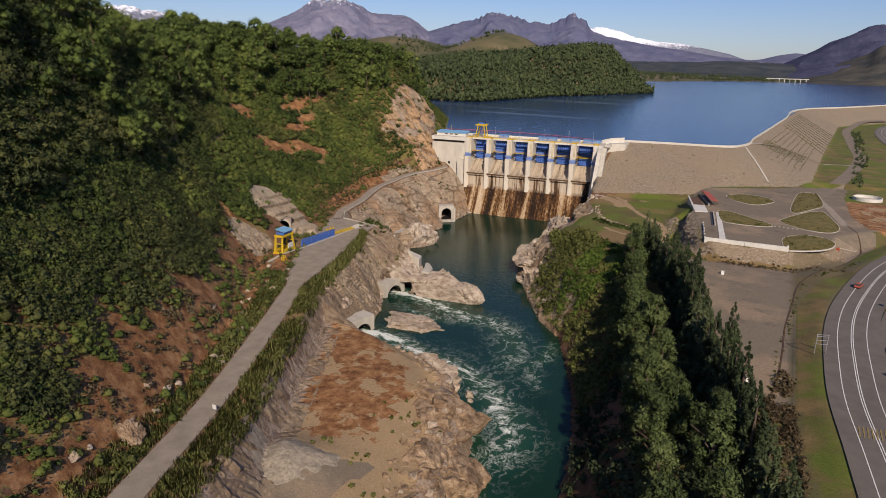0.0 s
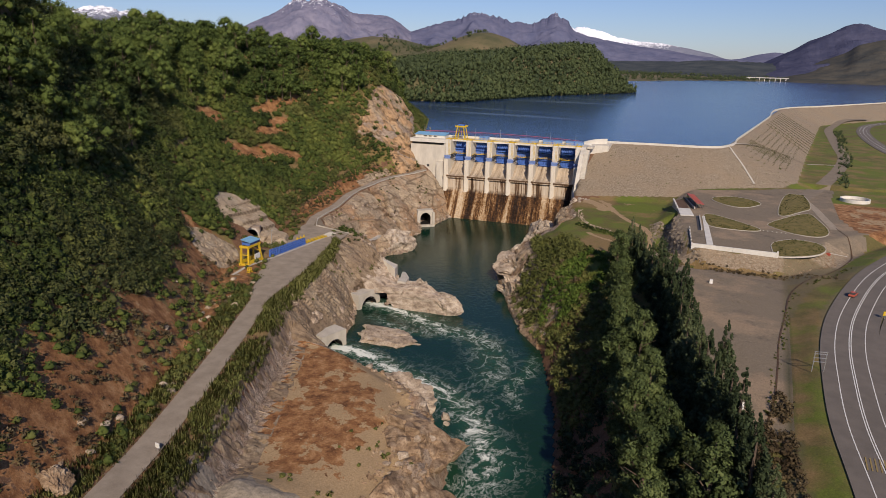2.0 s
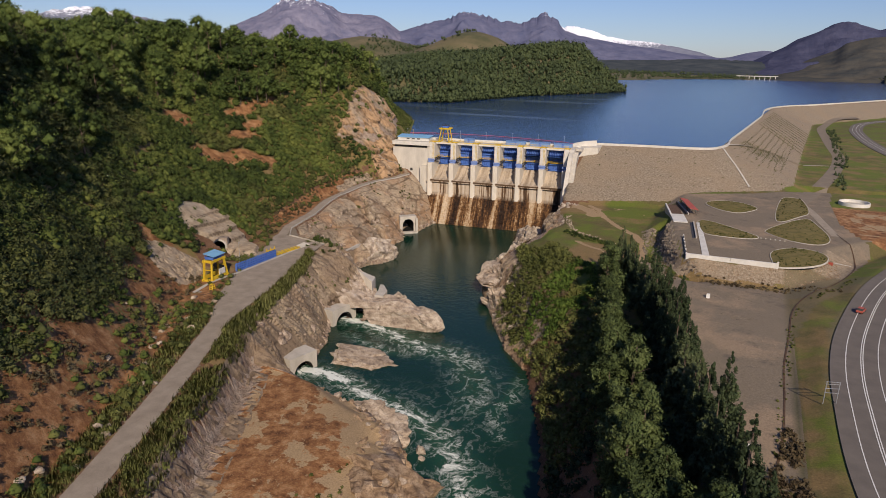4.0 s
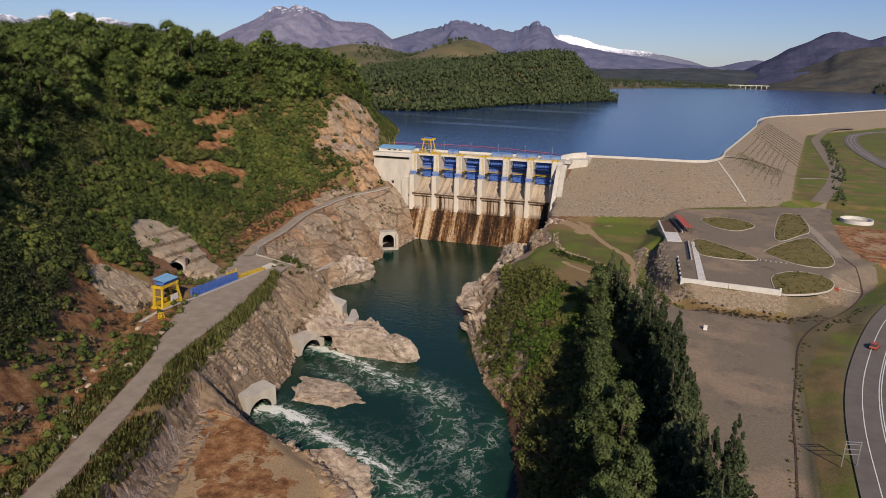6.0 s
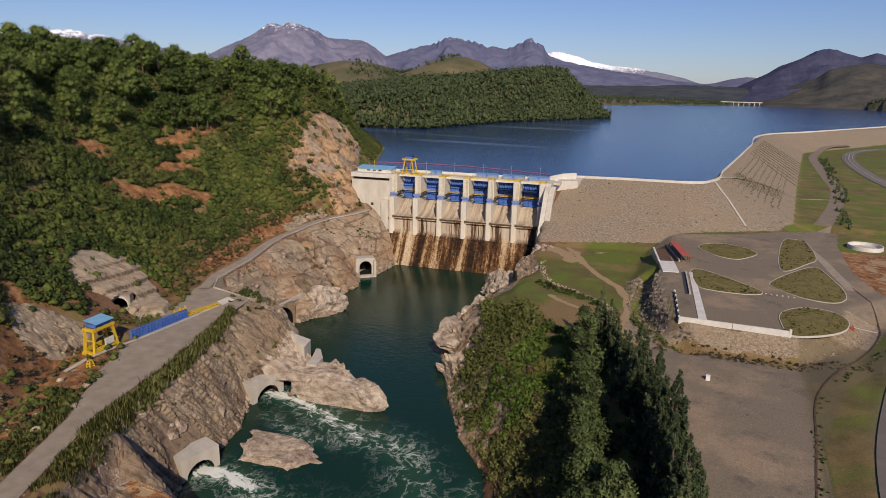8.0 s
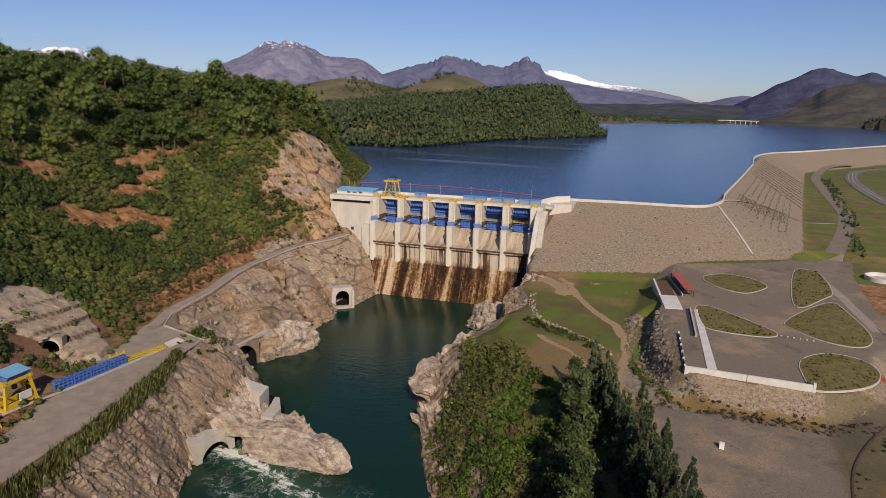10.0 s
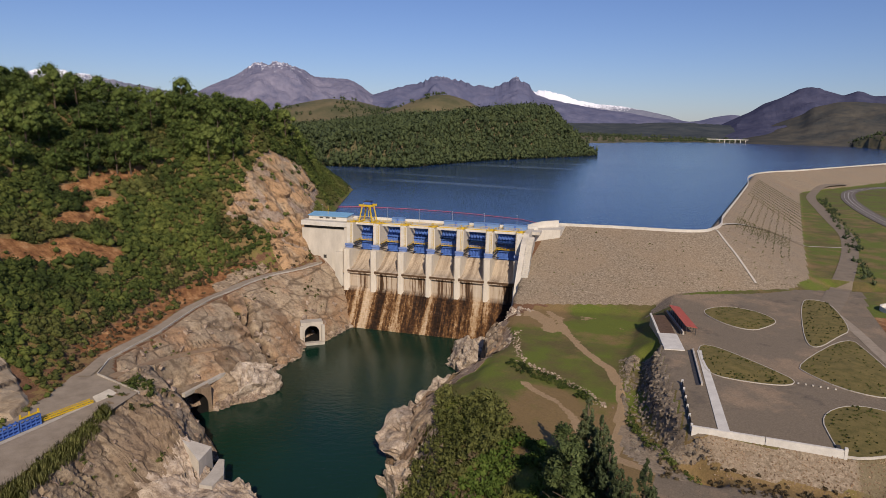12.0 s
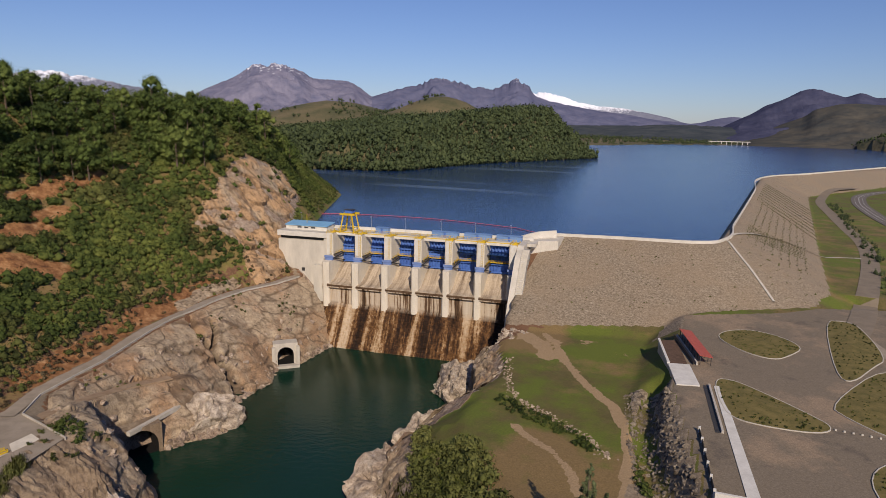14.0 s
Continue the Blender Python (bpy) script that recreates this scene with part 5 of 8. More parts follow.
for u, w in ((21, 6), (51, 12), (66, 12), (80, 11)):
    s = thing("equipment_cabin", DAM @ pose(u, 10.2, 47.9), "pale blue equipment cabin on the dam deck", "cabin", "deck cabins")
    part("body", blocks((-w / 2, w / 2, -1.6, 1.6, 0, 2.2)), MAT_CABIN, s)
    part("roof", prism([(-1.8, 2.2), (1.8, 2.2), (1.8, 2.3), (0, 2.5), (-1.8, 2.3)], -w / 2 - 0.15, w / 2 + 0.15, "x"), MAT_CABIN, s)
    dr = part("door", blocks((-0.5, 0.5, -1.68, -1.58, 0, 2.0)), MAT_BLUE, s)
    part("handle", blocks((0.3, 0.42, -1.76, -1.68, 0.95, 1.1)), MAT_GALV, dr, "small steel handle")
for u in (-22, 14, 31, 48, 64, 80):
    p = thing("deck_lamp", DAM @ pose(u, 13.2, 47.9), "slim grey lamp post on the dam deck", "lamp post", "deck lamps")
    part("pole", bars(((0, 0, 0), (0, 0, 6.5), 0.10, 6, 0.06)), MAT_GALV, p)
    head = part("lamp_head", blocks((-0.15, 0.15, -1.3, 0.1, 6.4, 6.6)), MAT_GALV, p)
    part("lens", blocks((-0.11, 0.11, -1.22, -0.5, 6.36, 6.4)), MAT_WHITE, head, "pale lamp lens")

# floating boom on the lake
boom = thing("floating_boom", pose(0, 0, LAKE), "red floating debris boom on the reservoir", "boom")
line = [Vector((-66, 80, 0.35)), Vector((-45, 89, 0.35)), Vector((-20, 94, 0.35)), Vector((5, 96, 0.35)), Vector((30, 94, 0.35)), Vector((60, 88, 0.35)), Vector((84, 70, 0.35)), Vector((92, 50, 0.35))]
for a, c in zip(line[:-1], line[1:]):
    part("float", bars((a, c, 0.17, 6)), MAT_BOOM, boom)

# wing wall and crest parapet of the embankment
MAT_PARAPET = plain("pale_parapet", (0.52, 0.49, 0.43), (0.70, 0.67, 0.60), 0.3, 0.9, 0, 0.2, 3)
wing = bmesh.new()
for (x0, y0, z0), (x1, y1, z1) in (((79, 25, 48.6), (84, 29, 50.2)), ((84, 29, 50.2), (88, 33, 51.0)), ((88, 33, 51.0), (94, 38, 51.2))):
    n = Vector((y1 - y0, x0 - x1, 0)).normalized() * 0.5
    lo = [(x0 - n.x, y0 - n.y), (x1 - n.x, y1 - n.y), (x1 + n.x, y1 + n.y), (x0 + n.x, y0 + n.y)]
    q = [wing.verts.new((x, y, 38)) for x, y in lo] + [wing.verts.new((*lo[0], z0)), wing.verts.new((*lo[1], z1)), wing.verts.new((*lo[2], z1)), wing.verts.new((*lo[3], z0))]
    for f in ((3, 2, 1, 0), (4, 5, 6, 7), (0, 1, 5, 4), (1, 2, 6, 5), (2, 3, 7, 6), (3, 0, 4, 7)):
        wing.faces.new([q[i] for i in f])
ob = part("wing_wall", wing, MAT_PARAPET, None)
tagged(ob, "curved pale concrete wing wall beside the reservoir", "wall", kind="structure")
tagged(part("crest_yard", prism([(86.5, 23), (97, 30), (97, 46), (84, 32)], 40, 47.95, "z"), MAT_DECK, None), "paved end of the dam crest", "pavement", kind="structure")


def ribbon(name, pts, half, material, lift, label, category, steps=3.0, edge=None, z=None, parent=None, kind="structure", thick=0.0, level=False):
    """A strip that follows the ground along a smooth line."""
    p = np.array(pts, float)
    s = np.concatenate([[0], np.cumsum(np.hypot(*np.diff(p, axis=0).T))])
    n = max(2, int(s[-1] / steps))
    # gentle Catmull-Rom through the points
    t = np.linspace(0, s[-1], n)
    m = np.gradient(p, s, axis=0)
    k = np.clip(np.searchsorted(s, t) - 1, 0, len(s) - 2)
    h = (s[k + 1] - s[k])[:, None]
    q = ((t - s[k]) / (s[k + 1] - s[k]))[:, None]
    c = (2 * q**3 - 3 * q**2 + 1) * p[k] + (q**3 - 2 * q**2 + q) * h * m[k] + (-2 * q**3 + 3 * q**2) * p[k + 1] + (q**3 - q**2) * h * m[k + 1]
    d = np.gradient(c, axis=0)
    d /= np.linalg.norm(d, axis=1, keepdims=True)
    nn = np.stack([d[:, 1], -d[:, 0]], -1)
    across = np.array(half if isinstance(half, (list, tuple)) else (-half, -half / 3, half / 3, half))
    X = c[:, 0][:, None] + nn[:, 0][:, None] * across[None]
    Y = c[:, 1][:, None] + nn[:, 1][:, None] * across[None]
    Z = (land(X, Y) if z is None else np.full_like(X, z)) + lift
    if z is None:
        Z = np.repeat(Z.max(1)[:, None], len(across), 1) * 0.7 + Z * 0.3
    if level:
        mid = np.convolve(np.pad(land(c[:, 0], c[:, 1]), 6, mode="edge"), np.ones(13) / 13, mode="valid")
        Z = np.repeat(mid[:, None] + lift, len(across), 1)
    if thick:
        X, Y = np.concatenate([X[:, :1], X, X[:, -1:]], 1), np.concatenate([Y[:, :1], Y, Y[:, -1:]], 1)
        Z = np.concatenate([Z[:, :1] - thick, Z, Z[:, -1:] - thick], 1)
    me = grid_mesh(name, X, Y, Z, material, True)
    if parent:
        return part(name, me, None, parent)
    return tagged(new(name, me), label, category, kind=kind)


crest_line = [(88, 41), (105, 44.5), (121, 48), (138, 50.4), (152, 53), (160, 58), (164, 68), (168, 120), (173.4, 191), (185, 350), (197, 518), (206, 548), (240, 610), (305, 737), (375, 880), (520, 1150)]
tagged(ribbon("crest_parapet", crest_line, [-0.35, 0.35], MAT_PARAPET, 0.0, "pale concrete parapet wall along the embankment crest", "wall", 4.0, None, 49.3, None, "structure", 2.2))


# ---- rocks ----
def rock_mesh(name, sx, sy, sz, seed, cuts=9, sub=4, grain=0.16):
    """A broken boulder: a ball cut by random planes, then roughened."""
    bm = bmesh.new()
    bmesh.ops.create_icosphere(bm, subdivisions=sub, radius=1)
    co = np.array([v.co[:] for v in bm.verts])
    faces = np.array([[v.index for v in f.verts] for f in bm.faces])
    bm.free()
    rr = np.random.default_rng(seed)
    for _ in range(cuts * 2 + 4):
        n = rr.normal(size=3)
        n /= np.linalg.norm(n)
        h = rr.uniform(0.5, 0.9)
        d = co @ n
        co = co - np.where(d > h, d - h, 0)[:, None] * n
    chip, _ = cells(co[:, 0] * 2.2 + seed, co[:, 1] * 2.2, co[:, 2] * 2.2, seed)
    chip2, _ = cells(co[:, 0] * 5 + seed, co[:, 1] * 5, co[:, 2] * 5, seed + 40)
    k = 1 + 0.16 * chip + 0.06 * chip2 + grain * 0.5 * fbm(co[:, 0] * 5 + co[:, 2] * 3 + seed, co[:, 1] * 5 - co[:, 2] * 2, 2.2, 4, seed)
    co = co * k[:, None] * np.array([sx, sy, sz])
    return mesh_from(name, co, faces, None)


def rock_material(name, dark, mid, light):
    m, n, l, b = shader(name, 0.95)
    p = place(n, l, True)
    f, g = noise_node(n, l, p, 0.35, 6, (1, 1, 1.6), 0.65), noise_node(n, l, p, 2.5, 5)
    c = ramp(n, l, f, [(0.32, dark), (0.5, mid), (0.68, light)])
    c = mix(n, l, ramp(n, l, g, [(0.35, (0.6, 0.6, 0.6)), (0.5, (0, 0, 0))]), c, dark)
    l.new(c, b.inputs["Base Color"])
    bump(n, l, b, math_node(n, l, "ADD", f, math_node(n, l, "MULTIPLY", g, 0.4)), 0.9, 0.7)
    return m


MAT_ROCK_PINK = rock_material("pink_rock", (0.15, 0.108, 0.078), (0.42, 0.335, 0.25), (0.60, 0.51, 0.41))
MAT_ROCK_CLIFF = rock_material("cliff_rock", (0.10, 0.07, 0.05), (0.34, 0.26, 0.195), (0.55, 0.455, 0.36))
MAT_ROCK_TAN = rock_material("tan_rock", (0.10, 0.062, 0.038), (0.31, 0.215, 0.135), (0.50, 0.38, 0.26))
MAT_ROCK_DARK = rock_material("dark_rock", (0.07, 0.056, 0.043), (0.21, 0.175, 0.135), (0.36, 0.31, 0.24))
MAT_ROCK_GREY = rock_material("grey_rock", (0.14, 0.105, 0.08), (0.44, 0.365, 0.285), (0.64, 0.56, 0.46))


def rock(name, x, y, z, sx, sy, sz, rz, seed, material, label, group="", cuts=9, sub=5):
    me = rock_mesh(name, sx, sy, sz, seed, cuts, sub)
    me.materials.append(material)
    ob = new(name, me)
    ob.matrix_world = pose(x, y, z, 0, 0, rz)
    return tagged(ob, label, "rock", group)


rock("river_island", 71.5, -199, -0.6, 19, 11.5, 3.6, 8, 3, MAT_ROCK_PINK, "flat pale pink rock island in the river")
rock("ridge_rock", 74, -164.5, 1.0, 13, 5.5, 9.0, -14, 4, MAT_ROCK_GREY, "pale rock point jutting into the river")
rock("ridge_rock", 66, -161, 1.0, 8, 5, 9.0, -8, 5, MAT_ROCK_GREY, "broken grey rock spur beside the concrete block")
rock("pool_rock", 76.5, -35.5, 1.0, 11, 15, 11.5, 12, 6, MAT_ROCK_GREY, "jagged pale grey rock below the training wall")
rock("pool_rock", 83, -46, 4, 7, 7, 9.5, 50, 7, MAT_ROCK_GREY, "jagged pale grey rock below the training wall")
rock("bank_rock", 94.5, -112, 3.5, 16, 17, 14, 10, 8, MAT_ROCK_PINK, "large rounded tan rock outcrop on the river bank")
rock("bank_rock", 91, -92, 3.0, 10, 11, 12, 40, 9, MAT_ROCK_GREY, "pale grey rock outcrop on the river bank")
rock("bank_rock", 98, -135, 0.5, 8, 9, 9, 0, 10, MAT_ROCK_PINK, "tan rock outcrop on the river bank")
rock("cove_rock", 15.5, -99, 1.5, 14, 12, 15, 25, 11, MAT_ROCK_GREY, "big pale fractured rock at the pool edge")
rock("shelf_rock", 118, -262, 3.4, 16, 15, 11, 30, 12, MAT_ROCK_TAN, "dark fractured rock edge above the river")
rock("shelf_rock", 127, -281, 2.4, 13, 16, 12, 15, 13, MAT_ROCK_TAN, "dark fractured rock edge above the river")
rock("shelf_rock", 100, -238, 2.0, 13, 10, 7, 20, 14, MAT_ROCK_PINK, "pale smooth rock edge above the river")
rock("boulder", 115, -238.5, 0.6, 1.8, 1.6, 1.6, 0, 15, MAT_ROCK_GREY, "pale rounded boulder in the river", "river boulders", 6, 3)
rock("boulder", 116.5, -241, 0.3, 1.1, 1.0, 1.0, 0, 16, MAT_ROCK_GREY, "pale rounded boulder in the river", "river boulders", 6, 3)
rock("roadside_boulder", 86, -331, 27.5, 4.2, 3.2, 3.2, 20, 17, MAT_ROCK_TAN, "large split boulder beside the road", "", 10)
rock("roadside_boulder", 81.5, -328.5, 28.5, 2.6, 2.2, 2.0, 70, 18, MAT_ROCK_TAN, "split boulder beside the road")


def shards(name, x, y, z, r, material, label, seed):
    """Angular broken rock, partly sunk in the face."""
    rr = np.random.default_rng(seed)
    n = len(x)
    v = ICO_V[None] * rr.uniform(0.55, 1.25, (n, len(ICO_V), 1))
    cut = rr.normal(size=(n, 3))
    cut /= np.linalg.norm(cut, axis=1, keepdims=True)
    d = np.einsum("nij,nj->ni", v, cut)
    v = v - (np.where(d > 0.35, d - 0.35, 0))[..., None] * cut[:, None, :]
    v = v * (r[:, None] * rr.uniform(0.6, 1.4, (n, 3)))[:, None, :] + np.stack([x, y, z], -1)[:, None, :]
    f = (ICO_F[None] + (np.arange(n) * len(ICO_V))[:, None, None]).reshape(-1, 3)
    tagged(new(name, mesh_from(name, v.reshape(-1, 3), f, material)), label, "rocks", kind="stuff")


def cliff_material(name="cliff_face", warm=(0.37, 0.225, 0.125), from_=0.47, tone=1.0, wear=1.0):
    """Weathered rock: sheets of grey and tan, rusty patches, thin cracks, dark water streaks, and shade painted into
    the cleft.
    """
    m, n, l, b = shader(name, 0.95)
    p = place(n, l, True)
    big, med, fine = noise_node(n, l, p, 0.06, 5), noise_node(n, l, p, 0.30, 8, (1, 1, 1.5), 0.70), noise_node(n, l, p, 2.2, 6, None, 0.7)
    stops = [(0.30, (0.17, 0.128, 0.086)), (0.43, (0.34, 0.262, 0.178)), (0.56, (0.43, 0.342, 0.236)), (0.72, (0.57, 0.47, 0.345))]
    c = ramp(n, l, med, [(q, tuple(v * tone for v in col)) for q, col in stops])
    c = mix(n, l, ramp(n, l, big, [(from_, (0, 0, 0)), (from_ + 0.14, (0.75, 0.75, 0.75))]), c, warm)
    thin = math_node(n, l, "SUBTRACT", 1.0, math_node(n, l, "MULTIPLY", math_node(n, l, "ABSOLUTE", math_node(n, l, "SUBTRACT", noise_node(n, l, p, 0.16, 7, (1, 1, 0.7), 0.62), 0.5)), 46.0))
    c = mix(n, l, math_node(n, l, "MULTIPLY", math_node(n, l, "MAXIMUM", thin, 0.0), 0.4 * wear), c, (0.085, 0.06, 0.04))
    drip = noise_node(n, l, p, 0.42, 5, (1, 1, 0.10), 0.66)
    c = mix(n, l, ramp(n, l, drip, [(0.33, (0.55 * wear,) * 3), (0.45, (0, 0, 0))]), c, (0.11, 0.08, 0.055))
    # Joint mask; in the gully it paints the cleft's shade into the colour.
    a = n.new("ShaderNodeAttribute")
    a.attribute_name = "crack_and_shade"
    c = mix(n, l, math_node(n, l, "MULTIPLY", a.outputs["Fac"], 0.8), c, (0.07, 0.047, 0.032))
    c = mix(n, l, ramp(n, l, fine, [(0.38, (0.6 * wear,) * 3), (0.47, (0, 0, 0))]), c, (0.12, 0.085, 0.058))
    l.new(c, b.inputs["Base Color"])
    bump(n, l, b, math_node(n, l, "ADD", med, math_node(n, l, "MULTIPLY", fine, 0.35)), 0.75, 0.6)
    return m


MAT_CLIFF = cliff_material()
MAT_BLUFF = cliff_material("bluff_face", (0.50, 0.30, 0.145), 0.36, 1.1)
MAT_BROWN_CLIFF = cliff_material("brown_cliff_face", (0.23, 0.165, 0.11), 0.42, 0.82)
MAT_SPRAYED = cliff_material("sprayed_cut", (0.37, 0.315, 0.24), 0.5, 1.0, 0.4)
MAT_SPUR = rock_material("spur_face", (0.19, 0.145, 0.11), (0.43, 0.35, 0.275), (0.60, 0.52, 0.43))


def rock_face(name, X, Y, label, blocky, amount, skip=None, material=MAT_CLIFF):
    """Fractured rock laid over the land: blocks pushed in and out across the face, cracks between them."""
    Z = land(X, Y)
    if skip is None:
        skip = np.zeros(X.shape, bool)
    zx, zy = np.gradient(Z, axis=1), np.gradient(Z, axis=0)
    tx = np.stack([np.gradient(X, axis=1), np.gradient(Y, axis=1), zx], -1)
    ty = np.stack([np.gradient(X, axis=0), np.gradient(Y, axis=0), zy], -1)
    nn = np.cross(tx, ty)
    nn *= np.sign(nn[..., 2:3] + 1e-9) / (np.linalg.norm(nn, axis=-1, keepdims=True) + 1e-9)
    out, gap = blocky(X, Y, Z)
    P = np.stack([X, Y, Z], -1) + nn * (out * amount)[..., None]
    me = grid_mesh(name, P[..., 0], P[..., 1], P[..., 2], material, True, skip | in_mouth(X, Y, Z))
    me.attributes.new("crack_and_shade", "FLOAT", "POINT").data.foreach_set("value", np.clip(1 - gap * 7, 0, 1).ravel().astype(np.float32))
    tagged(new(name, me), label, "cliff", kind="structure")


def river_cliff(x, y, z):
    warp = fbm(x + z, y, 9, 3, 81) * 1.2
    # below the yard: fluted and finely broken; above the pool: broad sheets and ledges
    a, ga = cells((y + 0.55 * z + warp) / 2.4, z / 12.0 + warp * 0.1, x / 10.0, 201)
    a2, ga2 = cells((y + 0.6 * z + warp) / 1.1, z / 5.0, x / 5.0, 203)
    b, gb = cells(y / 17.0 + warp * 0.2, (z + 0.25 * y + warp) / 8.5, x / 14.0, 205)
    b2, gb2 = cells((y + 0.4 * z) / 4.2, (z + 0.12 * y) / 2.2, x / 4.0, 207)
    w = smooth((y + 156) / 12)
    ledge = ((z + 0.09 * y + 0.8 * warp) / 6.2) % 1
    bench = smooth(ledge * 7) * (1 - ledge) * 0.9
    out = (a * 0.55 + a2 * 0.32 + 0.25 * fbm(x + z, y, 2.2, 3, 83)) * (1 - w) + (b * 0.75 + b2 * 0.16 + bench - 0.4 + 0.14 * fbm(x + z, y, 1.8, 3, 85)) * w
    # sprayed and smooth beside the dam
    out = out * (1 - 0.6 * smooth((y + 60) / 12))
    wander = 0.7 * fbm(z, y * 0 + 1, 5, 3, 9)
    main, _, _ = line_distance(x, y + wander, [(-16.5, -72.6), (-12, -74.4), (-7.3, -75.4), (-1.1, -75.3), (4.5, -74.4), (8, -75.4), (13, -77.6)])
    fork, _, _ = line_distance(x, y + wander, [(-12, -65.5), (-6.4, -69.9), (-1.4, -75.4)])
    notch, _, _ = line_distance(x, y + wander, [(14, -101.7), (15.8, -101.2), (16.3, -103.6), (20, -106)])
    gully = np.maximum(smooth(1.4 - main / lin(x, [(-16, 1.0), (0, 1.7), (8, 2.8), (13, 3.4)])), 0.7 * np.maximum(smooth(1.3 - fork / 0.95), smooth(1.3 - notch / 0.7)))
    gap = np.where(w > 0.5, np.minimum(np.minimum(gb * 2.2, np.where(ledge < 0.05, 0.09, 0.2)), 1), np.minimum(ga * 1.6, 1))
    # The gully is marked for painted shade as well as pushed in.
    return out - 5.0 * gully, np.minimum(gap, 0.9 - gully * 1.8)


rows = np.arange(-240, -7.5, 0.62)
CY = np.repeat(rows[:, None], 66, 1)
start, end = lin(rows, ROAD) + lin(rows, ROAD_W) + 0.9, lin(rows, LEFT_WATER) + 0.8
CX = start[:, None] + np.linspace(0, 1, 66)[None] * (end - start)[:, None]
fade = smooth((CX - start[:, None]) / 1.2)
for mx, my, turn, half, deep, high in MOUTHS:
    fade = fade * smooth((np.hypot(CX - mx, CY - my) - half - 1.0) / 5)
fade = fade * (1 - 0.75 * smooth((2.6 - line_distance(CX, CY, [q[:2] for q in LEDGE])[0]) / 1.4))
split = rows < -153
rock_face("cliff", CX[~split], CY[~split], "tan rock cliff with ledges and a cleft coloured dark for shade above the pool", river_cliff, fade[~split])
split |= rows < -152.3
spur = (CX[split] > 46) & (CY[split] > -177)
rock_face("outlet_cliff", CX[split], CY[split], "fluted grey-brown rock cliff above the outlet arches", river_cliff, fade[split], spur, MAT_BROWN_CLIFF)
rock_face("rock_spur", CX[split], CY[split], "pale pinkish rock spur reaching into the river", river_cliff, fade[split] * 1.05, (CX[split] < 42.5) | (CY[split] < -179.5), MAT_SPUR)
rows = np.arange(-330, -236, 0.7)
RY = np.repeat(rows[:, None], 30, 1)
RX = (lin(rows, ROAD) + lin(rows, ROAD_W))[:, None] + np.linspace(6.2, 17, 30)[None]
rock_face("road_cut", RX, RY, "fluted brown rock face between the road and the shelf", river_cliff, smooth((RX - RX[:, :1]) / 2) * smooth((RX[:, -1:] - RX) / 5) * 0.8 + smooth((RX - RX[:, :1]) / 2) * 0.15 - 0.3 * smooth((RX - RX[:, :1] - 8) / 4), RX > lin(RY, LEFT_WATER) - 1, MAT_BROWN_CLIFF)
rows = np.arange(-182, -20, 0.7)
QY = np.repeat(rows[:, None], 30, 1)
QX = lin(rows, RIGHT_WATER)[:, None] + np.linspace(-0.6, 17, 30)[None]


def bank_cliff(x, y, z):
    """Broken rock, high by the pool and a low rim under the scrub."""
    a, g = cells((y + 0.4 * z) / 3.4, z / 5.0, x / 4.5, 241)
    b, g2 = cells((y + 0.4 * z) / 1.4, z / 2.2, x / 2.0, 243)
    return a * 0.8 + b * 0.3 + 0.5, g


rock_face("bank_cliff", QX, QY, "pale fractured rock along the river bank", bank_cliff, smooth((QX - QX[:, :1]) / 1.5) * smooth((QX[:, -1:] - QX) / 8) - 0.5 * smooth((QX - QX[:, :1] - 10) / 5), land(QX, QY) > lin(QY, [(-182, 5), (-140, 6), (-128, 17), (-90, 17), (-80, 21.5)]) + 3 * fbm(QX, QY, 9, 3, 17))
by_, bx_ = np.meshgrid(np.arange(-40, 56, 0.7), np.arange(-76, -18, 0.7), indexing="ij")
rim, _, _ = line_distance(bx_, by_, BLUFF + BLUFF[:1])
oval = 1.0 - np.where(inside(bx_, by_, BLUFF), rim, -rim) / 12.0


def bluff_rock(x, y, z):
    a, g = cells(y / 4.0, (z + 0.3 * y) / 5.5, x / 4.0, 221)
    b, g2 = cells(y / 1.6, z / 2.2, x / 1.6, 223)
    c, g3 = cells(y / 11.0, (z + 0.2 * y) / 9.0, x / 11.0, 227)
    return a * 0.45 + b * 0.15 + c * 1.8 + 0.5, np.minimum(g * 2.2, g3 * 1.5)


rock_face("bluff", bx_, by_, "craggy orange-tan rock bluff beside the dam", bluff_rock, smooth((1.0 - oval) / 0.25), (oval > 1.05 + 0.25 * fbm(bx_, by_, 9, 3, 7)) | (bx_ > lin(by_, ROAD) - 2.0), MAT_BLUFF)

rr = np.random.default_rng(90)
x, y = rr.uniform(-28, 92, 30000), rr.uniform(-224, -12, 30000)
d = x - lin(y, ROAD) - lin(y, ROAD_W)
span = lin(y, LEFT_WATER) - lin(y, ROAD) - lin(y, ROAD_W)
ok = (d > 1.8) & (d < span - 0.3) & ((land(x, y) < 2.5) | (rr.uniform(0, 1, len(x)) < 0.05)) & ~in_mouth(x, y, land(x, y))
x, y = x[ok], y[ok]
r = rr.uniform(0.4, 1.0, len(x)) ** 1.6 * 2.0
shards("cliff_rocks", x, y, land(x, y) - r * 0.72, r, MAT_ROCK_CLIFF, "broken rock of the cliff above the river", 91)
x, y = rr.uniform(60, 140, 9000), rr.uniform(-320, -218, 9000)
g = lin(y, LEFT_WATER) - x
ok = (g > 0.3) & (g < 17) & (vnoise(x / 4, y / 4, 14) > 0.45)
x, y = x[ok], y[ok]
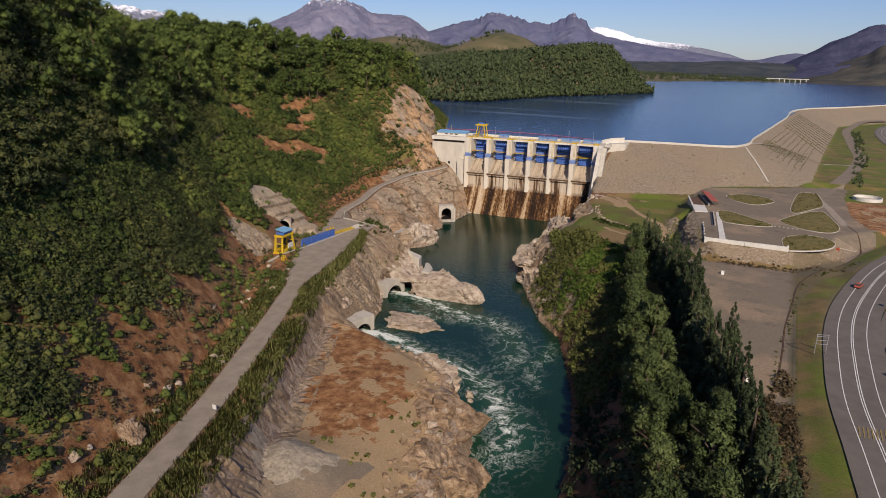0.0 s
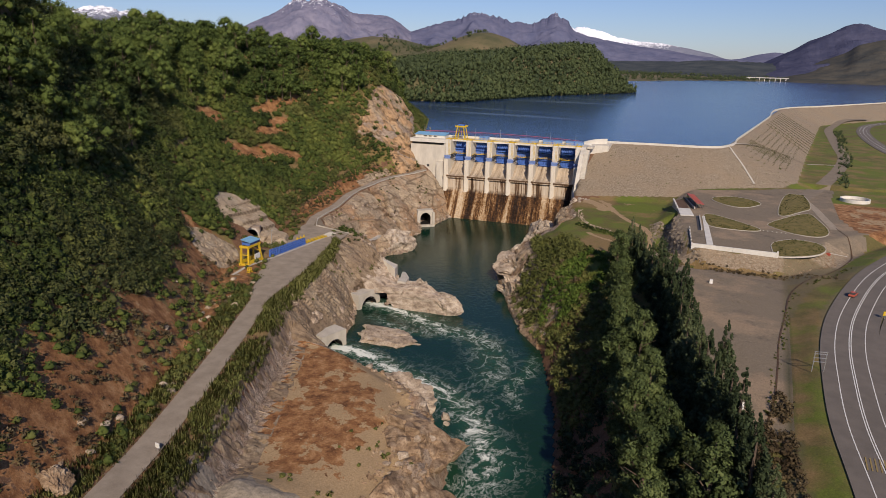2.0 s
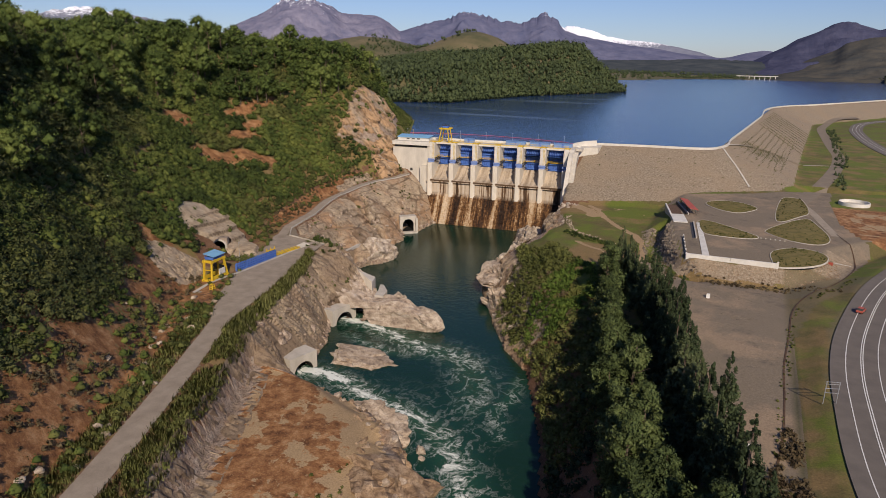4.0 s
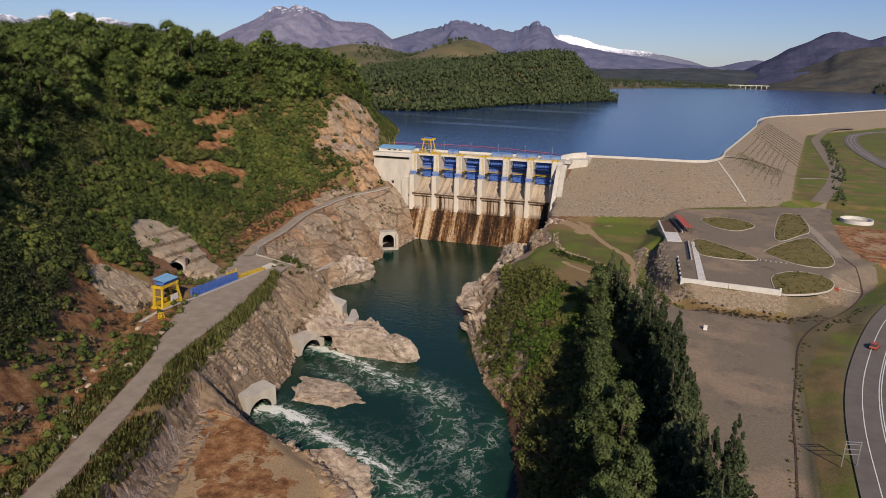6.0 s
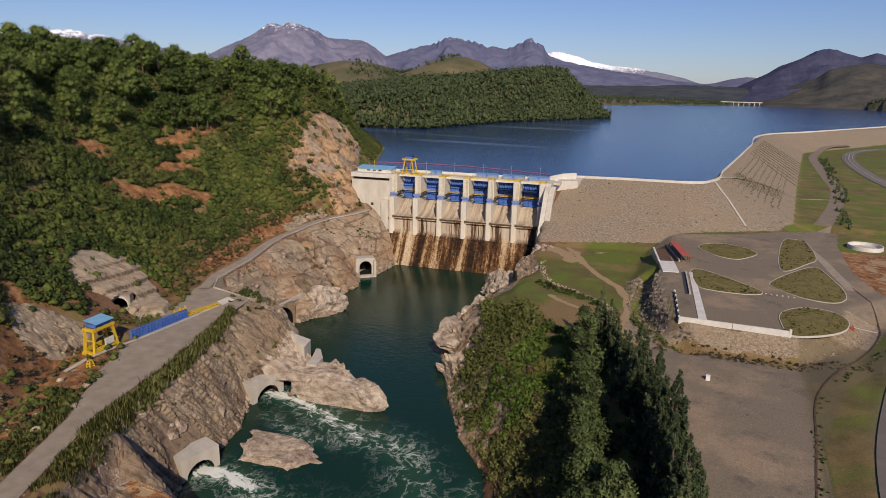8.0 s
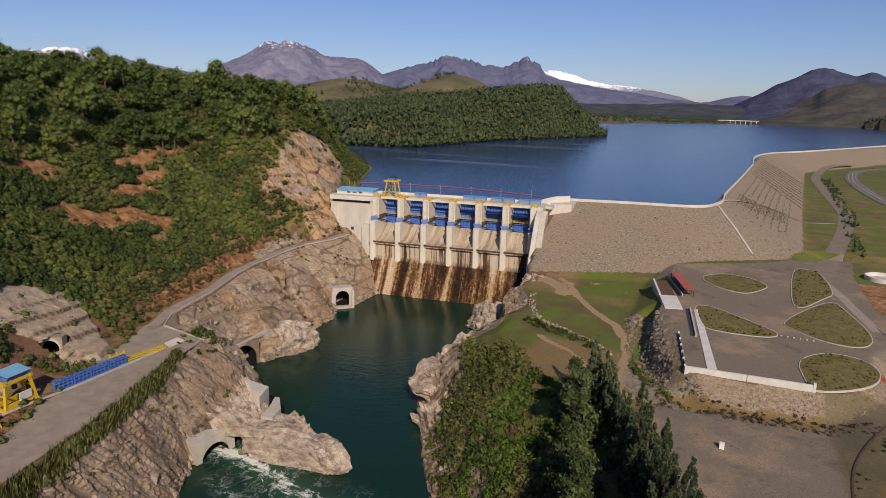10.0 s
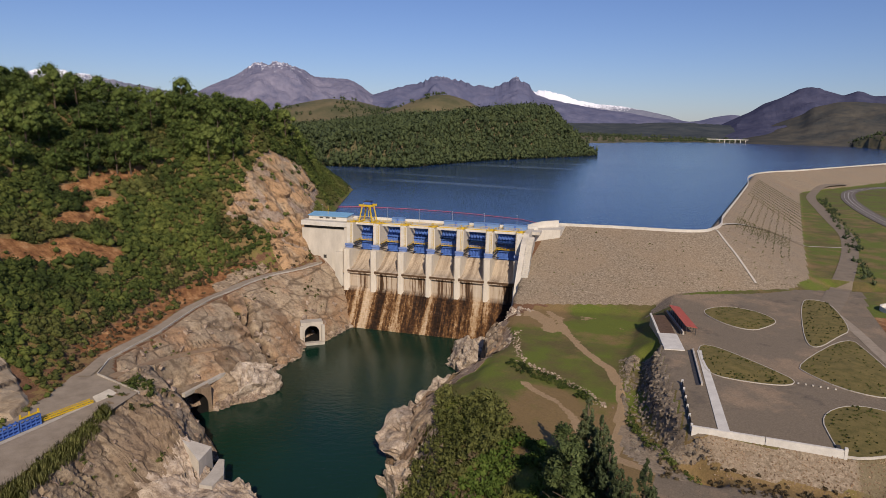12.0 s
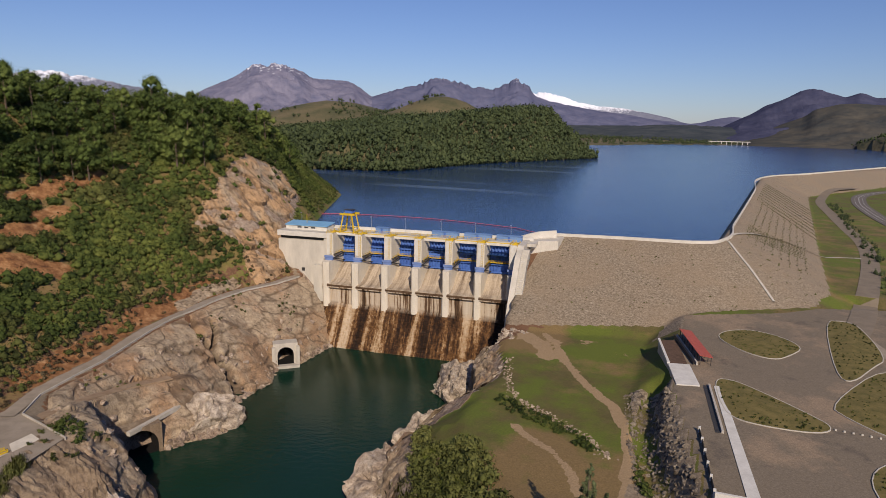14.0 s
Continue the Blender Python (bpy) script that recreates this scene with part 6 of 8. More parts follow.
r = rr.uniform(0.3, 1.0, len(x)) ** 2 * 1.3
shards("shelf_edge_rocks", x, y, land(x, y) - r * 0.5, r, MAT_ROCK_TAN, "broken rock along the shelf edge", 92)
x, y = rr.uniform(70, 125, 9000), rr.uniform(-180, -30, 9000)
g = x - lin(y, RIGHT_WATER)
ok = (g > 0.3) & (g < 11) & (vnoise(x / 4, y / 4, 16) > 0.62)
x, y = x[ok], y[ok]
r = rr.uniform(0.3, 1.0, len(x)) ** 1.6 * 1.4
shards("bank_edge_rocks", x, y, land(x, y) - r * 0.5, r, MAT_ROCK_GREY, "broken rock along the right bank", 94)
x, y = rr.uniform(-75, -22, 6000), rr.uniform(-30, 42, 6000)
ok = inside(x, y, BLUFF) & (x < lin(y, ROAD) - 2) & (vnoise(x / 4, y / 4, 18) > 0.8)
x, y = x[ok], y[ok]
r = rr.uniform(0.3, 1.0, len(x)) ** 1.6 * 1.5
shards("bluff_rocks", x, y, land(x, y) - r * 0.6, r, MAT_ROCK_TAN, "broken orange-tan rock of the bluff beside the dam", 95)
x, y = rr.uniform(140, 170, 4500), rr.uniform(-134, -72, 4500)
td, _, _ = line_distance(x, y, TERRACE + TERRACE[:1])
ok = ~inside(x, y, TERRACE) & (td > 1) & (td < 12)
x, y = x[ok], y[ok]
r = 0.15 + 0.75 * rr.uniform(0, 1, len(x)) ** 2
shards("terrace_riprap", x, y, land(x, y) - 0.35 * r, r, MAT_ROCK_DARK, "grey-brown broken stone on the terrace slope", 96)
rng = np.random.default_rng(21)
for k in range(34):
    y = rng.uniform(-345, -225)
    x = float(lin(y, ROAD)) - 4.5 - abs(rng.normal()) * 7
    s = rng.uniform(0.4, 1.3)
    rock("stone", x, y, ground_at(x, y) + 0.2 * s, s * 1.3, s, s * 0.8, rng.uniform(0, 180), 60 + k, MAT_ROCK_PINK, "loose stone on the bank above the road", "roadside stones", 6, 2)
for k in range(40):
    y = rng.uniform(-300, -235)
    x = float(lin(y, LEFT_WATER)) - rng.uniform(1, 13)
    s = rng.uniform(0.4, 1.4)
    rock("stone", x, y, ground_at(x, y) + 0.2 * s, s * 1.3, s, s * 0.8, rng.uniform(0, 180), 110 + k, MAT_ROCK_PINK, "loose stone on the rock shelf", "shelf stones", 6, 2)

# ---- left bank: road, arches, portals, crane ----
MAT_ASPHALT = plain("worn_asphalt", (0.125, 0.11, 0.095), (0.178, 0.155, 0.132), 0.25, 0.9, 0, 0.2, 5)
MAT_TRACK = plain("gravel_road", (0.24, 0.20, 0.155), (0.37, 0.315, 0.25), 0.3, 0.95, 0, 0.3, 4)
MAT_SHOTCRETE = plain("shotcrete", (0.20, 0.155, 0.12), (0.43, 0.36, 0.29), 0.5, 0.95, 0, 0.9, 2.5, (0.3, 0.3, 2.4))
MAT_PAINT = plain("road_paint", (0.62, 0.61, 0.57), (0.78, 0.77, 0.73), 1.0, 0.8)
# Near-black lining colour stands in for the shade of a deep tunnel.
MAT_VOID = plain("tunnel_shade_black", (0.004, 0.004, 0.004), (0.010, 0.009, 0.008), 1.0, 1.0)
MAT_GREEN = plain("green_sign", (0.01, 0.10, 0.06), (0.015, 0.14, 0.08), 1.0, 0.5)
MAT_GRASS = plain("dry_grass", (0.090, 0.084, 0.024), (0.225, 0.175, 0.062), 0.35, 1.0, 0, 0.5, 3)
ribbon("hill_road", [(138, -420), (98, -338), (86, -312), (62, -265), (46, -235)], 3.0, MAT_TRACK, 0.14, "narrow pale gravel road along the hillside", "road")
tagged(part("yard", prism([(-2.5, -153), (-3, -149.5), (3.2, -148.6), (24, -152.6), (29, -172), (35, -190), (41, -208), (47, -230), (49, -237), (43, -239), (34, -224), (20, -220), (12, -206), (9.5, -187), (-1.5, -185), (-4.5, -181.6), (-1, -179.2), (7, -178.3), (5, -166)], 22.3, 22.46, "z"), MAT_TRACK, None), "pale gravel yard on the bank above the river", "pavement", kind="structure")
ribbon("cliff_path", [(1.0, -151.5), (-5.8, -138), (-10, -115), (-18, -90), (-20.5, -69), (-22, -53), (-20.5, -38), (-15.5, -25), (-14, -9)], 2.0, MAT_TRACK, 0.14, "pale path climbing the cliff to the dam", "path", level=True)


def arch_wall(name, x, y, z, turn, wide, high, open_wide, spring, thick, material, label, black_floor=False):
    """A concrete portal with a round-headed opening through it."""
    t = thing(name, pose(x, y, z, 0, 0, turn), label, "portal")
    w, r = wide / 2, open_wide / 2
    edge = [(-w, -2), (-r, -2)] + [(-r * math.cos(a), spring + r * math.sin(a)) for a in np.linspace(0, math.pi, 14)] + [(r, -2), (w, -2)]
    roof = [(-w, high), (-r, high)] + [(p, high) for p, _ in edge[2:-2]] + [(r, high), (w, high)]
    bm = bmesh.new()
    fl, fh = [bm.verts.new((p, -thick, q)) for p, q in edge], [bm.verts.new((p, -thick, q)) for p, q in roof]
    bl, bh = [bm.verts.new((p, 0, q)) for p, q in edge], [bm.verts.new((p, 0, q)) for p, q in roof]
    for k in range(len(edge) - 1):
        if not (edge[k][0] == edge[k + 1][0]):
            bm.faces.new((fl[k], fl[k + 1], fh[k + 1], fh[k]))
            bm.faces.new((bl[k + 1], bl[k], bh[k], bh[k + 1]))
        bm.faces.new((fl[k], bl[k], bl[k + 1], fl[k + 1]))
        bm.faces.new((fh[k], fh[k + 1], bh[k + 1], bh[k]))
    bm.faces.new((fl[0], fh[0], bh[0], bl[0]))
    bm.faces.new((fl[-1], bl[-1], bh[-1], fh[-1]))
    part("wall", bm, material, t)
    # Short closed bore; its near-black colour paints the tunnel's depth and shade.
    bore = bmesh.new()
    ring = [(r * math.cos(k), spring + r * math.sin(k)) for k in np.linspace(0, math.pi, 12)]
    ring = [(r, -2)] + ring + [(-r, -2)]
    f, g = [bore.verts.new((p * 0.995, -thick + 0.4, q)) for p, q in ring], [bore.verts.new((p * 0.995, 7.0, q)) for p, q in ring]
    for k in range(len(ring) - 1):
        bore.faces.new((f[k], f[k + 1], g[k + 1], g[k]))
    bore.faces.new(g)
    # At the diversion portal a near-black floor hides the water to deepen the shade.
    bore.faces.new([bore.verts.new((p, h, 0.3 if z > 0.5 else 0.06 if black_floor else -1.9)) for p, h in ((-r, -thick + 0.6), (r, -thick + 0.6), (r, 6.9), (-r, 6.9))])
    part("tunnel_lining", bore, MAT_VOID, t, "short bore coloured near-black for a deep tunnel's shade")
    return t


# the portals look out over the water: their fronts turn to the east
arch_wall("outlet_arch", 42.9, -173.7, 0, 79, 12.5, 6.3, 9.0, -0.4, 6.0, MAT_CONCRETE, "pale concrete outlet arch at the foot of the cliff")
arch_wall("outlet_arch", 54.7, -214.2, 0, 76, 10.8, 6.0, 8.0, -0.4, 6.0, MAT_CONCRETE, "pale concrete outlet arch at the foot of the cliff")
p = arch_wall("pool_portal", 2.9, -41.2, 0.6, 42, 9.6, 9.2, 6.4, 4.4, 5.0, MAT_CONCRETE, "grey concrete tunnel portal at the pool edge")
part("buttress", blocks((-5.4, -4.0, -6.4, -5, -2, 8.0)), MAT_CONCRETE, p)
part("buttress", blocks((4.0, 5.4, -6.4, -5, -2, 8.0)), MAT_CONCRETE, p)
part("sill", blocks((-5.2, 5.2, -7.4, -5, -3, 0.5)), MAT_CONCRETE, p)
arch_wall("diversion_portal", 7.0, -119.4, 0, 64, 12.6, 9.0, 10.4, 2.8, 6.5, MAT_BROWN_CLIFF, "diversion tunnel mouth in the cliff, its bore coloured near-black", True)
beam = thing("portal_beam", pose(12.3, -116.0, 9.2, 0, 0, 93), "thin pale concrete beam above the tunnel mouth", "beam")
part("beam", blocks((-10, 10, -0.6, 0.7, -1.0, 0.2)), MAT_CONCRETE, beam)
blk = thing("abutment_block", Matrix(), "white concrete fin and grey footing on the rock spur", "abutment")
bm = bmesh.new()
low = [bm.verts.new((x, y, 0)) for x, y in ((43.2, -157.2), (52.6, -160.6), (48.9, -152.0))]
high = [bm.verts.new((x, y, z)) for x, y, z in ((43.2, -157.2, 15.6), (52.6, -160.6, 12.6), (48.9, -152.0, 11.6))]
for k in range(3):
    bm.faces.new((low[k], low[(k + 1) % 3], high[(k + 1) % 3], high[k]))
bm.faces.new(high)
bm.faces.new(low[::-1])
part("fin", bm, MAT_PALE, blk)
part("footing", prism([(51.3, -152.2), (52.8, -151.8), (57.8, -157.6), (59.2, -163.2), (55.6, -163.9), (54.4, -159)], 0, 8.8, "z"), MAT_CONCRETE, blk, "grey concrete footing")
kerb = thing("kerb_wall", Matrix(), "low concrete kerb wall round the yard end and along the cliff path", "wall", kind="structure")
run = [(24.1, -152.5), (14, -150.6), (3.2, -148.7), (-3.0, -139.6), (-5.4, -128), (-7.6, -115), (-11.5, -103), (-15.6, -90), (-18.2, -78), (-18.2, -69), (-19.6, -53), (-18.2, -38), (-13.2, -24.5), (-11.8, -10)]
for (x0, y0), (x1, y1) in zip(run[:-1], run[1:]):
    z0, z1 = max(ground_at(x0, y0), 22.2), max(ground_at(x1, y1), 22.2)
    d = Vector((x1 - x0, y1 - y0, 0)).normalized() * 0.17
    bm = bmesh.new()
    corner = [bm.verts.new((x - k * d.y, y + k * d.x, z + h)) for h in (-1.2, 0.5) for x, y, z in ((x0, y0, z0), (x1, y1, z1)) for k in (-1, 1)]
    for f in ((4, 5, 7, 6), (0, 1, 5, 4), (2, 6, 7, 3), (0, 4, 6, 2), (1, 3, 7, 5)):
        bm.faces.new([corner[q] for q in f])
    bmesh.ops.recalc_face_normals(bm, faces=bm.faces)
    part("panel", bm, MAT_CONCRETE, kerb)

# shotcreted cut in benches with a tunnel
CUT = [(-14, -200), (-7, -190), (-2, -184.5), (8, -183), (10, -178), (5, -170), (-6, -165), (-19, -162), (-23, -168), (-22, -182), (-19, -194)]
cy, cx = np.meshgrid(np.arange(-204, -158, 0.5), np.arange(-26, 14, 0.5), indexing="ij")
edge_in, _, _ = line_distance(cx, cy, CUT + CUT[:1])
edge_in = np.where(inside(cx, cy, CUT), edge_in, -edge_in) + 0.8 * fbm(cx, cy, 5, 3, 70)


def sprayed_benches(x, y, z):
    level = (z - 22 + 0.10 * (y + 180)) / 3.3 + 0.05 * fbm(x, y, 9, 3, 72)
    step = level % 1
    chip, _ = cells(y / 4.5, z / 2.6, x / 4.5, 73)
    benches = smooth((36 - z) / 3)
    return 1.0 + (1.5 * (1 - step) * smooth(step * 9) - 0.4) * benches + 0.14 * chip + 0.12 * fbm(x + z, y, 2.5, 3, 74), np.where((step < 0.13) & (z > 24) & (z < 36), 0.02, 0.2)


rock_face("shotcrete_face", cx, cy, "pale sprayed-concrete rock cut in benches beside the yard", sprayed_benches, np.clip(edge_in / 1.5, -0.3, 1), edge_in < -0.4, MAT_SPRAYED)


def sprayed_bank(x, y, z):
    a, g = cells(y / 3.0, z / 1.6, x / 3.0, 75)
    return 0.6 + 0.4 * a + 0.3 * fbm(x + z, y, 2.5, 3, 76), g * 1.6


SLAB = [(-3, -222), (-1, -208), (3, -202), (8, -203.5), (12.5, -210), (13, -220), (8, -224)]
by_, bx_ = np.meshgrid(np.arange(-226, -200, 0.5), np.arange(-5, 16, 0.5), indexing="ij")
rim, _, _ = line_distance(bx_, by_, SLAB + SLAB[:1])
rim = np.where(inside(bx_, by_, SLAB), rim, -rim) + 1.2 * fbm(bx_, by_, 5, 3, 78)
rock_face("sprayed_bank", bx_, by_, "pale eroded sprayed-concrete bank behind the crane", sprayed_bank, np.clip(rim / 1.5, -0.3, 1), rim < -0.3, MAT_SPRAYED)
ROAD_CUT = [(-20.5, -72), (-28, -68), (-31, -50), (-28, -35), (-23, -33.5), (-25.5, -50)]
by_, bx_ = np.meshgrid(np.arange(-74, -30, 0.6), np.arange(-34, -18, 0.6), indexing="ij")
rim, _, _ = line_distance(bx_, by_, ROAD_CUT + ROAD_CUT[:1])
rim = np.where(inside(bx_, by_, ROAD_CUT), rim, -rim) + 1.2 * fbm(bx_, by_, 5, 3, 79)
rock_face("path_cut", bx_, by_, "pale cut rock wall above the cliff path", sprayed_bank, np.clip(rim / 1.5, -0.3, 1), rim < -0.3, MAT_CLIFF)

p = arch_wall("yard_tunnel", -6.2, -180.1, 22.0, 28, 6.6, 6.4, 5.0, 2.8, 2.8, MAT_SHOTCRETE, "small tunnel in the sprayed-concrete cut, its bore coloured near-black")
ring = [(2.85 * math.cos(k), -3.0, 2.8 + 2.85 * math.sin(k)) for k in np.linspace(0, math.pi, 13)]
part("collar", bars(((2.85, -3.0, -0.5), ring[0], 0.42, 6), *[(a, c, 0.42, 6) for a, c in zip(ring[:-1], ring[1:])], (ring[-1], (-2.85, -3.0, -0.5), 0.42, 6)), MAT_CONCRETE, p, "round concrete collar")

crane = thing("yellow_gantry", pose(17.2, -207.2, 22.45, 0, 0, 97), "yellow portal crane with a blue canopy on the yard", "crane")
for x, x2 in ((-4.2, -3.6), (4.2, 2.9)):
    for y in (-1.5, 1.9):
        part("leg", bars(((x, y, 0.5), (x2, y * 0.9, 7.2), 0.46, 4, 0.40)), MAT_YELLOW, crane)
    part("end_carriage", blocks((x - 0.5, x + 0.5, -2.1, 2.5, 0.1, 0.9)), MAT_YELLOW, crane)
    part("side_beam", blocks((x2 - 0.3, x2 + 0.3, -1.9, 2.3, 6.8, 7.6)), MAT_YELLOW, crane)
    part("tie_beam", bars(((x * 0.94, -1.45, 4.2), (x * 0.94, 1.8, 4.2), 0.2, 4)), MAT_YELLOW, crane)
for y in (-1.5, 1.8):
    part("cross_beam", blocks((-4.3, 3.6, y - 0.25, y + 0.25, 6.9, 7.7)), MAT_YELLOW, crane)
    part("lower_beam", blocks((-4.3, 4.3, y - 0.2, y + 0.2, 0.7, 2.0)), MAT_YELLOW, crane)
    part("brace", bars(((4.1, y, 2.0), (2.2, y, 7.0), 0.14, 4)), MAT_YELLOW, crane)
part("hoist", blocks((-3.0, 2.6, -1.3, 1.5, 7.75, 8.6)), MAT_BLUE, crane)
part("winch_drum", bars(((-1.6, 0.1, 8.8), (1.6, 0.1, 8.8), 0.5, 12)), MAT_DARK, crane)
part("canopy", prism([(-2.3, 8.95), (2.2, 9.7), (2.2, 9.83), (-2.3, 9.08)], -3.4, 3.0, "x"), MAT_LIGHTBLUE, crane, "pale blue canopy roof")
for x in (-3.1, -1.0, 1.0, 2.9):
    for y, h in ((-1.6, 9.1), (1.6, 9.6)):
        part("canopy_post", bars(((x, y, 7.6), (x, y, h), 0.12, 4)), MAT_BLUE, crane)
for y in (-1.6, 1.6):
    part("canopy_rail", bars(((-3.1, y, 8.5), (2.9, y, 8.5), 0.14, 4)), MAT_BLUE, crane)
part("machine_box", blocks((-0.6, 2.6, -2.0, -1.7, 1.9, 3.9)), MAT_WHITE, crane, "white board")
part("hook_block", blocks((-0.5, 0.5, -0.2, 0.6, 4.6, 5.6)), MAT_DARK, crane)
part("hoist_rope", bars(((0, 0.2, 5.6), (0, 0.2, 7.9), 0.06, 4)), MAT_DARK, crane)
stool = thing("yellow_steps", pose(24.9, -217.0, 22.45, 0, 0, 97), "small yellow steel steps at the yard edge", "steps")
for x in (-0.8, 0.8):
    for y in (-0.7, 0.7):
        part("leg", bars(((x, y, 0), (x * 0.5, y * 0.6, 2.2), 0.14, 4)), MAT_YELLOW, stool)
for z, k in ((0.5, 0.9), (1.2, 0.72), (2.1, 0.55)):
    part("tread", blocks((-k, k, -0.6, 0.6, z, z + 0.14)), MAT_YELLOW, stool)
for k in range(4):
    s = thing("stoplog", pose(18.2 + (-0.1, 0.1, 0.0, 0.05)[k], -195.7 + k * 5.5, 22.5, 0, 0, 88.5), "blue steel stoplog panel standing beside the yard", "stoplog", "stoplog panels")
    part("panel", blocks((-2.45, 2.45, 0.30, 0.42, 0.1, 2.0)), MAT_BLUE, s)
    for z in (0.22, 1.05, 1.9, 2.75):
        part("girder", blocks((-2.5, 2.5, -0.42, 0.30, z - 0.11, z + 0.11)), MAT_BLUE, s)
    for x in (-2.42, -1.2, 0, 1.2, 2.42):
        part("stiffener", blocks((x - 0.11, x + 0.11, -0.36, 0.28, 0.1, 2.86)), MAT_BLUE, s)
    for x in (-2.0, -0.7, 0.7, 2.0):
        part("lug", blocks((x - 0.16, x + 0.16, -0.1, 0.1, 2.86, 3.2)), MAT_BLUE, s)
yoke = thing("lifting_frame", pose(18.25, -179.2, 25.7, 0, 0, 88.5), "yellow lifting frame hung on the last stoplog", "frame")
part("bar", blocks((-2.4, 2.4, -0.3, 0.3, 0.0, 0.22)), MAT_YELLOW, yoke)
for x in (-2.2, 0.0, 2.2):
    part("horn", prism([(-0.25, 0.2), (0.25, 0.2), (0.1, 1.1), (-0.1, 1.1)], x - 0.15, x + 0.15, "x"), MAT_YELLOW, yoke)
fr = thing("lifting_beam", pose(17.9, -169.2, 22.5, 0, 0, 84), "yellow steel lifting beam lying on the yard", "beam")
for y in (-0.7, 0.7):
    part("chord", blocks((-6.5, 6.5, y - 0.12, y + 0.12, 0.2, 0.5)), MAT_YELLOW, fr)
    part("top_chord", blocks((-6.5, 6.5, y - 0.1, y + 0.1, 0.8, 0.95)), MAT_YELLOW, fr)
for k in range(9):
    x = -6.4 + k * 1.6
    part("upright", bars(((x, -0.7, 0.3), (x, -0.7, 0.9), 0.1, 4), ((x, 0.7, 0.3), (x, 0.7, 0.9), 0.1, 4), ((x, -0.7, 0.4), (x, 0.7, 0.4), 0.1, 4)), MAT_YELLOW, fr)
tagged(ribbon("rail_slab", [(21.4, -222), (19.9, -208), (19.6, -196), (19.4, -176), (19.0, -163)], [-0.7, 0.7], MAT_CONCRETE, 0.22, "concrete crane rail slab", "pavement"))
tagged(part("concrete_pad", prism([(15.6, -160.2), (15.2, -154.6), (19.5, -155.6), (19.6, -162.2)], 22.4, 22.58, "z"), MAT_PALE, None), "pale concrete pad at the yard end", "pavement", kind="structure")
for x, y in ((89.0, -312.5),):
    s = thing("marker_post", pose(x, y, ground_at(x, y)), "small white marker post beside the road", "post")
    part("post", bars(((0, 0, 0), (0, 0, 1.6), 0.07, 6)), MAT_GALV, s)
    part("plate", blocks((-0.5, 0.5, -0.06, 0.06, 0.9, 1.9)), MAT_PAINT, s)
pole = thing("yard_lamp", pose(10.5, -188, 22.4), "slim grey lamp post in the yard", "lamp post")
part("pole", bars(((0, 0, 0), (0, 0, 7.5), 0.11, 6, 0.07)), MAT_GALV, pole)
part("lamp_head", blocks((-0.2, 0.9, -0.15, 0.15, 7.4, 7.6)), MAT_GALV, pole)

# ---- right bank: terrace, walls, islands ----
def poly_area(pts):
    return sum(a[0] * b[1] - b[0] * a[1] for a, b in zip(pts, pts[1:] + pts[:1])) / 2


def rounded(pts, k=3):
    """Corner-cutting smooths an outline."""
    for _ in range(k):
        pts = [q for a, b in zip(pts, pts[1:] + pts[:1]) for q in ((a[0] * 0.75 + b[0] * 0.25, a[1] * 0.75 + b[1] * 0.25), (a[0] * 0.25 + b[0] * 0.75, a[1] * 0.25 + b[1] * 0.75))]
    return pts


MAT_KERB = plain("kerb_stone", (0.44, 0.41, 0.35), (0.60, 0.56, 0.48), 1.0, 0.9)


def kerbed_island(pts, z, k=2):
    pts = rounded(pts, k)
    if poly_area(pts) < 0:
        pts = pts[::-1]
    t = thing("grass_island", pose(0, 0, z), "kerbed grass island in the paved terrace", "island", "kerbed islands", "structure")
    cx, cy = sum(p[0] for p in pts) / len(pts), sum(p[1] for p in pts) / len(pts)
    ins = []
    n = len(pts)
    for i in range(n):
        a, b = Vector(pts[i - 1]), Vector(pts[(i + 1) % n])
        d = (b - a).normalized()
        ins.append((pts[i][0] - d.y * 0.22, pts[i][1] + d.x * 0.22))
    kerb = bmesh.new()
    rings = [[kerb.verts.new((x, y, h)) for x, y in ring] for ring, h in ((pts, -0.4), (pts, 0.16), (ins, 0.16), (ins, -0.1))]
    for lo, hi in zip(rings[:-1], rings[1:]):
        for i in range(n):
            kerb.faces.new((lo[i], lo[(i + 1) % n], hi[(i + 1) % n], hi[i]))
    part("kerb", kerb, MAT_KERB, t)
    gr = bmesh.new()
    ring = [gr.verts.new((x, y, 0.10)) for x, y in ins]
    mid = gr.verts.new((cx, cy, 0.55))
    for i in range(n):
        gr.faces.new((ring[i], ring[(i + 1) % n], mid))
    part("turf", gr, MAT_GRASS, t)
    return pts


ISLANDS = [[(163.4, -28), (167, -19), (175, -14.5), (184, -19), (189, -28), (185, -37), (180, -44.5), (171, -40)],
           [(164, -67), (169, -66), (177, -73), (185, -81), (190, -87), (187, -92), (177, -93.5), (168, -92), (165.5, -82)],
           [(198.5, 9), (204, 11), (209, 9), (211, -28), (206, -37), (198, -55), (194.5, -50)],
           [(190, -73.5), (208.5, -35.5), (212, -52), (216, -77), (211.5, -90), (201, -88.5), (193, -80)],
           [(192.5, -108), (200, -97.5), (209, -98), (213, -107), (209, -120), (195, -130), (193.5, -122)]]
for pts in ISLANDS:
    kerbed_island(pts, 31.45)
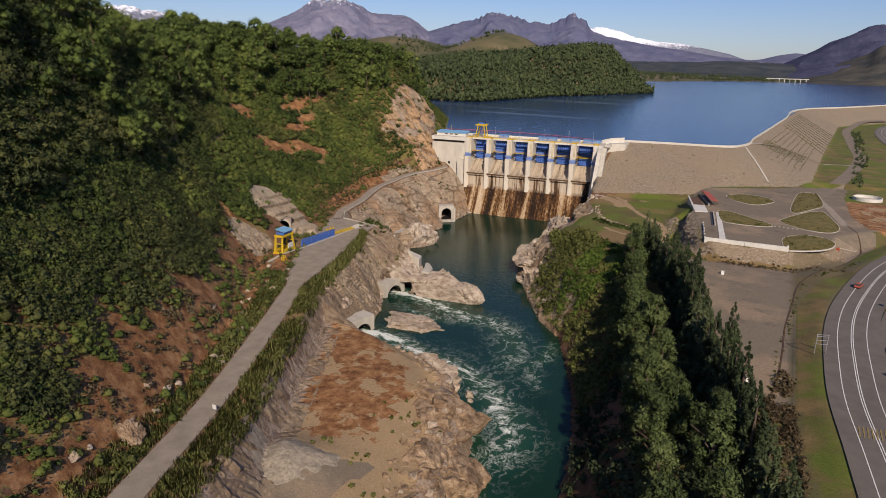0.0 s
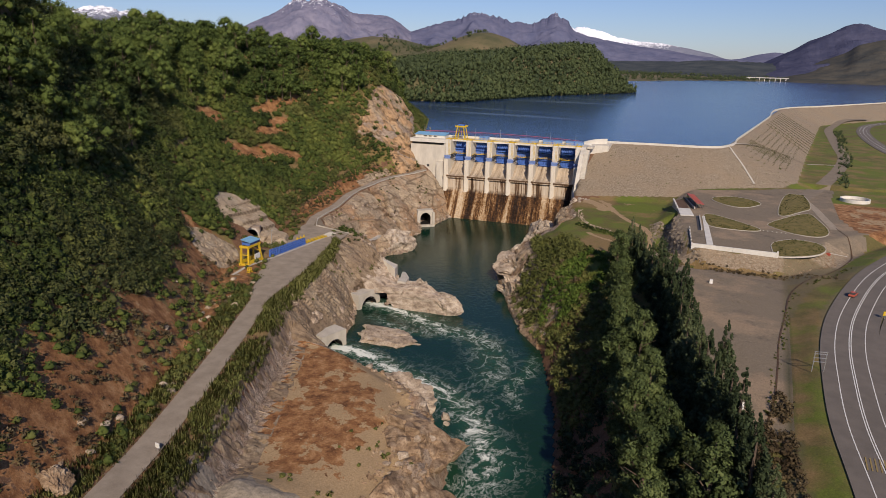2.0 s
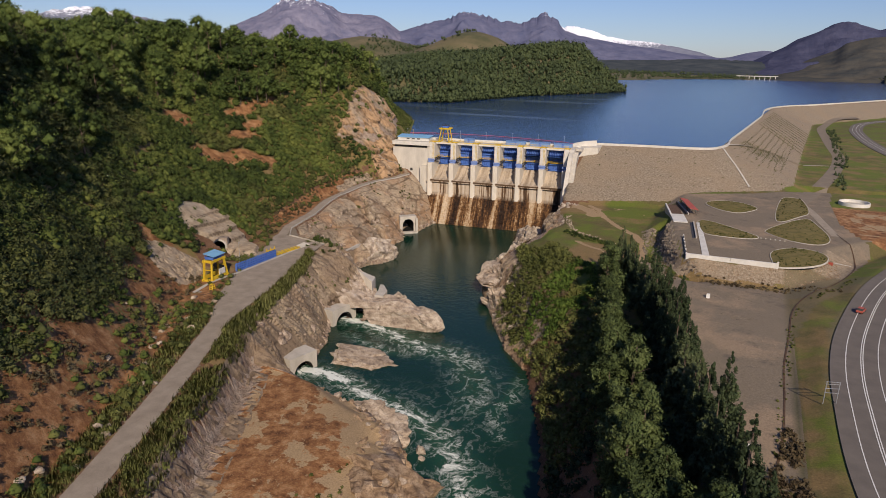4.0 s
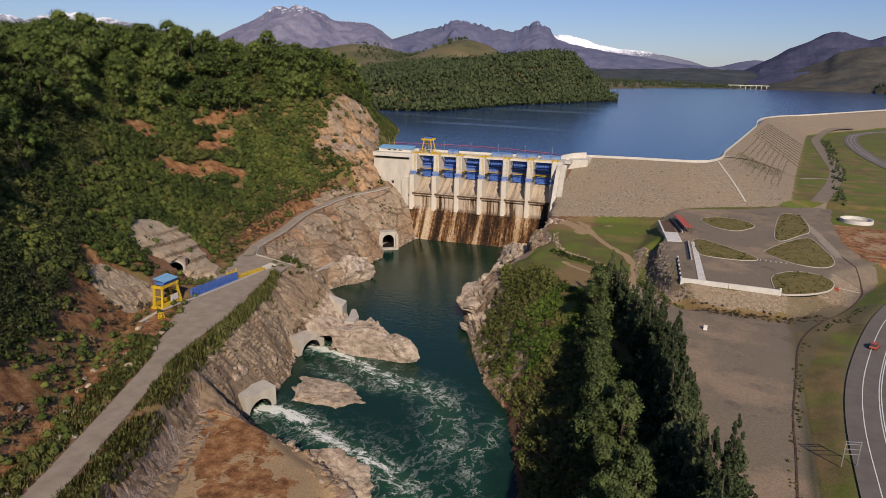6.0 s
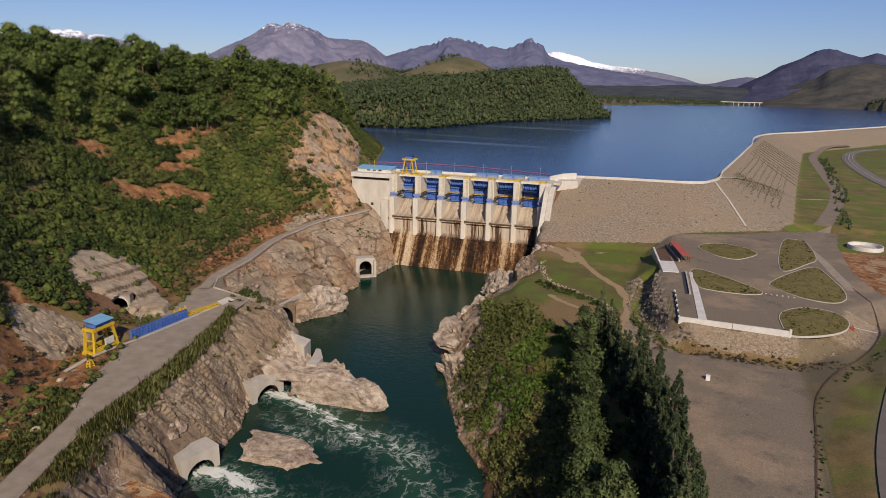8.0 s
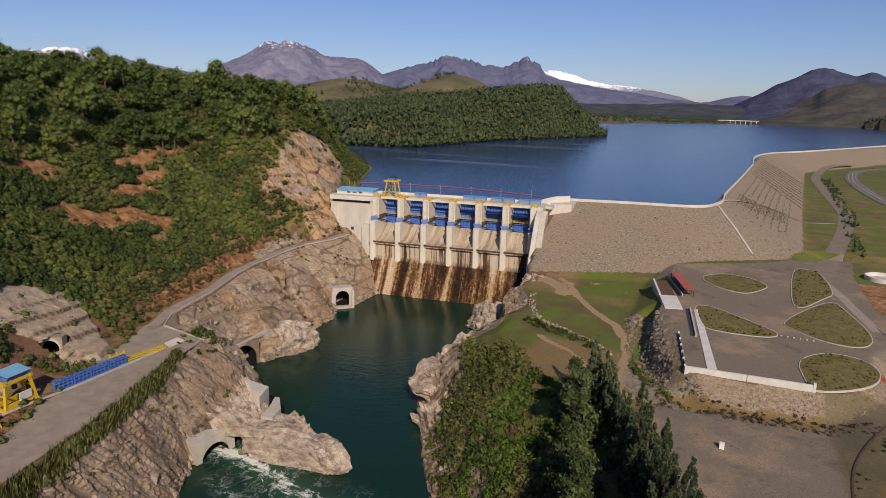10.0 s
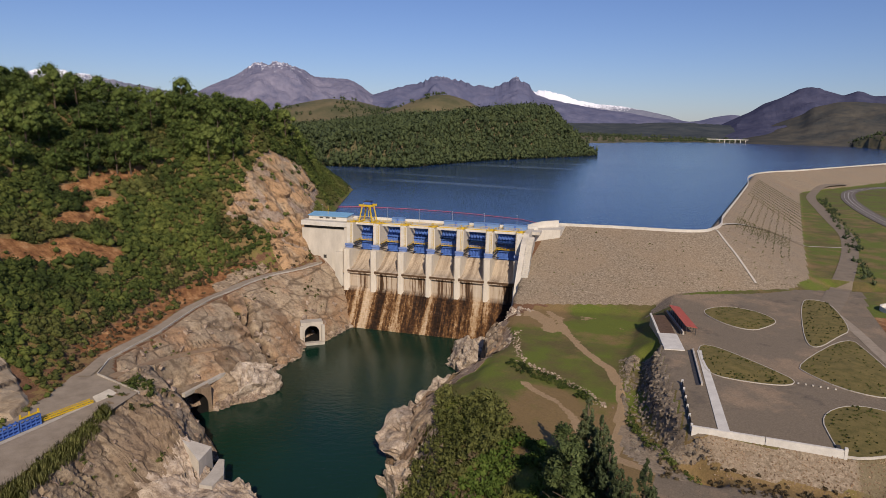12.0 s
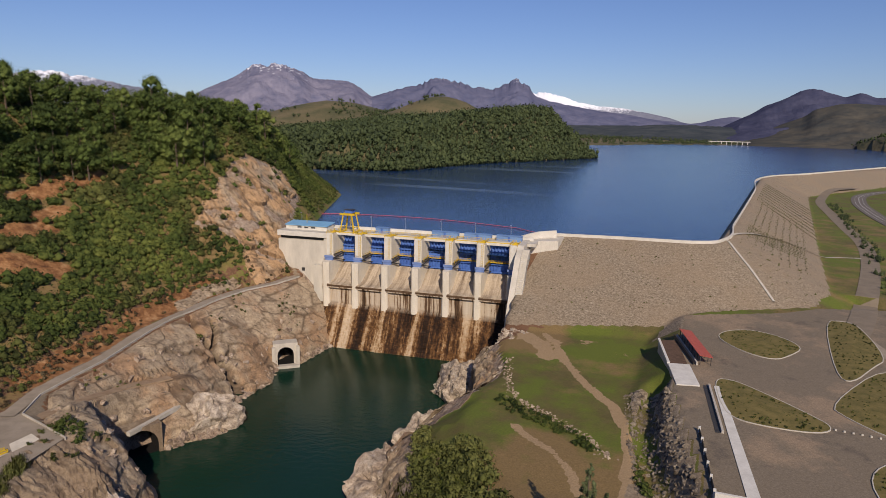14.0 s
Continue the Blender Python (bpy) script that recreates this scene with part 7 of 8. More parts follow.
for k in range(6):
    s = thing("bollard", pose(189.9 + k * 1.7, -88.3 - 0.06 * k, 31.4), "small white stone bollard on the terrace", "bollard", "terrace bollards")
    part("stone", prism([(-0.2, 0), (0.2, 0), (0.15, 0.35), (-0.15, 0.35)], -0.2, 0.2, "x"), MAT_KERB, s)
wall = thing("terrace_wall", pose(165.6, -129.6, 31.2, 0, 0, 3.6), "low white concrete wall along the terrace edge", "wall")
for x0, x1 in ((0, 14.6), (14.75, 29.6)):
    part("panel", blocks((x0, x1, -0.3, 0.3, -0.8, 1.5)), MAT_WHITE, wall)
part("end_post", blocks((29.4, 30.0, -0.4, 0.4, -0.5, 2.0)), MAT_WHITE, wall)
part("return_wall", blocks((28.6, 29.4, 0.3, 4.0, -0.5, 0.7)), MAT_DARK, wall)
strip = thing("white_strip", pose(0, 0, 31.4), "long white paved strip across the terrace", "pavement")
part("slab", prism([(164.2, -73), (166.0, -72.4), (173.4, -126.5), (171.0, -126.8)], -0.2, 0.18, "z"), MAT_WHITE, strip)
# The strip lies flat on the terrace; its dark colour stands for shade.
slot = thing("drain_slot", pose(0, 0, 31.4), "slot strip coloured dark for shade, with a low kerb, in the terrace", "drain")
part("shade_strip", prism([(161.6, -73.6), (162.8, -73.4), (166.4, -101), (165.2, -101.3)], 0.02, 0.09, "z"), MAT_DARK, slot)
part("kerb", prism([(162.8, -73.4), (163.3, -73.3), (166.9, -101), (166.4, -101)], -0.1, 0.7, "z"), MAT_CONCRETE, slot)
for k in range(6):
    y = -102.5 - k * 5.2
    s = thing("fence_post", pose(161.9 - (y + 102.5) * 0.14, y, 31.2), "white post of the terrace fence", "post", "terrace fence posts")
    part("post", blocks((-0.25, 0.25, -0.25, 0.25, -0.3, 1.5)), MAT_PAINT, s)
fence = thing("terrace_fence", pose(161.9, -102.5, 31.2, 0, 0, -82), "dark mesh fence between white posts", "fence")
part("mesh_panel", blocks((0, 26.2, -0.05, 0.05, -0.3, 1.2)), MAT_DARK, fence)
box_t = thing("valve_house", pose(0, 0, 22), "concrete valve house sunk into the terrace edge", "building")
part("body", prism([(147.2, -40), (155.0, -76), (160.6, -74.6), (157.2, -58.5), (152.6, -37)], 0, 9.2, "z"), MAT_CONCRETE, box_t)
part("roof_slab", prism([(151.8, -61), (155.2, -76.4), (160.9, -74.8), (157.5, -59.5)], 9.2, 9.7, "z"), MAT_WHITE, box_t, "white roof slab")
part("parapet", prism([(146.9, -39.8), (147.6, -39.6), (152.3, -60.8), (151.6, -61.0)], 9.2, 10.0, "z"), MAT_WHITE, box_t)
part("planter_soil", prism([(147.7, -40.2), (152.4, -60.6), (156.9, -58.9), (152.6, -37.6)], 9.2, 9.45, "z"), plain("planter_soil", (0.07, 0.045, 0.03), (0.16, 0.10, 0.07), 1.0, 1.0), box_t)
perg = thing("red_pergola", pose(154.6, -33.8, 31.4, 0, 0, -73.5), "red sheet roof on dark posts over a walkway", "pergola")
part("roof", prism([(-1.9, 2.9), (1.9, 2.3), (1.9, 2.45), (-1.9, 3.05)], 0, 25, "x"), MAT_RED, perg, "red sheet roof")
for k in range(9):
    for y, h in ((-1.5, 2.85), (1.5, 2.35)):
        part("post", bars(((0.4 + k * 3.02, y, 0), (0.4 + k * 3.02, y, h), 0.12, 4)), MAT_DARK, perg)
part("low_wall", blocks((0, 25, -2.6, -2.2, -0.2, 1.0)), MAT_CONCRETE, perg)
part("railing", blocks((0, 25, -3.4, -3.3, 0.0, 1.1)), MAT_DARK, perg)
ring = thing("round_tank", pose(231.5, 6, ground_at(231.5, 6)), "low round white concrete tank", "tank")
rb = bmesh.new()
n = 40
rows = [[rb.verts.new((r * math.cos(2 * math.pi * k / n), r * math.sin(2 * math.pi * k / n), h)) for k in range(n)] for r, h in ((6.9, -0.5), (6.9, 1.7), (6.4, 1.7), (6.4, -0.2))]
for lo, hi in zip(rows[:-1], rows[1:]):
    for k in range(n):
        rb.faces.new((lo[k], lo[(k + 1) % n], hi[(k + 1) % n], hi[k]))
part("wall", rb, MAT_WHITE, ring)
part("floor", prism([(6.4 * math.cos(2 * math.pi * k / 24), 6.4 * math.sin(2 * math.pi * k / 24)) for k in range(24)], -0.3, 0.25, "z"), MAT_CONCRETE, ring)
for x, y in ((213.2, -106.2),):
    s = thing("barrier", pose(x, y, ground_at(x, y), 0, 0, -20), "red road barrier across the access road", "barrier")
    part("stand", blocks((-0.7, 0.7, -0.3, 0.3, 0, 1.0)), MAT_RED, s)
    part("boom", bars(((0.5, 0, 1.0), (6.5, -0.4, 1.1), 0.08, 6)), MAT_PAINT, s)
s = thing("marker_block", pose(175.7, -160.4, ground_at(175.7, -160.4)), "small white and orange marker at the lot edge", "marker")
part("block", prism([(-0.6, 0), (0.6, 0), (0.35, 1.3), (-0.35, 1.3)], -0.5, 0.5, "x"), MAT_PAINT, s)
s = thing("lot_sign", pose(188.4, -250, ground_at(188.4, -250), 0, 0, 25), "small white board with crossing lines on a post", "sign")
part("post", bars(((0, 0, 0), (0, 0, 1.8), 0.08, 6)), MAT_GALV, s)
part("board", blocks((-0.8, 0.8, -0.06, 0.06, 1.0, 2.9)), MAT_PAINT, s)
part("bar", blocks((-0.05, 0.05, -0.08, -0.05, 1.0, 2.9), ), MAT_DARK, s)

# ---- highway ----
ribbon("highway", HIGHWAY, [-6.6, -3.4, 0, 3.4, 6.4], MAT_ASPHALT, 0.30, "two-lane grey asphalt highway with white markings", "road", 3.0, None, None, None, "structure", 0.8, True)
ribbon("turning_lane", [(226, -300), (221, -262), (220, -236), (221.5, -214), (225, -188), (232, -160), (244, -128)], [-4.5, 0, 5.5], MAT_ASPHALT, 0.26, "asphalt turning lane beside the highway", "road", 3.0)
for nm, a, b in (("edge_line", -3.45, -3.25), ("edge_line", 3.25, 3.45), ("centre_line", -0.32, -0.12), ("centre_line", 0.12, 0.32)):
    ribbon(nm, HIGHWAY, [a, b], MAT_PAINT, 0.34, "white painted road line", "marking", 3.0, level=True)
MAT_FADED = plain("faded_yellow_paint", (0.20, 0.155, 0.075), (0.36, 0.26, 0.09), 1.5, 0.85)
hatch = thing("hatched_marking", pose(211.6, -262, ground_at(211.6, -262) + 0.345, 0, 0, 8), "yellow hatched road marking", "marking")
for k in range(7):
    part("stripe", prism([(-2.4 + k * 0.75, -2.2), (-2.15 + k * 0.75, -2.2), (-1.5 + k * 0.75, 2.2), (-1.75 + k * 0.75, 2.2)], 0, 0.01, "z"), MAT_FADED, hatch)
for pts in ([(221.5, -193), (224.5, -180), (230, -160), (236, -150), (237, -170), (233, -192)], [(219, -207), (218.5, -225), (219.5, -248), (223, -262), (229, -250), (230, -208)]):
    kerbed_island(pts, 30.55, 2)
sg = thing("road_sign_frame", pose(203.8, -224.5, ground_at(203.8, -224.5), 0, 0, 20), "tall grey sign frame beside the highway, seen from behind", "sign")
for x in (-1.3, 1.3):
    part("post", bars(((x, 0, 0), (x, 0, 5.2), 0.1, 6)), MAT_GALV, sg)
for z in (2.6, 3.6, 4.6, 5.1):
    part("cross_bar", bars(((-1.5, 0, z), (1.5, 0, z), 0.07, 4)), MAT_GALV, sg)
gs = thing("road_sign", pose(219.5, -232.5, ground_at(219.5, -232.5), 0, 0, 35), "green direction sign on two posts", "sign")
for x in (-0.8, 0.8):
    part("post", bars(((x, 0, 0), (x, 0, 2.6), 0.07, 6)), MAT_GALV, gs)
part("board", blocks((-1.3, 1.3, -0.05, 0.05, 1.5, 2.9)), MAT_GREEN, gs)
ys = thing("warning_sign", pose(222.5, -178, ground_at(222.5, -178), 0, 0, 30), "yellow warning sign on a post", "sign")
part("post", bars(((0, 0, 0), (0, 0, 2.2), 0.07, 6)), MAT_GALV, ys)
part("board", blocks((-0.6, 0.6, -0.05, 0.05, 1.3, 2.5)), MAT_YELLOW, ys)


# ---- parked red car on the highway ----
car = thing("car", pose(216.4, -160.5, ground_at(216.4, -160.5) + 0.34, 0, 0, 70), "small red hatchback on the highway", "car")
part("body", prism([(-2.05, 0.32), (2.05, 0.32), (2.1, 0.7), (1.2, 0.92), (-2.0, 0.95), (-2.1, 0.6)], -0.82, 0.82, "y"), MAT_RED, car)
part("cabin", prism([(-1.95, 0.93), (1.0, 0.9), (0.35, 1.42), (-1.5, 1.45)], -0.72, 0.72, "y"), MAT_DARK, car, "dark glazed cabin")
part("roof", blocks((-1.45, 0.3, -0.66, 0.66, 1.43, 1.49)), MAT_RED, car)
for x in (-1.3, 1.3):
    for y in (-0.8, 0.8):
        part("wheel", bars(((x, y - 0.1, 0.31), (x, y + 0.1, 0.31), 0.31, 12)), MAT_DARK, car)

# ---- paths, drains and fences on the right bank ----
# No ditch is cut here; the dark ribbon paints the drain's shade.
ribbon("drain_channel", [(218, -66), (222.4, -95), (218, -114), (208.3, -137), (200.4, -157), (197.6, -185), (196.1, -204), (195.8, -222), (194.4, -247), (193, -256)], [-0.2, 0, 0.2], MAT_WET_AND_SHADE, 0.1, "flat dark ribbon standing in for the shaded drain along the lot edge", "drain")
MAT_DIRT = plain("dirt_track", (0.26, 0.17, 0.10), (0.40, 0.30, 0.20), 0.3, 1.0, 0, 0.4, 3)
ribbon("access_road", [(204, -12), (211, 15), (217.5, 48), (226, 92), (236, 152), (242.6, 214), (243.4, 276), (244.5, 362), (251, 500), (272, 590), (300, 640)], 4.2, plain("dusty_asphalt", (0.185, 0.152, 0.112), (0.27, 0.222, 0.162), 0.2, 0.95, 0, 0.2, 4), 0.16, "grey access road along the embankment toe", "road", 4.0)
ribbon("worn_lane", [(204, 12), (208, -6), (211.5, -25), (214.5, -48), (217.5, -70)], [-1.7, 0, 1.7], plain("pale_dust", (0.26, 0.215, 0.16), (0.40, 0.34, 0.265), 0.5, 1.0, 0, 0.3, 3), 0.07, "pale dusty wheel lane worn across the terrace", "path", 3.0)
ribbon("slope_path", [(167, 86), (172, 104), (184, 130), (198, 145), (209, 149.5), (221, 155), (233, 159)], [-0.9, 0.9], MAT_KERB, 0.25, "pale gravel path down the embankment", "path", 3.0)
ribbon("slope_drain", [(161.8, 76), (167.2, 62.6), (172.5, 49.2), (177.8, 35.8), (183.2, 22.4)], [-0.5, 0.5], MAT_KERB, 0.3, "pale concrete drain down the embankment", "drain", 2.0, thick=0.8)

# ---- trees and shrubs on the right bank ----
def make_spire(height, width, seed, material, label, group):
    rr = np.random.default_rng(seed)
    t = thing("poplar_tree", Matrix(), label, "tree", group)
    part("trunk", trunk_mesh("trunk", height, height * 0.014 + 0.08, rr, 0, 0.2), None, t)
    n = 90
    h = rr.uniform(0.06, 1.0, n)
    a = rr.uniform(0, 6.28, n)
    w = width * np.clip((1.03 - h) * 1.35, 0.04, 1.0) * rr.uniform(0.45, 1.0, n)
    c = np.stack([w * np.cos(a), w * np.sin(a), h * height], -1)
    part("crown", foliage("crown", c, width * np.clip(1.12 - h, 0.16, 1) * rr.uniform(0.2, 0.4, n), 34, 0.36, material, seed, squash=1.9), None, t)
    return t


rng = np.random.default_rng(33)
SPIRES = [make_spire(h, w, 200 + k, MAT_LEAF_DARK, "tall dark green poplar on the river bank", "bank poplars") for k, (h, w) in enumerate(((18, 3.6), (16, 3.6), (19, 3.4)))]
spots = [(147, -153), (150.5, -158), (153, -165), (156, -170), (158, -177), (161, -183), (163, -189), (165, -195), (167, -201), (168.5, -207), (171, -213), (172, -219), (174.5, -225), (175, -231),
         (177.5, -237), (179, -243), (181, -250), (183, -257), (186, -264), (188, -271), (191, -279), (194, -288), (197, -297), (160, -172), (166, -187), (171, -204), (176, -222), (184, -248)]
scatter(SPIRES, spots, rng, 0.85, 1.1)
MAT_LEAF_BANK = leaves("bank_leaves", (0.024, 0.036, 0.013), (0.072, 0.101, 0.034), (0.155, 0.188, 0.070))
BROAD = [make_tree("bank_tree", h, w, 44, 62, 0.40, MAT_LEAF_BANK, "broad olive-green tree on the river bank", "bank trees", 300 + k, 0.08, 0.8, 4, 0.9) for k, (h, w) in enumerate(((17, 4.6), (15, 5.0), (19, 4.4)))]
# The southernmost spots lie out of view, added to shade the river.
spots = [(144, -160), (147, -170), (150, -185), (152, -193), (154, -201), (155, -210), (158, -218), (159, -227), (162, -235), (164, -244), (166, -253), (169, -262), (171, -271), (174, -280), (177, -290),
         (180, -300), (181, -322), (176, -328), (187, -330), (182, -338), (170, -318), (168.5, -301), (172, -309), (193, -338), (164, -226), (170, -250), (176, -268), (185, -282), (188, -300), (193, -312), (184, -318)]
scatter(BROAD, spots, rng, 0.85, 1.12)


def shrub_field(name, count, xs, ys, sizes, material, label, seed, test, leaf=24, leaf_size=0.45, squash=0.8, bare=0.3):
    rr = np.random.default_rng(seed)
    x, y = rr.uniform(*xs, count), rr.uniform(*ys, count)
    ok = test(x, y) & (vnoise(x / 7, y / 7, seed) > bare)
    x, y = x[ok], y[ok]
    r = rr.uniform(*sizes, len(x))
    tagged(new(name, foliage(name, np.stack([x, y, land(x, y) + r * 0.5], -1), r, leaf, leaf_size, material, seed, squash=squash)), label, "shrubs", kind="stuff")


def grass_field(name, count, xs, ys, heights, material, label, seed, test, blades=18, bare=0.1):
    """Tufts of long grass: narrow blades that fan out from one root."""
    rr = np.random.default_rng(seed)
    x, y = rr.uniform(*xs, count), rr.uniform(*ys, count)
    ok = test(x, y) & (vnoise(x / 5, y / 5, seed) > bare)
    x, y = x[ok], y[ok]
    n = len(x)
    root = np.stack([x, y, land(x, y) - 0.1], -1)[:, None, :] + rr.normal(size=(n, blades, 3)) * np.array([0.45, 0.45, 0.0])
    a = rr.uniform(0, 6.28, (n, blades))
    h = rr.uniform(*heights, (n, 1)) * rr.uniform(0.55, 1.15, (n, blades))
    lean = rr.uniform(0.1, 0.75, (n, blades)) * h
    tip = root + np.stack([np.cos(a) * lean, np.sin(a) * lean, h], -1)
    side = np.stack([-np.sin(a), np.cos(a), np.zeros_like(a)], -1) * rr.uniform(0.05, 0.11, (n, blades, 1))
    v = np.stack([root - side, root + side, tip], 2).reshape(-1, 3)
    me = mesh_from(name, v, np.arange(n * blades * 3).reshape(-1, 3), material, False)
    up = np.repeat(np.stack([np.cos(a) * 0.6, np.sin(a) * 0.6, np.ones_like(a)], -1)[:, :, None, :], 3, 2).reshape(-1, 3)
    soft_normals(me, up / np.linalg.norm(up, axis=1, keepdims=True))
    tagged(new(name, me), label, "grass", kind="stuff")


def bank(lo, hi):
    return lambda x, y: (x - lin(y, RIGHT_WATER) > lo) & (x - lin(y, RIGHT_WATER) < hi)


shrub_field("bank_shrubs_olive", 8000, (84, 175), (-300, -108), (0.9, 2.0), MAT_LEAF_OLIVE, "olive and yellow-green shrubs on the river bank", 71, lambda x, y: bank(2.0, 34)(x, y) & (y > -238) & (x < lin(y, [(-240, 160), (-205, 150), (-170, 143), (-150, 150)])) & ((y < -135) | (x - lin(y, RIGHT_WATER) > 15)) & ((y < -118) | (x - lin(y, RIGHT_WATER) < 20)) & (((x - 131) / 12) ** 2 + ((y + 160) / 18) ** 2 > 1), bare=0.12)
grass_field("bank_grass", 12000, (84, 175), (-240, -125), (0.6, 1.3), MAT_LEAF_GRASS, "long olive grass draping the river bank", 121, lambda x, y: bank(3.0, 30)(x, y) & (x < lin(y, [(-240, 158), (-205, 148), (-170, 141), (-150, 150), (-118, 110)])) & ((y < -135) | (x - lin(y, RIGHT_WATER) > 9)), 10)
shrub_field("bank_shrubs_green", 1500, (110, 152), (-188, -130), (0.7, 1.5), MAT_LEAF_BRIGHT, "green bushes on the river bank", 72, lambda x, y: ((x - 131) / 13) ** 2 + ((y + 160) / 19) ** 2 < 1)
shrub_field("bank_shrubs_dry", 380, (108, 150), (-250, -120), (0.8, 1.7), MAT_LEAF_DRY, "dry brown bushes on the river bank", 73, bank(4, 24))
shrub_field("undergrowth", 1500, (140, 205), (-335, -145), (0.9, 2.2), MAT_LEAF_DARK, "dark undergrowth between the bank trees", 74, lambda x, y: (x > lin(y, [(-335, 175), (-250, 158), (-150, 138)])) & (x < lin(y, [(-335, 208), (-258, 189), (-200, 170), (-150, 154)])))
shrub_field("verge_shrubs", 2200, (190, 222), (-330, -120), (0.14, 0.36), MAT_LEAF_OLIVE, "low dry shrubs along the drain and verge", 75,
            lambda x, y: (np.abs(x - lin(y, [(-330, 208), (-256, 193.2), (-213, 196.2), (-168, 199), (-147, 207), (-120, 220)])) < 1.1), 12, 0.25)
def road_edge(x, y):
    d, e = x - lin(y, ROAD) - lin(y, ROAD_W), lin(y, ROAD) - lin(y, ROAD_W) - x
    return ((d > 0.9) & (d < lin(y, [(-400, 8.5), (-240, 7.5), (-215, 3.2), (-166, 3.2), (-160, 0)]))) | ((e > 1.0) & (e < 6.5) & (y < -230))


shrub_field("road_hedge", 9000, (-5, 130), (-400, -150), (0.45, 1.1), MAT_LEAF_OLIVE, "low shrubs along both edges of the hill road", 76, road_edge, 16, 0.32, 0.9, 0.3)
grass_field("road_grass", 62000, (-5, 130), (-400, -150), (0.8, 1.7), MAT_LEAF_GRASS, "long olive grass along both edges of the hill road", 120, road_edge)
shrub_field("toe_trees", 900, (222, 262), (60, 460), (0.8, 1.7), MAT_LEAF_DARK, "row of dark young trees beside the access road", 77, lambda x, y: np.abs(x - lin(y, [(60, 231), (240, 246), (460, 255)])) < 4, 16, 0.5, 1.5)
shrub_field("far_verge", 500, (225, 300), (-60, 90), (0.8, 1.8), MAT_LEAF_DARK, "dark shrubs beside the highway", 78, lambda x, y: np.abs(x - lin(y, [(-60, 246), (90, 262)])) < 5, 16, 0.5)
er = np.random.default_rng(80)
ex, ey = er.uniform(92, 230, 9000), er.uniform(-28, 520, 9000)
ed, es, erun = line_distance(ex, ey, CREST)
lane = np.abs((ed % 4.2) - 2.1) < 0.7
ok = (es > 0) & (ed > 5) & lane & (ed < lin(erun, [(0, 62), (70, 50), (110, 38), (500, 38)])) & (er.uniform(0, 1, len(ex)) < np.where(erun < 110, 0.8, 0.25))
ex, ey = ex[ok], ey[ok]
eradius = er.uniform(0.16, 0.36, len(ex)) + np.where(er.uniform(0, 1, len(ex)) < 0.05, 0.45, 0)
tagged(new("slope_plants", foliage("slope_plants", np.stack([ex, ey, land(ex, ey) + eradius * 0.3], -1), eradius, 5, 0.24, MAT_LEAF_OLIVE, 81)), "small dark tufts dotted over the embankment slope", "plants", kind="stuff")

# tufts on the ledges of the cliff and a taller hedge along the yard
shrub_field("cliff_tufts", 2600, (-22, 62), (-238, -20), (0.25, 0.8), MAT_LEAF_OLIVE, "dry tufts of grass and scrub on the cliff ledges", 83,
            lambda x, y: (x - lin(y, ROAD) - lin(y, ROAD_W) > 1.0) & (land(x, y) > 11) & (x < lin(y, LEFT_WATER) - 3) & (vnoise(x / 6, y / 6, 88) > 0.6) & (y < -20), 12, 0.35)
grass_field("yard_hedge", 26000, (5, 62), (-242, -156), (1.2, 2.3), MAT_LEAF_GRASS, "tall green grass along the yard edge", 84,
            lambda x, y: (x - lin(y, ROAD) - lin(y, ROAD_W) > 1.0) & (x - lin(y, ROAD) - lin(y, ROAD_W) < 4.0) & (y < -163))
shrub_field("spur_bush", 26, (16, 27), (-152, -145), (0.6, 1.3), MAT_LEAF_HILL, "green bush on the rock spur below the yard", 85, lambda x, y: (x > 14) & (y > -152), 22, 0.4)
shrub_field("slope_brush", 5200, (-10, 112), (-400, -206), (0.4, 1.1), MAT_LEAF_DRY, "dry brown brush on the red bank above the road", 86,
            lambda x, y: (lin(y, ROAD) - lin(y, ROAD_W) - x > 6) & (lin(y, ROAD) - lin(y, ROAD_W) - x < lin(y, [(-400, 13), (-318, 18), (-277, 20), (-222, 32), (-206, 34)])) & (vnoise(x / 9, y / 9, 89) > 0.42), 14, 0.4)
shrub_field("path_brush", 2600, (-60, 12), (-150, -10), (0.35, 0.95), MAT_LEAF_DRY, "dry brown brush on the strip above the cliff path", 87,
            lambda x, y: (lin(y, ROAD) - lin(y, ROAD_W) - x > 1.5) & (lin(y, ROAD) - lin(y, ROAD_W) - x < 12), 12, 0.4)
# Poplar leaf colour used on these shrubs to paint in the trees' shade.
shrub_field("bank_shrubs_dark", 2400, (104, 190), (-330, -236), (0.9, 2.2), MAT_LEAF_DARK, "shrubs under the bank trees, in darker leaves for their shade", 90, bank(2.0, 34))
shrub_field("ditch_shrubs", 1400, (138, 176), (-150, -96), (0.4, 1.0), MAT_LEAF_HILL, "green weeds along the ditch below the terrace", 91,
            lambda x, y: (line_distance(x, y, DITCH)[0] > 2.0) & (line_distance(x, y, DITCH)[0] < 5.0) & (x < lin(y, [(-150, 172), (-128, 158), (-96, 148)])), 14, 0.3)
shrub_field("shelf_scrub", 150, (104, 132), (-312, -262), (0.3, 0.7), MAT_LEAF_OLIVE, "olive scrub among the rocks of the shelf", 104, lambda x, y: (x < lin(y, LEFT_WATER) - 4) & (vnoise(x / 5, y / 5, 45) > 0.55), 14, 0.35)
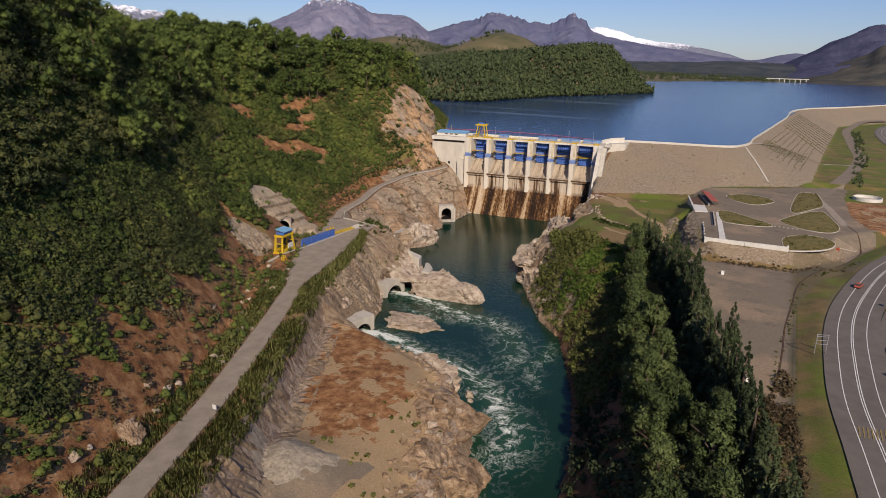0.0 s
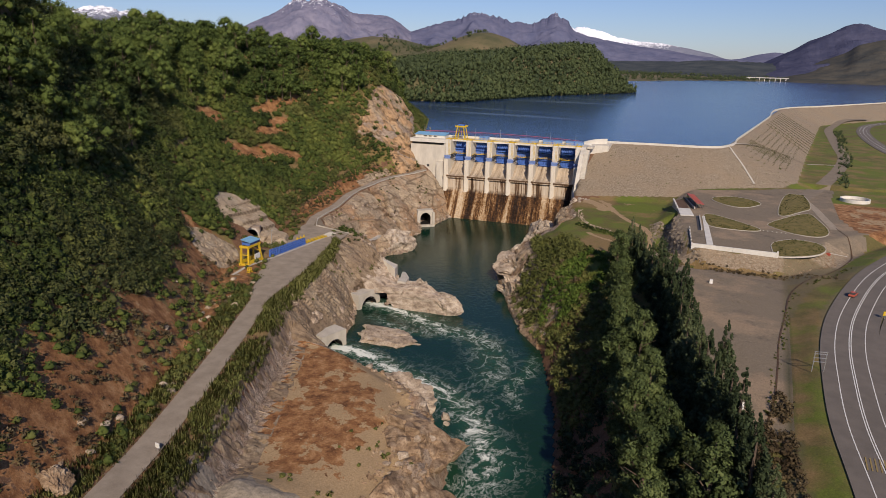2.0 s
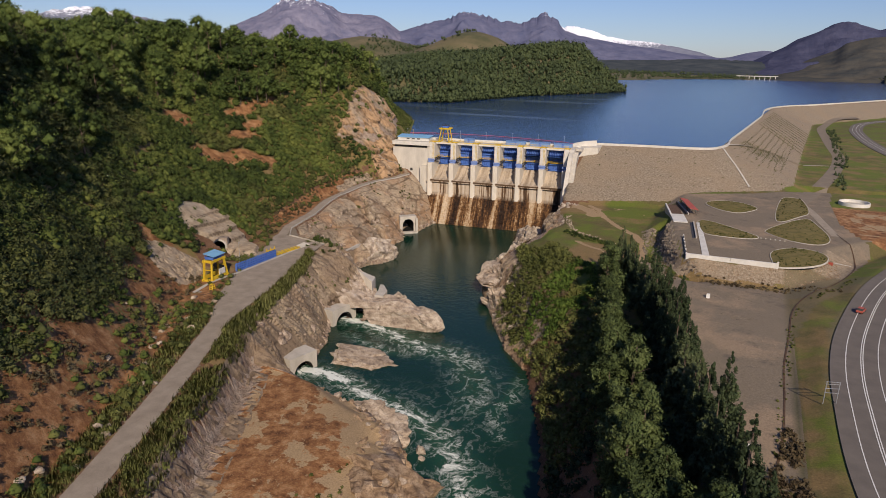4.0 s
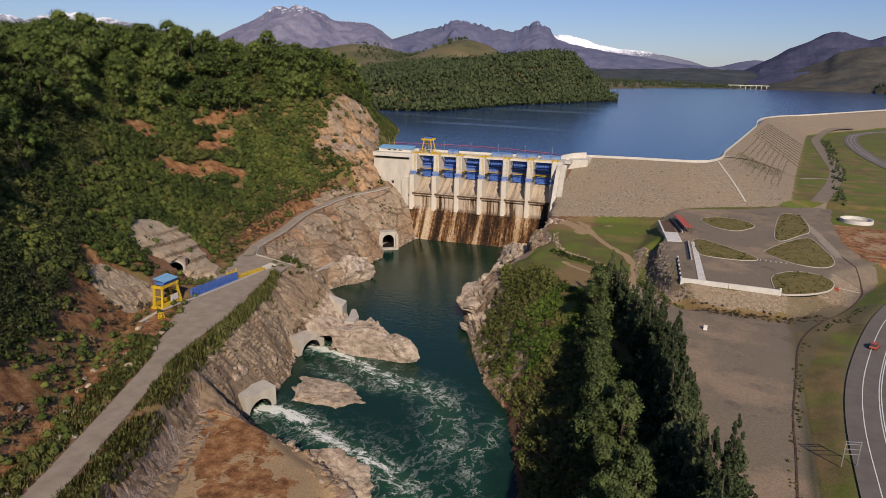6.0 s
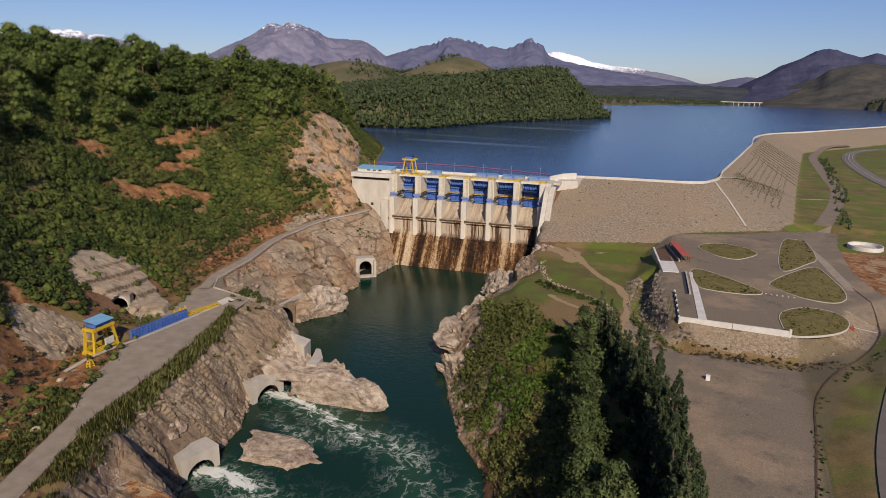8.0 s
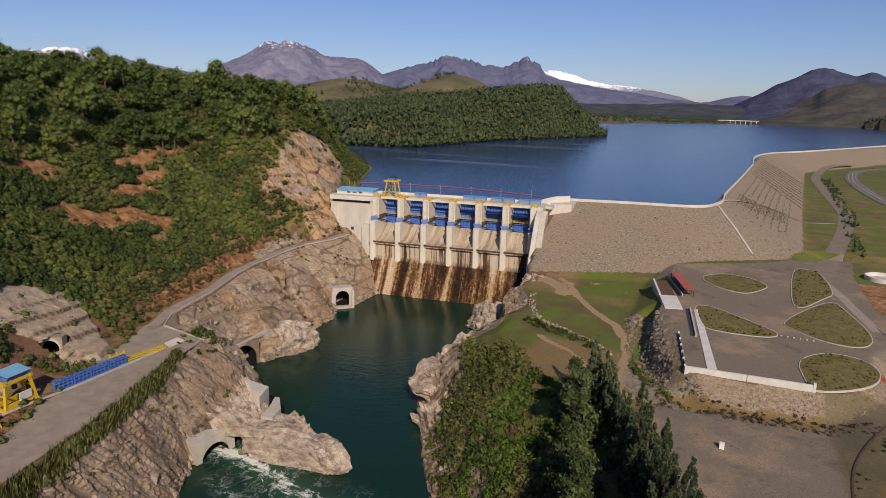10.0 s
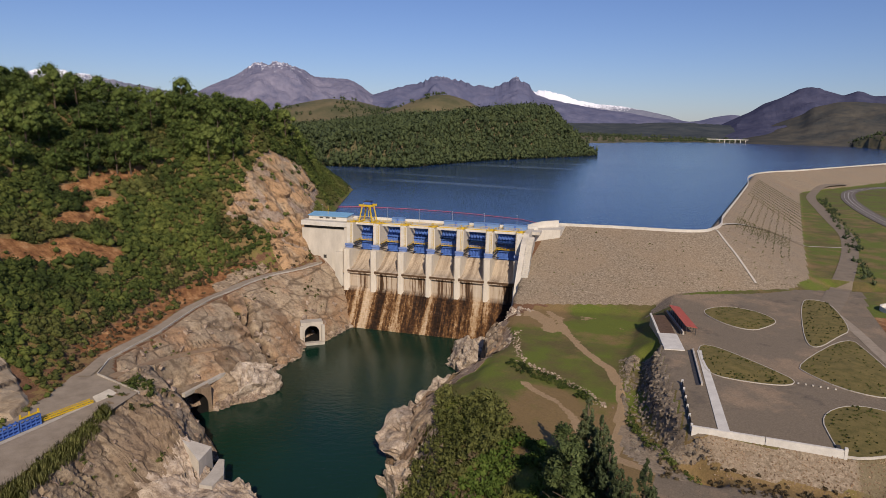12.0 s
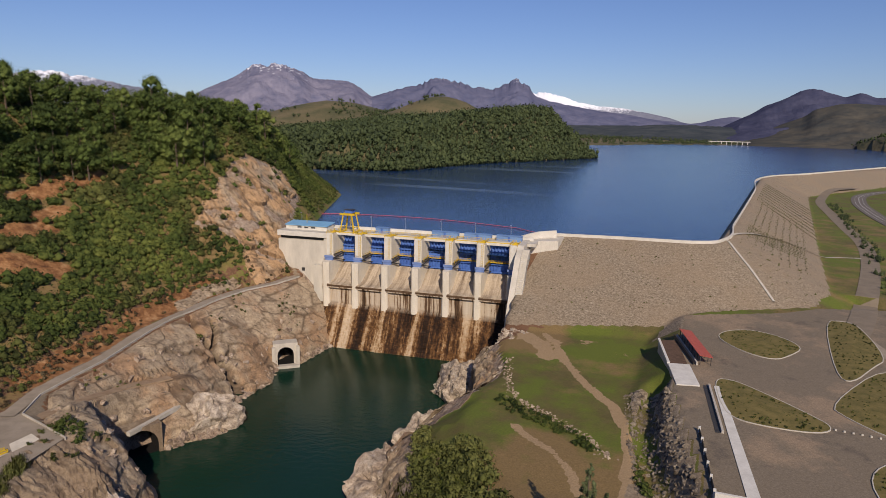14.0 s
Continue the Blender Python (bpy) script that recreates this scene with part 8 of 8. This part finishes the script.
shrub_field("verge_scrub", 1500, (184, 201), (-330, -236), (0.4, 1.0), MAT_LEAF_DRY, "brown dry scrub between the lot and the verge", 105, lambda x, y: (x < lin(y, [(-330, 207), (-272, 200), (-236, 198)])) & (x > lin(y, [(-330, 196), (-262, 188), (-250, 194), (-236, 195)])), 14, 0.35)
shrub_field("scrub_strip", 420, (160, 214), (-152, -134), (0.2, 0.5), MAT_LEAF_DRY, "low dry scrub below the terrace slope", 92, lambda x, y: (y < lin(x, [(160, -136), (214, -134)])) & (y > lin(x, [(160, -146), (214, -141)])), 12, 0.3)
shrub_field("lawn_weeds", 900, (108, 142), (-114, -84), (0.3, 0.8), MAT_LEAF_HILL, "bright weeds along the stone line in the lawn", 93,
            lambda x, y: line_distance(x, y, [(112, -90), (119, -96), (128, -99), (139, -108)])[0] < 2.4, 14, 0.3)
st = np.random.default_rng(94)
k = st.uniform(0, 1, 420)
sx = np.interp(k, [0, 0.15, 0.35, 0.6, 0.8, 1], [104, 109, 115, 126, 138, 144]) + st.normal(size=420) * 0.8
sy = np.interp(k, [0, 0.15, 0.35, 0.6, 0.8, 1], [-58, -76, -88, -94.5, -103, -111]) + st.normal(size=420) * 0.8
sr = st.uniform(0.15, 0.5, 420)
shards("lawn_stones", sx, sy, land(sx, sy) - 0.1, sr, MAT_ROCK_PINK, "line of pale loose stones across the lawn", 95)
ribbon("ledge_path", [q[:2] for q in LEDGE[:-1]], [-1.9, -0.6, 0.6, 1.9], MAT_DIRT, 0.22, "narrow dirt ramp on the cliff ledge", "path", 2.0, thick=0.5, level=True)
py_, px_ = np.meshgrid(np.linspace(-1, 1, 34), np.linspace(-1, 1, 34), indexing="ij")
heap = 1 - np.hypot(px_, py_) + 0.55 * fbm(px_ * 9, py_ * 9, 5, 3, 61)
hx_, hy_ = 105.5 + 10.5 * px_, -306.5 + 8.5 * py_
hz_ = land(hx_, hy_) + 1.1 * smooth(heap / 0.9) + 0.25 * fbm(hx_, hy_, 3, 3, 62) + np.minimum(heap, 0) * 3 - 0.25
tagged(new("gravel_pile", grid_mesh("gravel_pile", hx_, hy_, hz_, plain("pale_gravel", (0.16, 0.135, 0.10), (0.42, 0.36, 0.28), 1.4, 1.0, 0, 0.6, 6), True)), "low pale gravel pile on the shelf", "gravel", kind="stuff")
ia = np.random.default_rng(96)
for isl in ISLANDS:
    xs, ys = [q[0] for q in isl], [q[1] for q in isl]
    ix, iy = ia.uniform(min(xs), max(xs), 300), ia.uniform(min(ys), max(ys), 300)
    edge_d, _, _ = line_distance(ix, iy, isl + isl[:1])
    ok = inside(ix, iy, isl) & (edge_d > 1.0)
    ix, iy = ix[ok], iy[ok]
    ir = ia.uniform(0.1, 0.3, len(ix))
    tagged(new("island_tufts", foliage("island_tufts", np.stack([ix, iy, np.full(len(ix), 31.75)], -1), ir, 8, 0.22, MAT_LEAF_OLIVE, 97)), "dry tufts of weeds on the kerbed islands", "plants", kind="stuff")
# planting lines on the far embankment slope, and short rows beside the path
pr = np.random.default_rng(98)
qx, qy, qr = [], [], []
for a in np.arange(292, 470, 19.0):
    d = np.arange(3.5, 37, 0.6)
    qx.append(164 + (a - 66) * 0.0752 + d)
    qy.append(a - 2.2 * d)
    qr.append(pr.uniform(0.35, 0.6, len(d)))
for a in np.arange(96, 290, 6.2):
    d = np.arange(8.0, 36, 3.6) + pr.uniform(-0.5, 0.5)
    qx.append(164 + (a - 66) * 0.0752 + d)
    qy.append(a - 0.5 * d + pr.normal(size=len(d)) * 0.5)
    qr.append(pr.uniform(0.3, 0.6, len(d)))
for a in np.arange(112, 152, 5.0):
    d = np.arange(6.0, 34, 0.8)
    qx.append(166 + (a - 66) * 0.05 + d)
    qy.append(a + 0.028 * (d - 4) ** 2 - 0.6 * d)
    qr.append(pr.uniform(0.25, 0.45, len(d)))
qx, qy, qr = np.concatenate(qx), np.concatenate(qy), np.concatenate(qr)
tagged(new("planting_rows", foliage("planting_rows", np.stack([qx, qy, land(qx, qy) + 0.2], -1), qr, 4, 0.3, MAT_LEAF_OLIVE, 99)), "olive planting rows on the embankment slope", "plants", kind="stuff")
# loose stones and rubble on the gravel lot
lr = np.random.default_rng(101)
lx_, ly_ = lr.uniform(162, 197, 900), np.concatenate([lr.normal(-154, 4, 450), lr.uniform(-255, -145, 450)])
lx_, ly_ = np.append(lx_, lr.normal(186, 2.2, 160)), np.append(ly_, lr.normal(-176, 2.2, 160))
lrad = lr.uniform(0.05, 0.17, len(lx_))
ok = ~inside(lx_, ly_, TERRACE) & (lx_ > 160 + np.clip(-170 - ly_, 0, 90) * 0.25)
shards("lot_stones", lx_[ok], ly_[ok], land(lx_[ok], ly_[ok]) + 0.02, lrad[ok], MAT_ROCK_DARK, "loose stones and rubble on the gravel lot", 102)
tx_, ty_ = lr.uniform(164, 216, 6000), lr.uniform(-146, -100, 6000)
td_, _, _ = line_distance(tx_, ty_, TERRACE + TERRACE[:1])
ok = ~inside(tx_, ty_, TERRACE) & (td_ < 9) & (td_ > 0.5)
shards("slope_stones", tx_[ok], ty_[ok], land(tx_[ok], ty_[ok]), lr.uniform(0.08, 0.26, ok.sum()), MAT_ROCK_TAN, "tan stones on the terrace front slope", 103)
